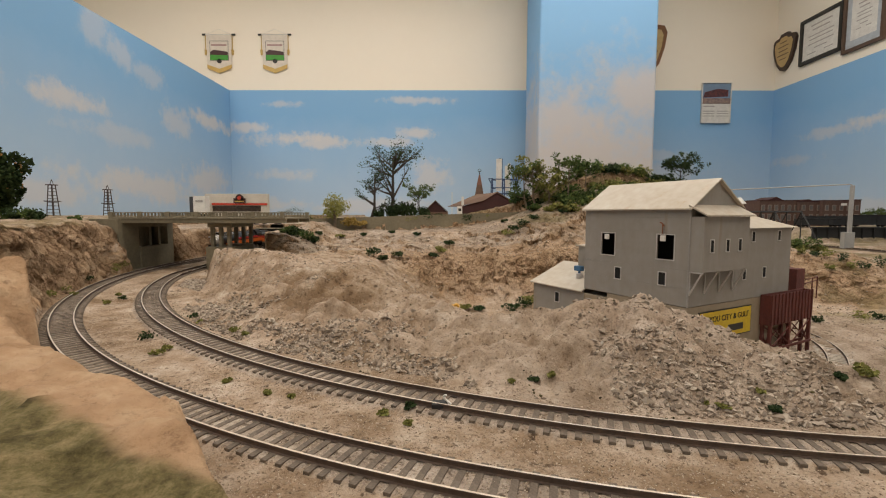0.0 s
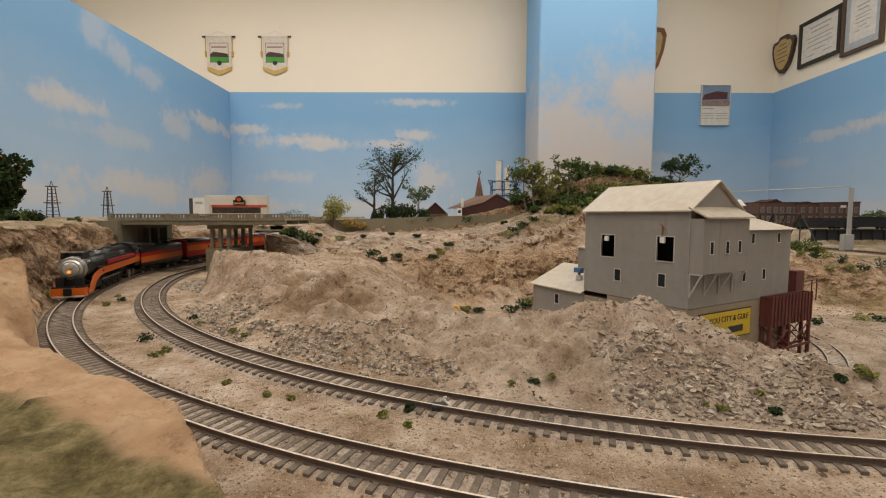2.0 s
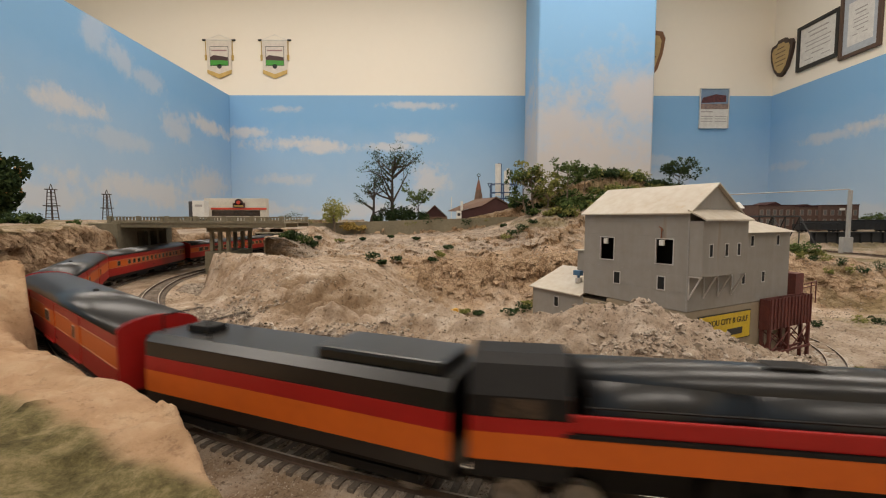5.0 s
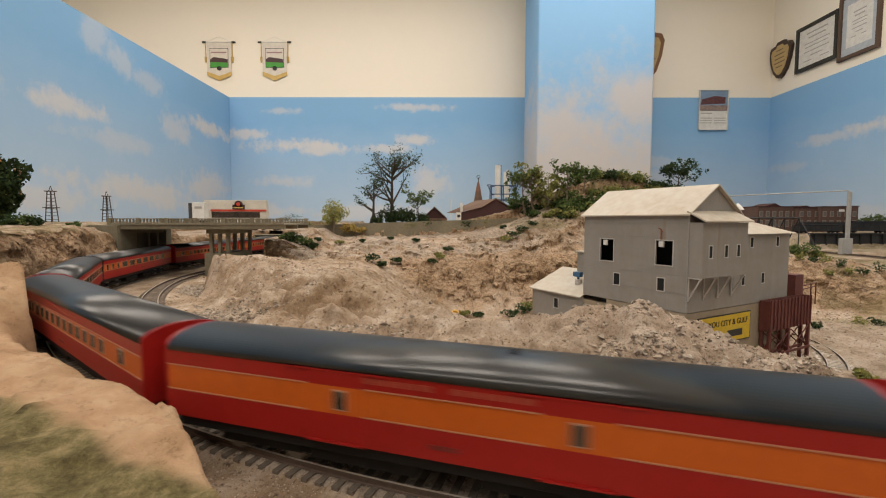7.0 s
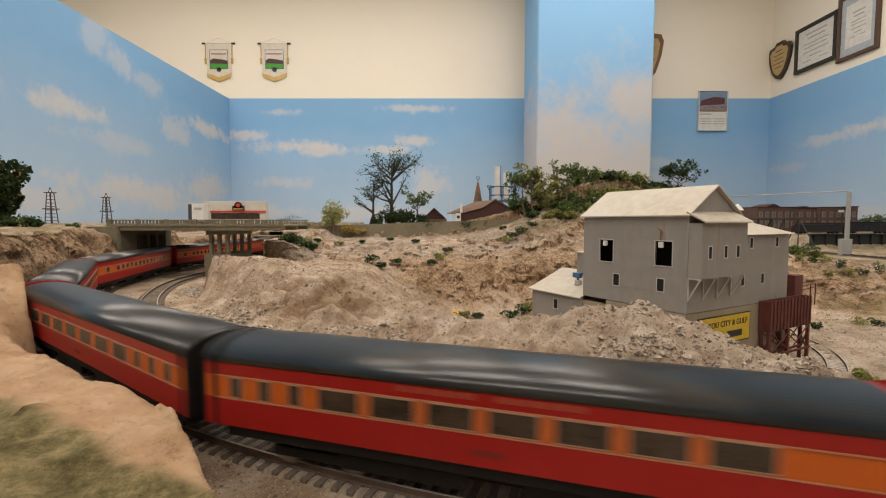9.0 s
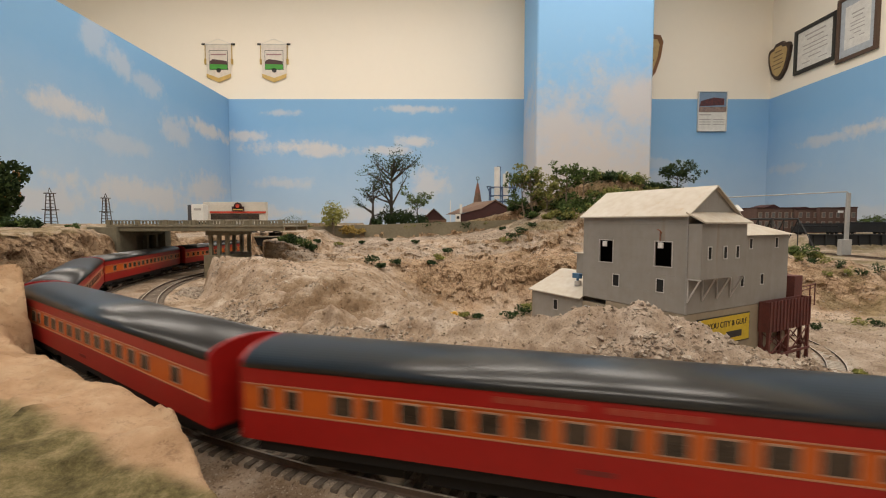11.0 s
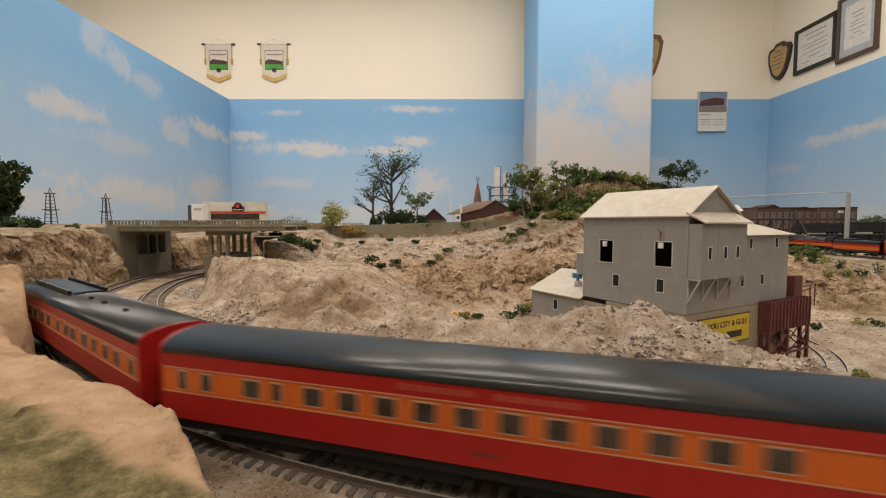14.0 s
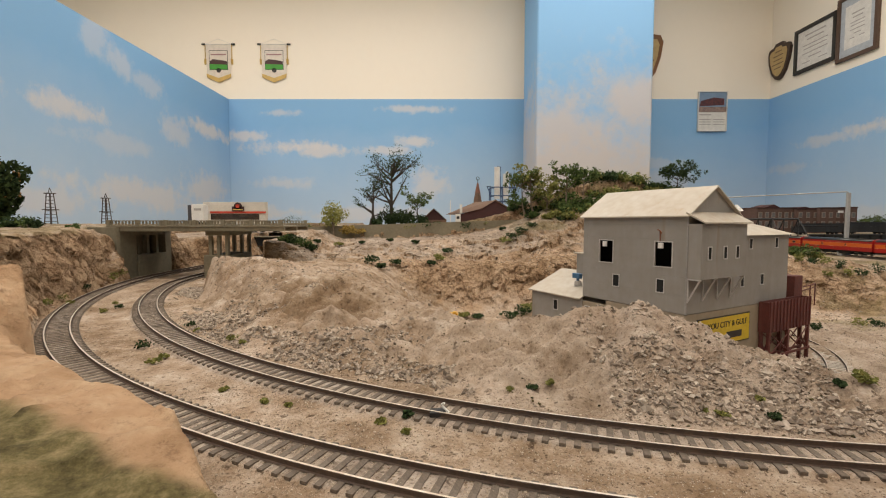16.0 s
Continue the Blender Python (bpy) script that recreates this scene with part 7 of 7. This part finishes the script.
def girder_viaduct():
    """Black plate girder that carries the yard behind the return line."""
    top = thing("plate_girder_bridge", "black ribbed plate girder carrying the freight yard", "bridge", pose(1.30, 1.60, 0))
    part("web", boxes(((0, 0, -0.012), (0.98, 0.006, 0.046))), M_IRON, top)
    part("flange", boxes(((0, -0.008, 0.046), (0.98, 0.014, 0.050))), M_IRON, top)
    part("flange", boxes(((0, -0.008, -0.016), (0.98, 0.014, -0.012))), M_IRON, top)
    for i in range(25):
        part("stiffener", boxes(((0.01 + 0.04 * i, -0.006, -0.012), (0.013 + 0.04 * i, 0, 0.046))), M_IRON, top)
    for x in (0.03, 0.33, 0.63, 0.93):
        part("pier", boxes(((x - 0.015, -0.006, -0.10), (x + 0.015, 0.03, -0.016)), bevel=0.002), M_CONC, top)


girder_viaduct()


def signal_pole():
    d = 1.30
    top = thing("wire_pole", "grey metal pole with a long arm over the return line", "pole", pose(0, 0, 0))
    x, zt = sight_x(1497, d) + 0.03, sight_z(342, d)
    x = sight_x(1498, d)
    part("mast", boxes(((x - 0.0045, d - 0.004, -0.006), (x + 0.0045, d + 0.004, zt)), bevel=0.0015), M_GALV, top)
    part("foot", boxes(((x - 0.018, d - 0.008, -0.006), (x + 0.010, d + 0.008, sight_z(424, d))), bevel=0.001), M_GALV, top)
    part("arm", rods(((x, d, zt), (x - 0.006, d, zt + 0.003)), ((x - 0.006, d, zt + 0.003), (sight_x(1262, d + 0.15), d + 0.15, sight_z(351, d + 0.15))), r=0.0017, n=6), M_GALV, top)


signal_pole()


def gondola(x, y, turn, label, load):
    top = thing("freight_car", label, "freight car", pose(x, y, 0.046 + (0.012 if y > 1.75 else 0), 0, 0, turn), group="black freight cars in the yard")
    part("body", boxes(((-0.085, -0.016, 0.009), (0.085, -0.0148, 0.030)), ((-0.085, 0.0148, 0.009), (0.085, 0.016, 0.030)), ((-0.085, -0.0148, 0.009), (-0.0838, 0.0148, 0.030)),
                       ((0.0838, -0.0148, 0.009), (0.085, 0.0148, 0.030)), ((-0.0838, -0.0148, 0.009), (0.0838, 0.0148, 0.011))), M_IRON, top)
    for i in range(9):
        for s in (-1, 1):
            part("rib", boxes(((-0.08 + 0.02 * i, s * 0.0166 - 0.0005, 0.009), (-0.0785 + 0.02 * i, s * 0.0166 + 0.0005, 0.030))), M_IRON, top)
    if load:
        bm = bmesh.new()
        for i in range(3):
            rod(bm, (-0.07, -0.009 + 0.009 * i, 0.030), (0.07, -0.009 + 0.009 * i, 0.030), 0.005, n=10)
        part("load", bm, M_DULL, top)
    for dx in (-0.06, 0.06):
        bm = bmesh.new()
        for e in (-0.009, 0.009):
            for s in (-1, 1):
                rod(bm, (dx + e, s * 0.0076, 0.005), (dx + e, s * 0.010, 0.005), 0.005, n=12)
        box(bm, (dx - 0.014, -0.012, 0.004), (dx + 0.014, 0.012, 0.0085))
        part("truck", bm, M_DULL, top)


for i in range(5):
    gondola(1.42 + 0.18 * i, 1.72, 0, "black open freight car parked on the yard track", i % 2 == 0)
    gondola(1.50 + 0.18 * i, 1.80, 0, "black freight car with a dark load", i % 2 == 1)


def cupola():
    d = 0.66
    top = thing("roof_vent", "small white conical roof vent behind the mill", "roof vent", pose(sight_x(1302, d), d, 0))
    bm = bmesh.new()
    rod(bm, (0, 0, 0.06), (0, 0, sight_z(373, d)), 0.0055, n=14)
    part("drum", bm, M_ROOF, top)
    bm = bmesh.new()
    rod(bm, (0, 0, sight_z(374, d)), (0, 0, sight_z(363, d)), 0.0090, 0.0015, 16)
    part("cone", bm, M_WHITE, top)


cupola()


def yellow_rig():
    x, y = sight_x(798, 0.715), 0.715
    z = ground_z(x, y)
    top = thing("yellow_rig", "small yellow quarry machine on legs in the pit", "machine", pose(x, y, z, 0, 0, -8) @ Matrix.Scale(0.8, 4))
    mt = material_once("machine_yellow", (0.62, 0.33, 0.02))
    part("bed", boxes(((-0.014, -0.006, 0.012), (0.014, 0.006, 0.0155)), ((0.004, -0.006, 0.0155), (0.012, 0.006, 0.018)), bevel=0.0008), mt, top)
    for px in (-0.012, 0.012):
        for s in (-1, 1):
            part("leg", boxes(((px - 0.001, s * 0.005 - 0.001, -0.002), (px + 0.001, s * 0.005 + 0.001, 0.012))), mt, top)


yellow_rig()


def wire_scrap():
    x, y, z = on_ground(782, 748)
    top = thing("wire_scrap", "curl of white wire beside a dark switch motor hole", "wire", pose(x, y, z))
    bm = bmesh.new()
    pts = [Vector((0.0025 * math.sin(i * 0.7) + 0.0012 * i * 0.3, 0.001 * math.cos(i), 0.0008 * i)) for i in range(9)]
    for a0, b0 in zip(pts, pts[1:]):
        rod(bm, a0, b0, 0.0006, n=6)
    part("wire", bm, M_WHITE, top)
    part("motor_box", boxes(((-0.006, -0.003, -0.002), (0.002, 0.003, 0.0028)), bevel=0.0008), M_IRON, top)


wire_scrap()


# ---- loose stones ----
def stones(name, label, pts, sizes, mat, seed):
    """Many small rough stones as one object."""
    g = np.random.RandomState(seed)
    base = np.array([[1, 0, 0], [-1, 0, 0], [0, 1, 0], [0, -1, 0], [0, 0, 1], [0, 0, -1]], float)
    faces = np.array([[0, 2, 4], [2, 1, 4], [1, 3, 4], [3, 0, 4], [2, 0, 5], [1, 2, 5], [3, 1, 5], [0, 3, 5]])
    n = len(pts)
    a, b, c = g.uniform(0, 6.28, (3, n))
    rz = np.zeros((n, 3, 3))
    rz[:, 0, 0], rz[:, 0, 1], rz[:, 1, 0], rz[:, 1, 1], rz[:, 2, 2] = np.cos(a), -np.sin(a), np.sin(a), np.cos(a), 1
    rx = np.zeros((n, 3, 3))
    rx[:, 0, 0], rx[:, 1, 1], rx[:, 1, 2], rx[:, 2, 1], rx[:, 2, 2] = 1, np.cos(b), -np.sin(b), np.sin(b), np.cos(b)
    v = base[None] * g.uniform(0.45, 1.2, (n, 6, 1)) * sizes[:, None, None] * np.array([1.2, 0.9, 0.7])
    v = np.einsum("nij,nkj->nki", rz @ rx, v) + pts[:, None, :]
    f = faces[None] + (np.arange(n) * 6)[:, None, None]
    me = bpy.data.meshes.new(name)
    me.from_pydata(v.reshape(-1, 3).tolist(), [], f.reshape(-1, 3).tolist())
    me.materials.append(mat)
    return tagged(new(name, me), label, "stones", kind="stuff")


def stone_material(name, *cols):
    m = leaf_material(name, cols[0], cols[-1])
    r = [n for n in m.node_tree.nodes if n.type == "VALTORGB"][0].color_ramp
    for i, c in enumerate(cols[1:-1]):
        r.elements.new((i + 1) / (len(cols) - 1)).color = (*c, 1)
    return m


M_STONE = stone_material("mixed_grey_talus", (0.15, 0.12, 0.095), (0.27, 0.22, 0.175), (0.36, 0.30, 0.24), (0.46, 0.40, 0.33))
M_GRIT = stone_material("mixed_tan_ballast", (0.16, 0.115, 0.08), (0.31, 0.24, 0.175), (0.41, 0.33, 0.25), (0.52, 0.44, 0.35))


def scatter():
    g = np.random.RandomState(9)
    # talus on the spoil bank and at its foot
    n = 24000
    th, rr = np.radians(g.uniform(198, 276, n)), RB - 0.024 - np.abs(g.normal(0, 0.045, n))
    x, y = BX + rr * np.cos(th), BY + rr * np.sin(th)
    patch = fbm(x, y, 16, 3, 50) + 0.5 * fbm(x, y, 60, 2, 51)
    foot = np.exp(-((RB - 0.045 - rr) / 0.022) ** 2)
    keep = (patch + 0.55 * foot + 0.25 * step(232, 262, np.degrees(th)) > 0.30)
    x, y = x[keep], y[keep]
    s = g.uniform(0.0004, 0.0013, len(x)) + 0.0020 * g.uniform(0, 1, len(x)) ** 6
    z = height(x[None], y[None])[0] + s * 0.25
    stones("talus", "grey and tan broken stone on the spoil bank", np.stack([x, y, z], -1), s, M_STONE, 1)
    # sparse pebbles over the far bank and pit
    n = 9000
    x, y = g.uniform(-0.35, 0.8, n), g.uniform(0.5, 1.21, n)
    keep = fbm(x, y, 12, 3, 60) > 0.0
    x, y = x[keep], y[keep]
    s = g.uniform(0.0008, 0.0022, len(x))
    stones("quarry_stones", "scattered brown stones in the quarry", np.stack([x, y, height(x[None], y[None])[0] + s * 0.2], -1), s, M_STONE, 2)
    # grit between and beside the rails
    n = 60000
    th, rr = np.radians(g.uniform(186, 285, n)), g.uniform(RB - 0.03, RA + 0.035, n)
    x, y = BX + rr * np.cos(th), BY + rr * np.sin(th)
    keep = (y < 0.75) & (fbm(x, y, 30, 3, 70) + g.uniform(-0.5, 0.5, n) > 0.05)
    x, y = x[keep], y[keep]
    s = g.uniform(0.00025, 0.0006, len(x))
    z = height(x[None], y[None])[0]
    low = z < 0.0
    stones("ballast", "fine tan and grey ballast round the ties", np.stack([x, y, z + s * 0.2], -1)[low], s[low], M_GRIT, 3)
    # fine grit and dark flecks over all the hills near the camera
    n = 34000
    x, y = g.uniform(-0.42, 0.42, n), g.uniform(0.16, 0.68, n)
    keep = np.hypot(x - BX, y - BY) < RB - 0.02
    x, y = x[keep], y[keep]
    s = g.uniform(0.00025, 0.00065, len(x))
    stones("bank_grit", "fine tan grit on the spoil bank", np.stack([x, y, height(x[None], y[None])[0] + s * 0.2], -1), s, M_GRIT, 5)
    n = 9000
    x, y = g.uniform(-0.42, 0.9, n), g.uniform(0.2, 1.2, n)
    keep = (np.hypot(x - BX, y - BY) < RB - 0.02) & (fbm(x, y, 18, 3, 90) > -0.05)
    x, y = x[keep], y[keep]
    s = g.uniform(0.0004, 0.0013, len(x))
    stones("turf_crumbs", "dark olive turf crumbs on the rocky ground", np.stack([x, y, height(x[None], y[None])[0] + s * 0.2], -1), s, stone_material("dark_turf_crumb", (0.03, 0.028, 0.015), (0.07, 0.06, 0.03), (0.12, 0.10, 0.05)), 6)
    # gravel in front of the camera
    n = 9000
    x, y = g.uniform(-0.10, 0.30, n), g.uniform(0.08, 0.22, n)
    s = g.uniform(0.00025, 0.0006, n)
    z = height(x[None], y[None])[0]
    low = z < 0.0
    stones("ballast", "fine tan and grey ballast round the ties", np.stack([x, y, z + s * 0.2], -1)[low], s[low], M_GRIT, 4)


scatter()


def train_pose(front, length, t):
    """front: metres that the thing's front end trails the mark at t = 0."""
    s = MARK + run(t) - front
    half = max(length / 2 - 0.045, 0.03)
    mid = s - length / 2
    a, b = MAIN.at(mid + half), MAIN.at(mid - half)
    c, d = (a + b) / 2, a - b
    return pose(c[0], c[1], 0, 0, 0, math.degrees(math.atan2(d[1], d[0])))


def motions():
    for ob, front, length in TRAIN:
        walk(ob, [(k / 10, train_pose(front, length, k / 10)) for k in range(0, 161)])
    for w, x, rad in loco_wheels:
        rows = []
        for k in range(0, 481):
            turn = run(k / 30) / rad
            rows.append((k / 30, Matrix.Translation((x, 0, rad)) @ Matrix.Rotation(turn, 4, "Y")))
        walk(w, rows)
    for r, s in loco_rods:
        rows = []
        for k in range(0, 481):
            a = run(k / 30) / 0.0115 + (0 if s > 0 else math.pi / 2)
            rows.append((k / 30, pose(0.005 * math.sin(a), 0, 0.0115 + 0.005 * math.cos(a))))
        walk(r, rows)


motions()
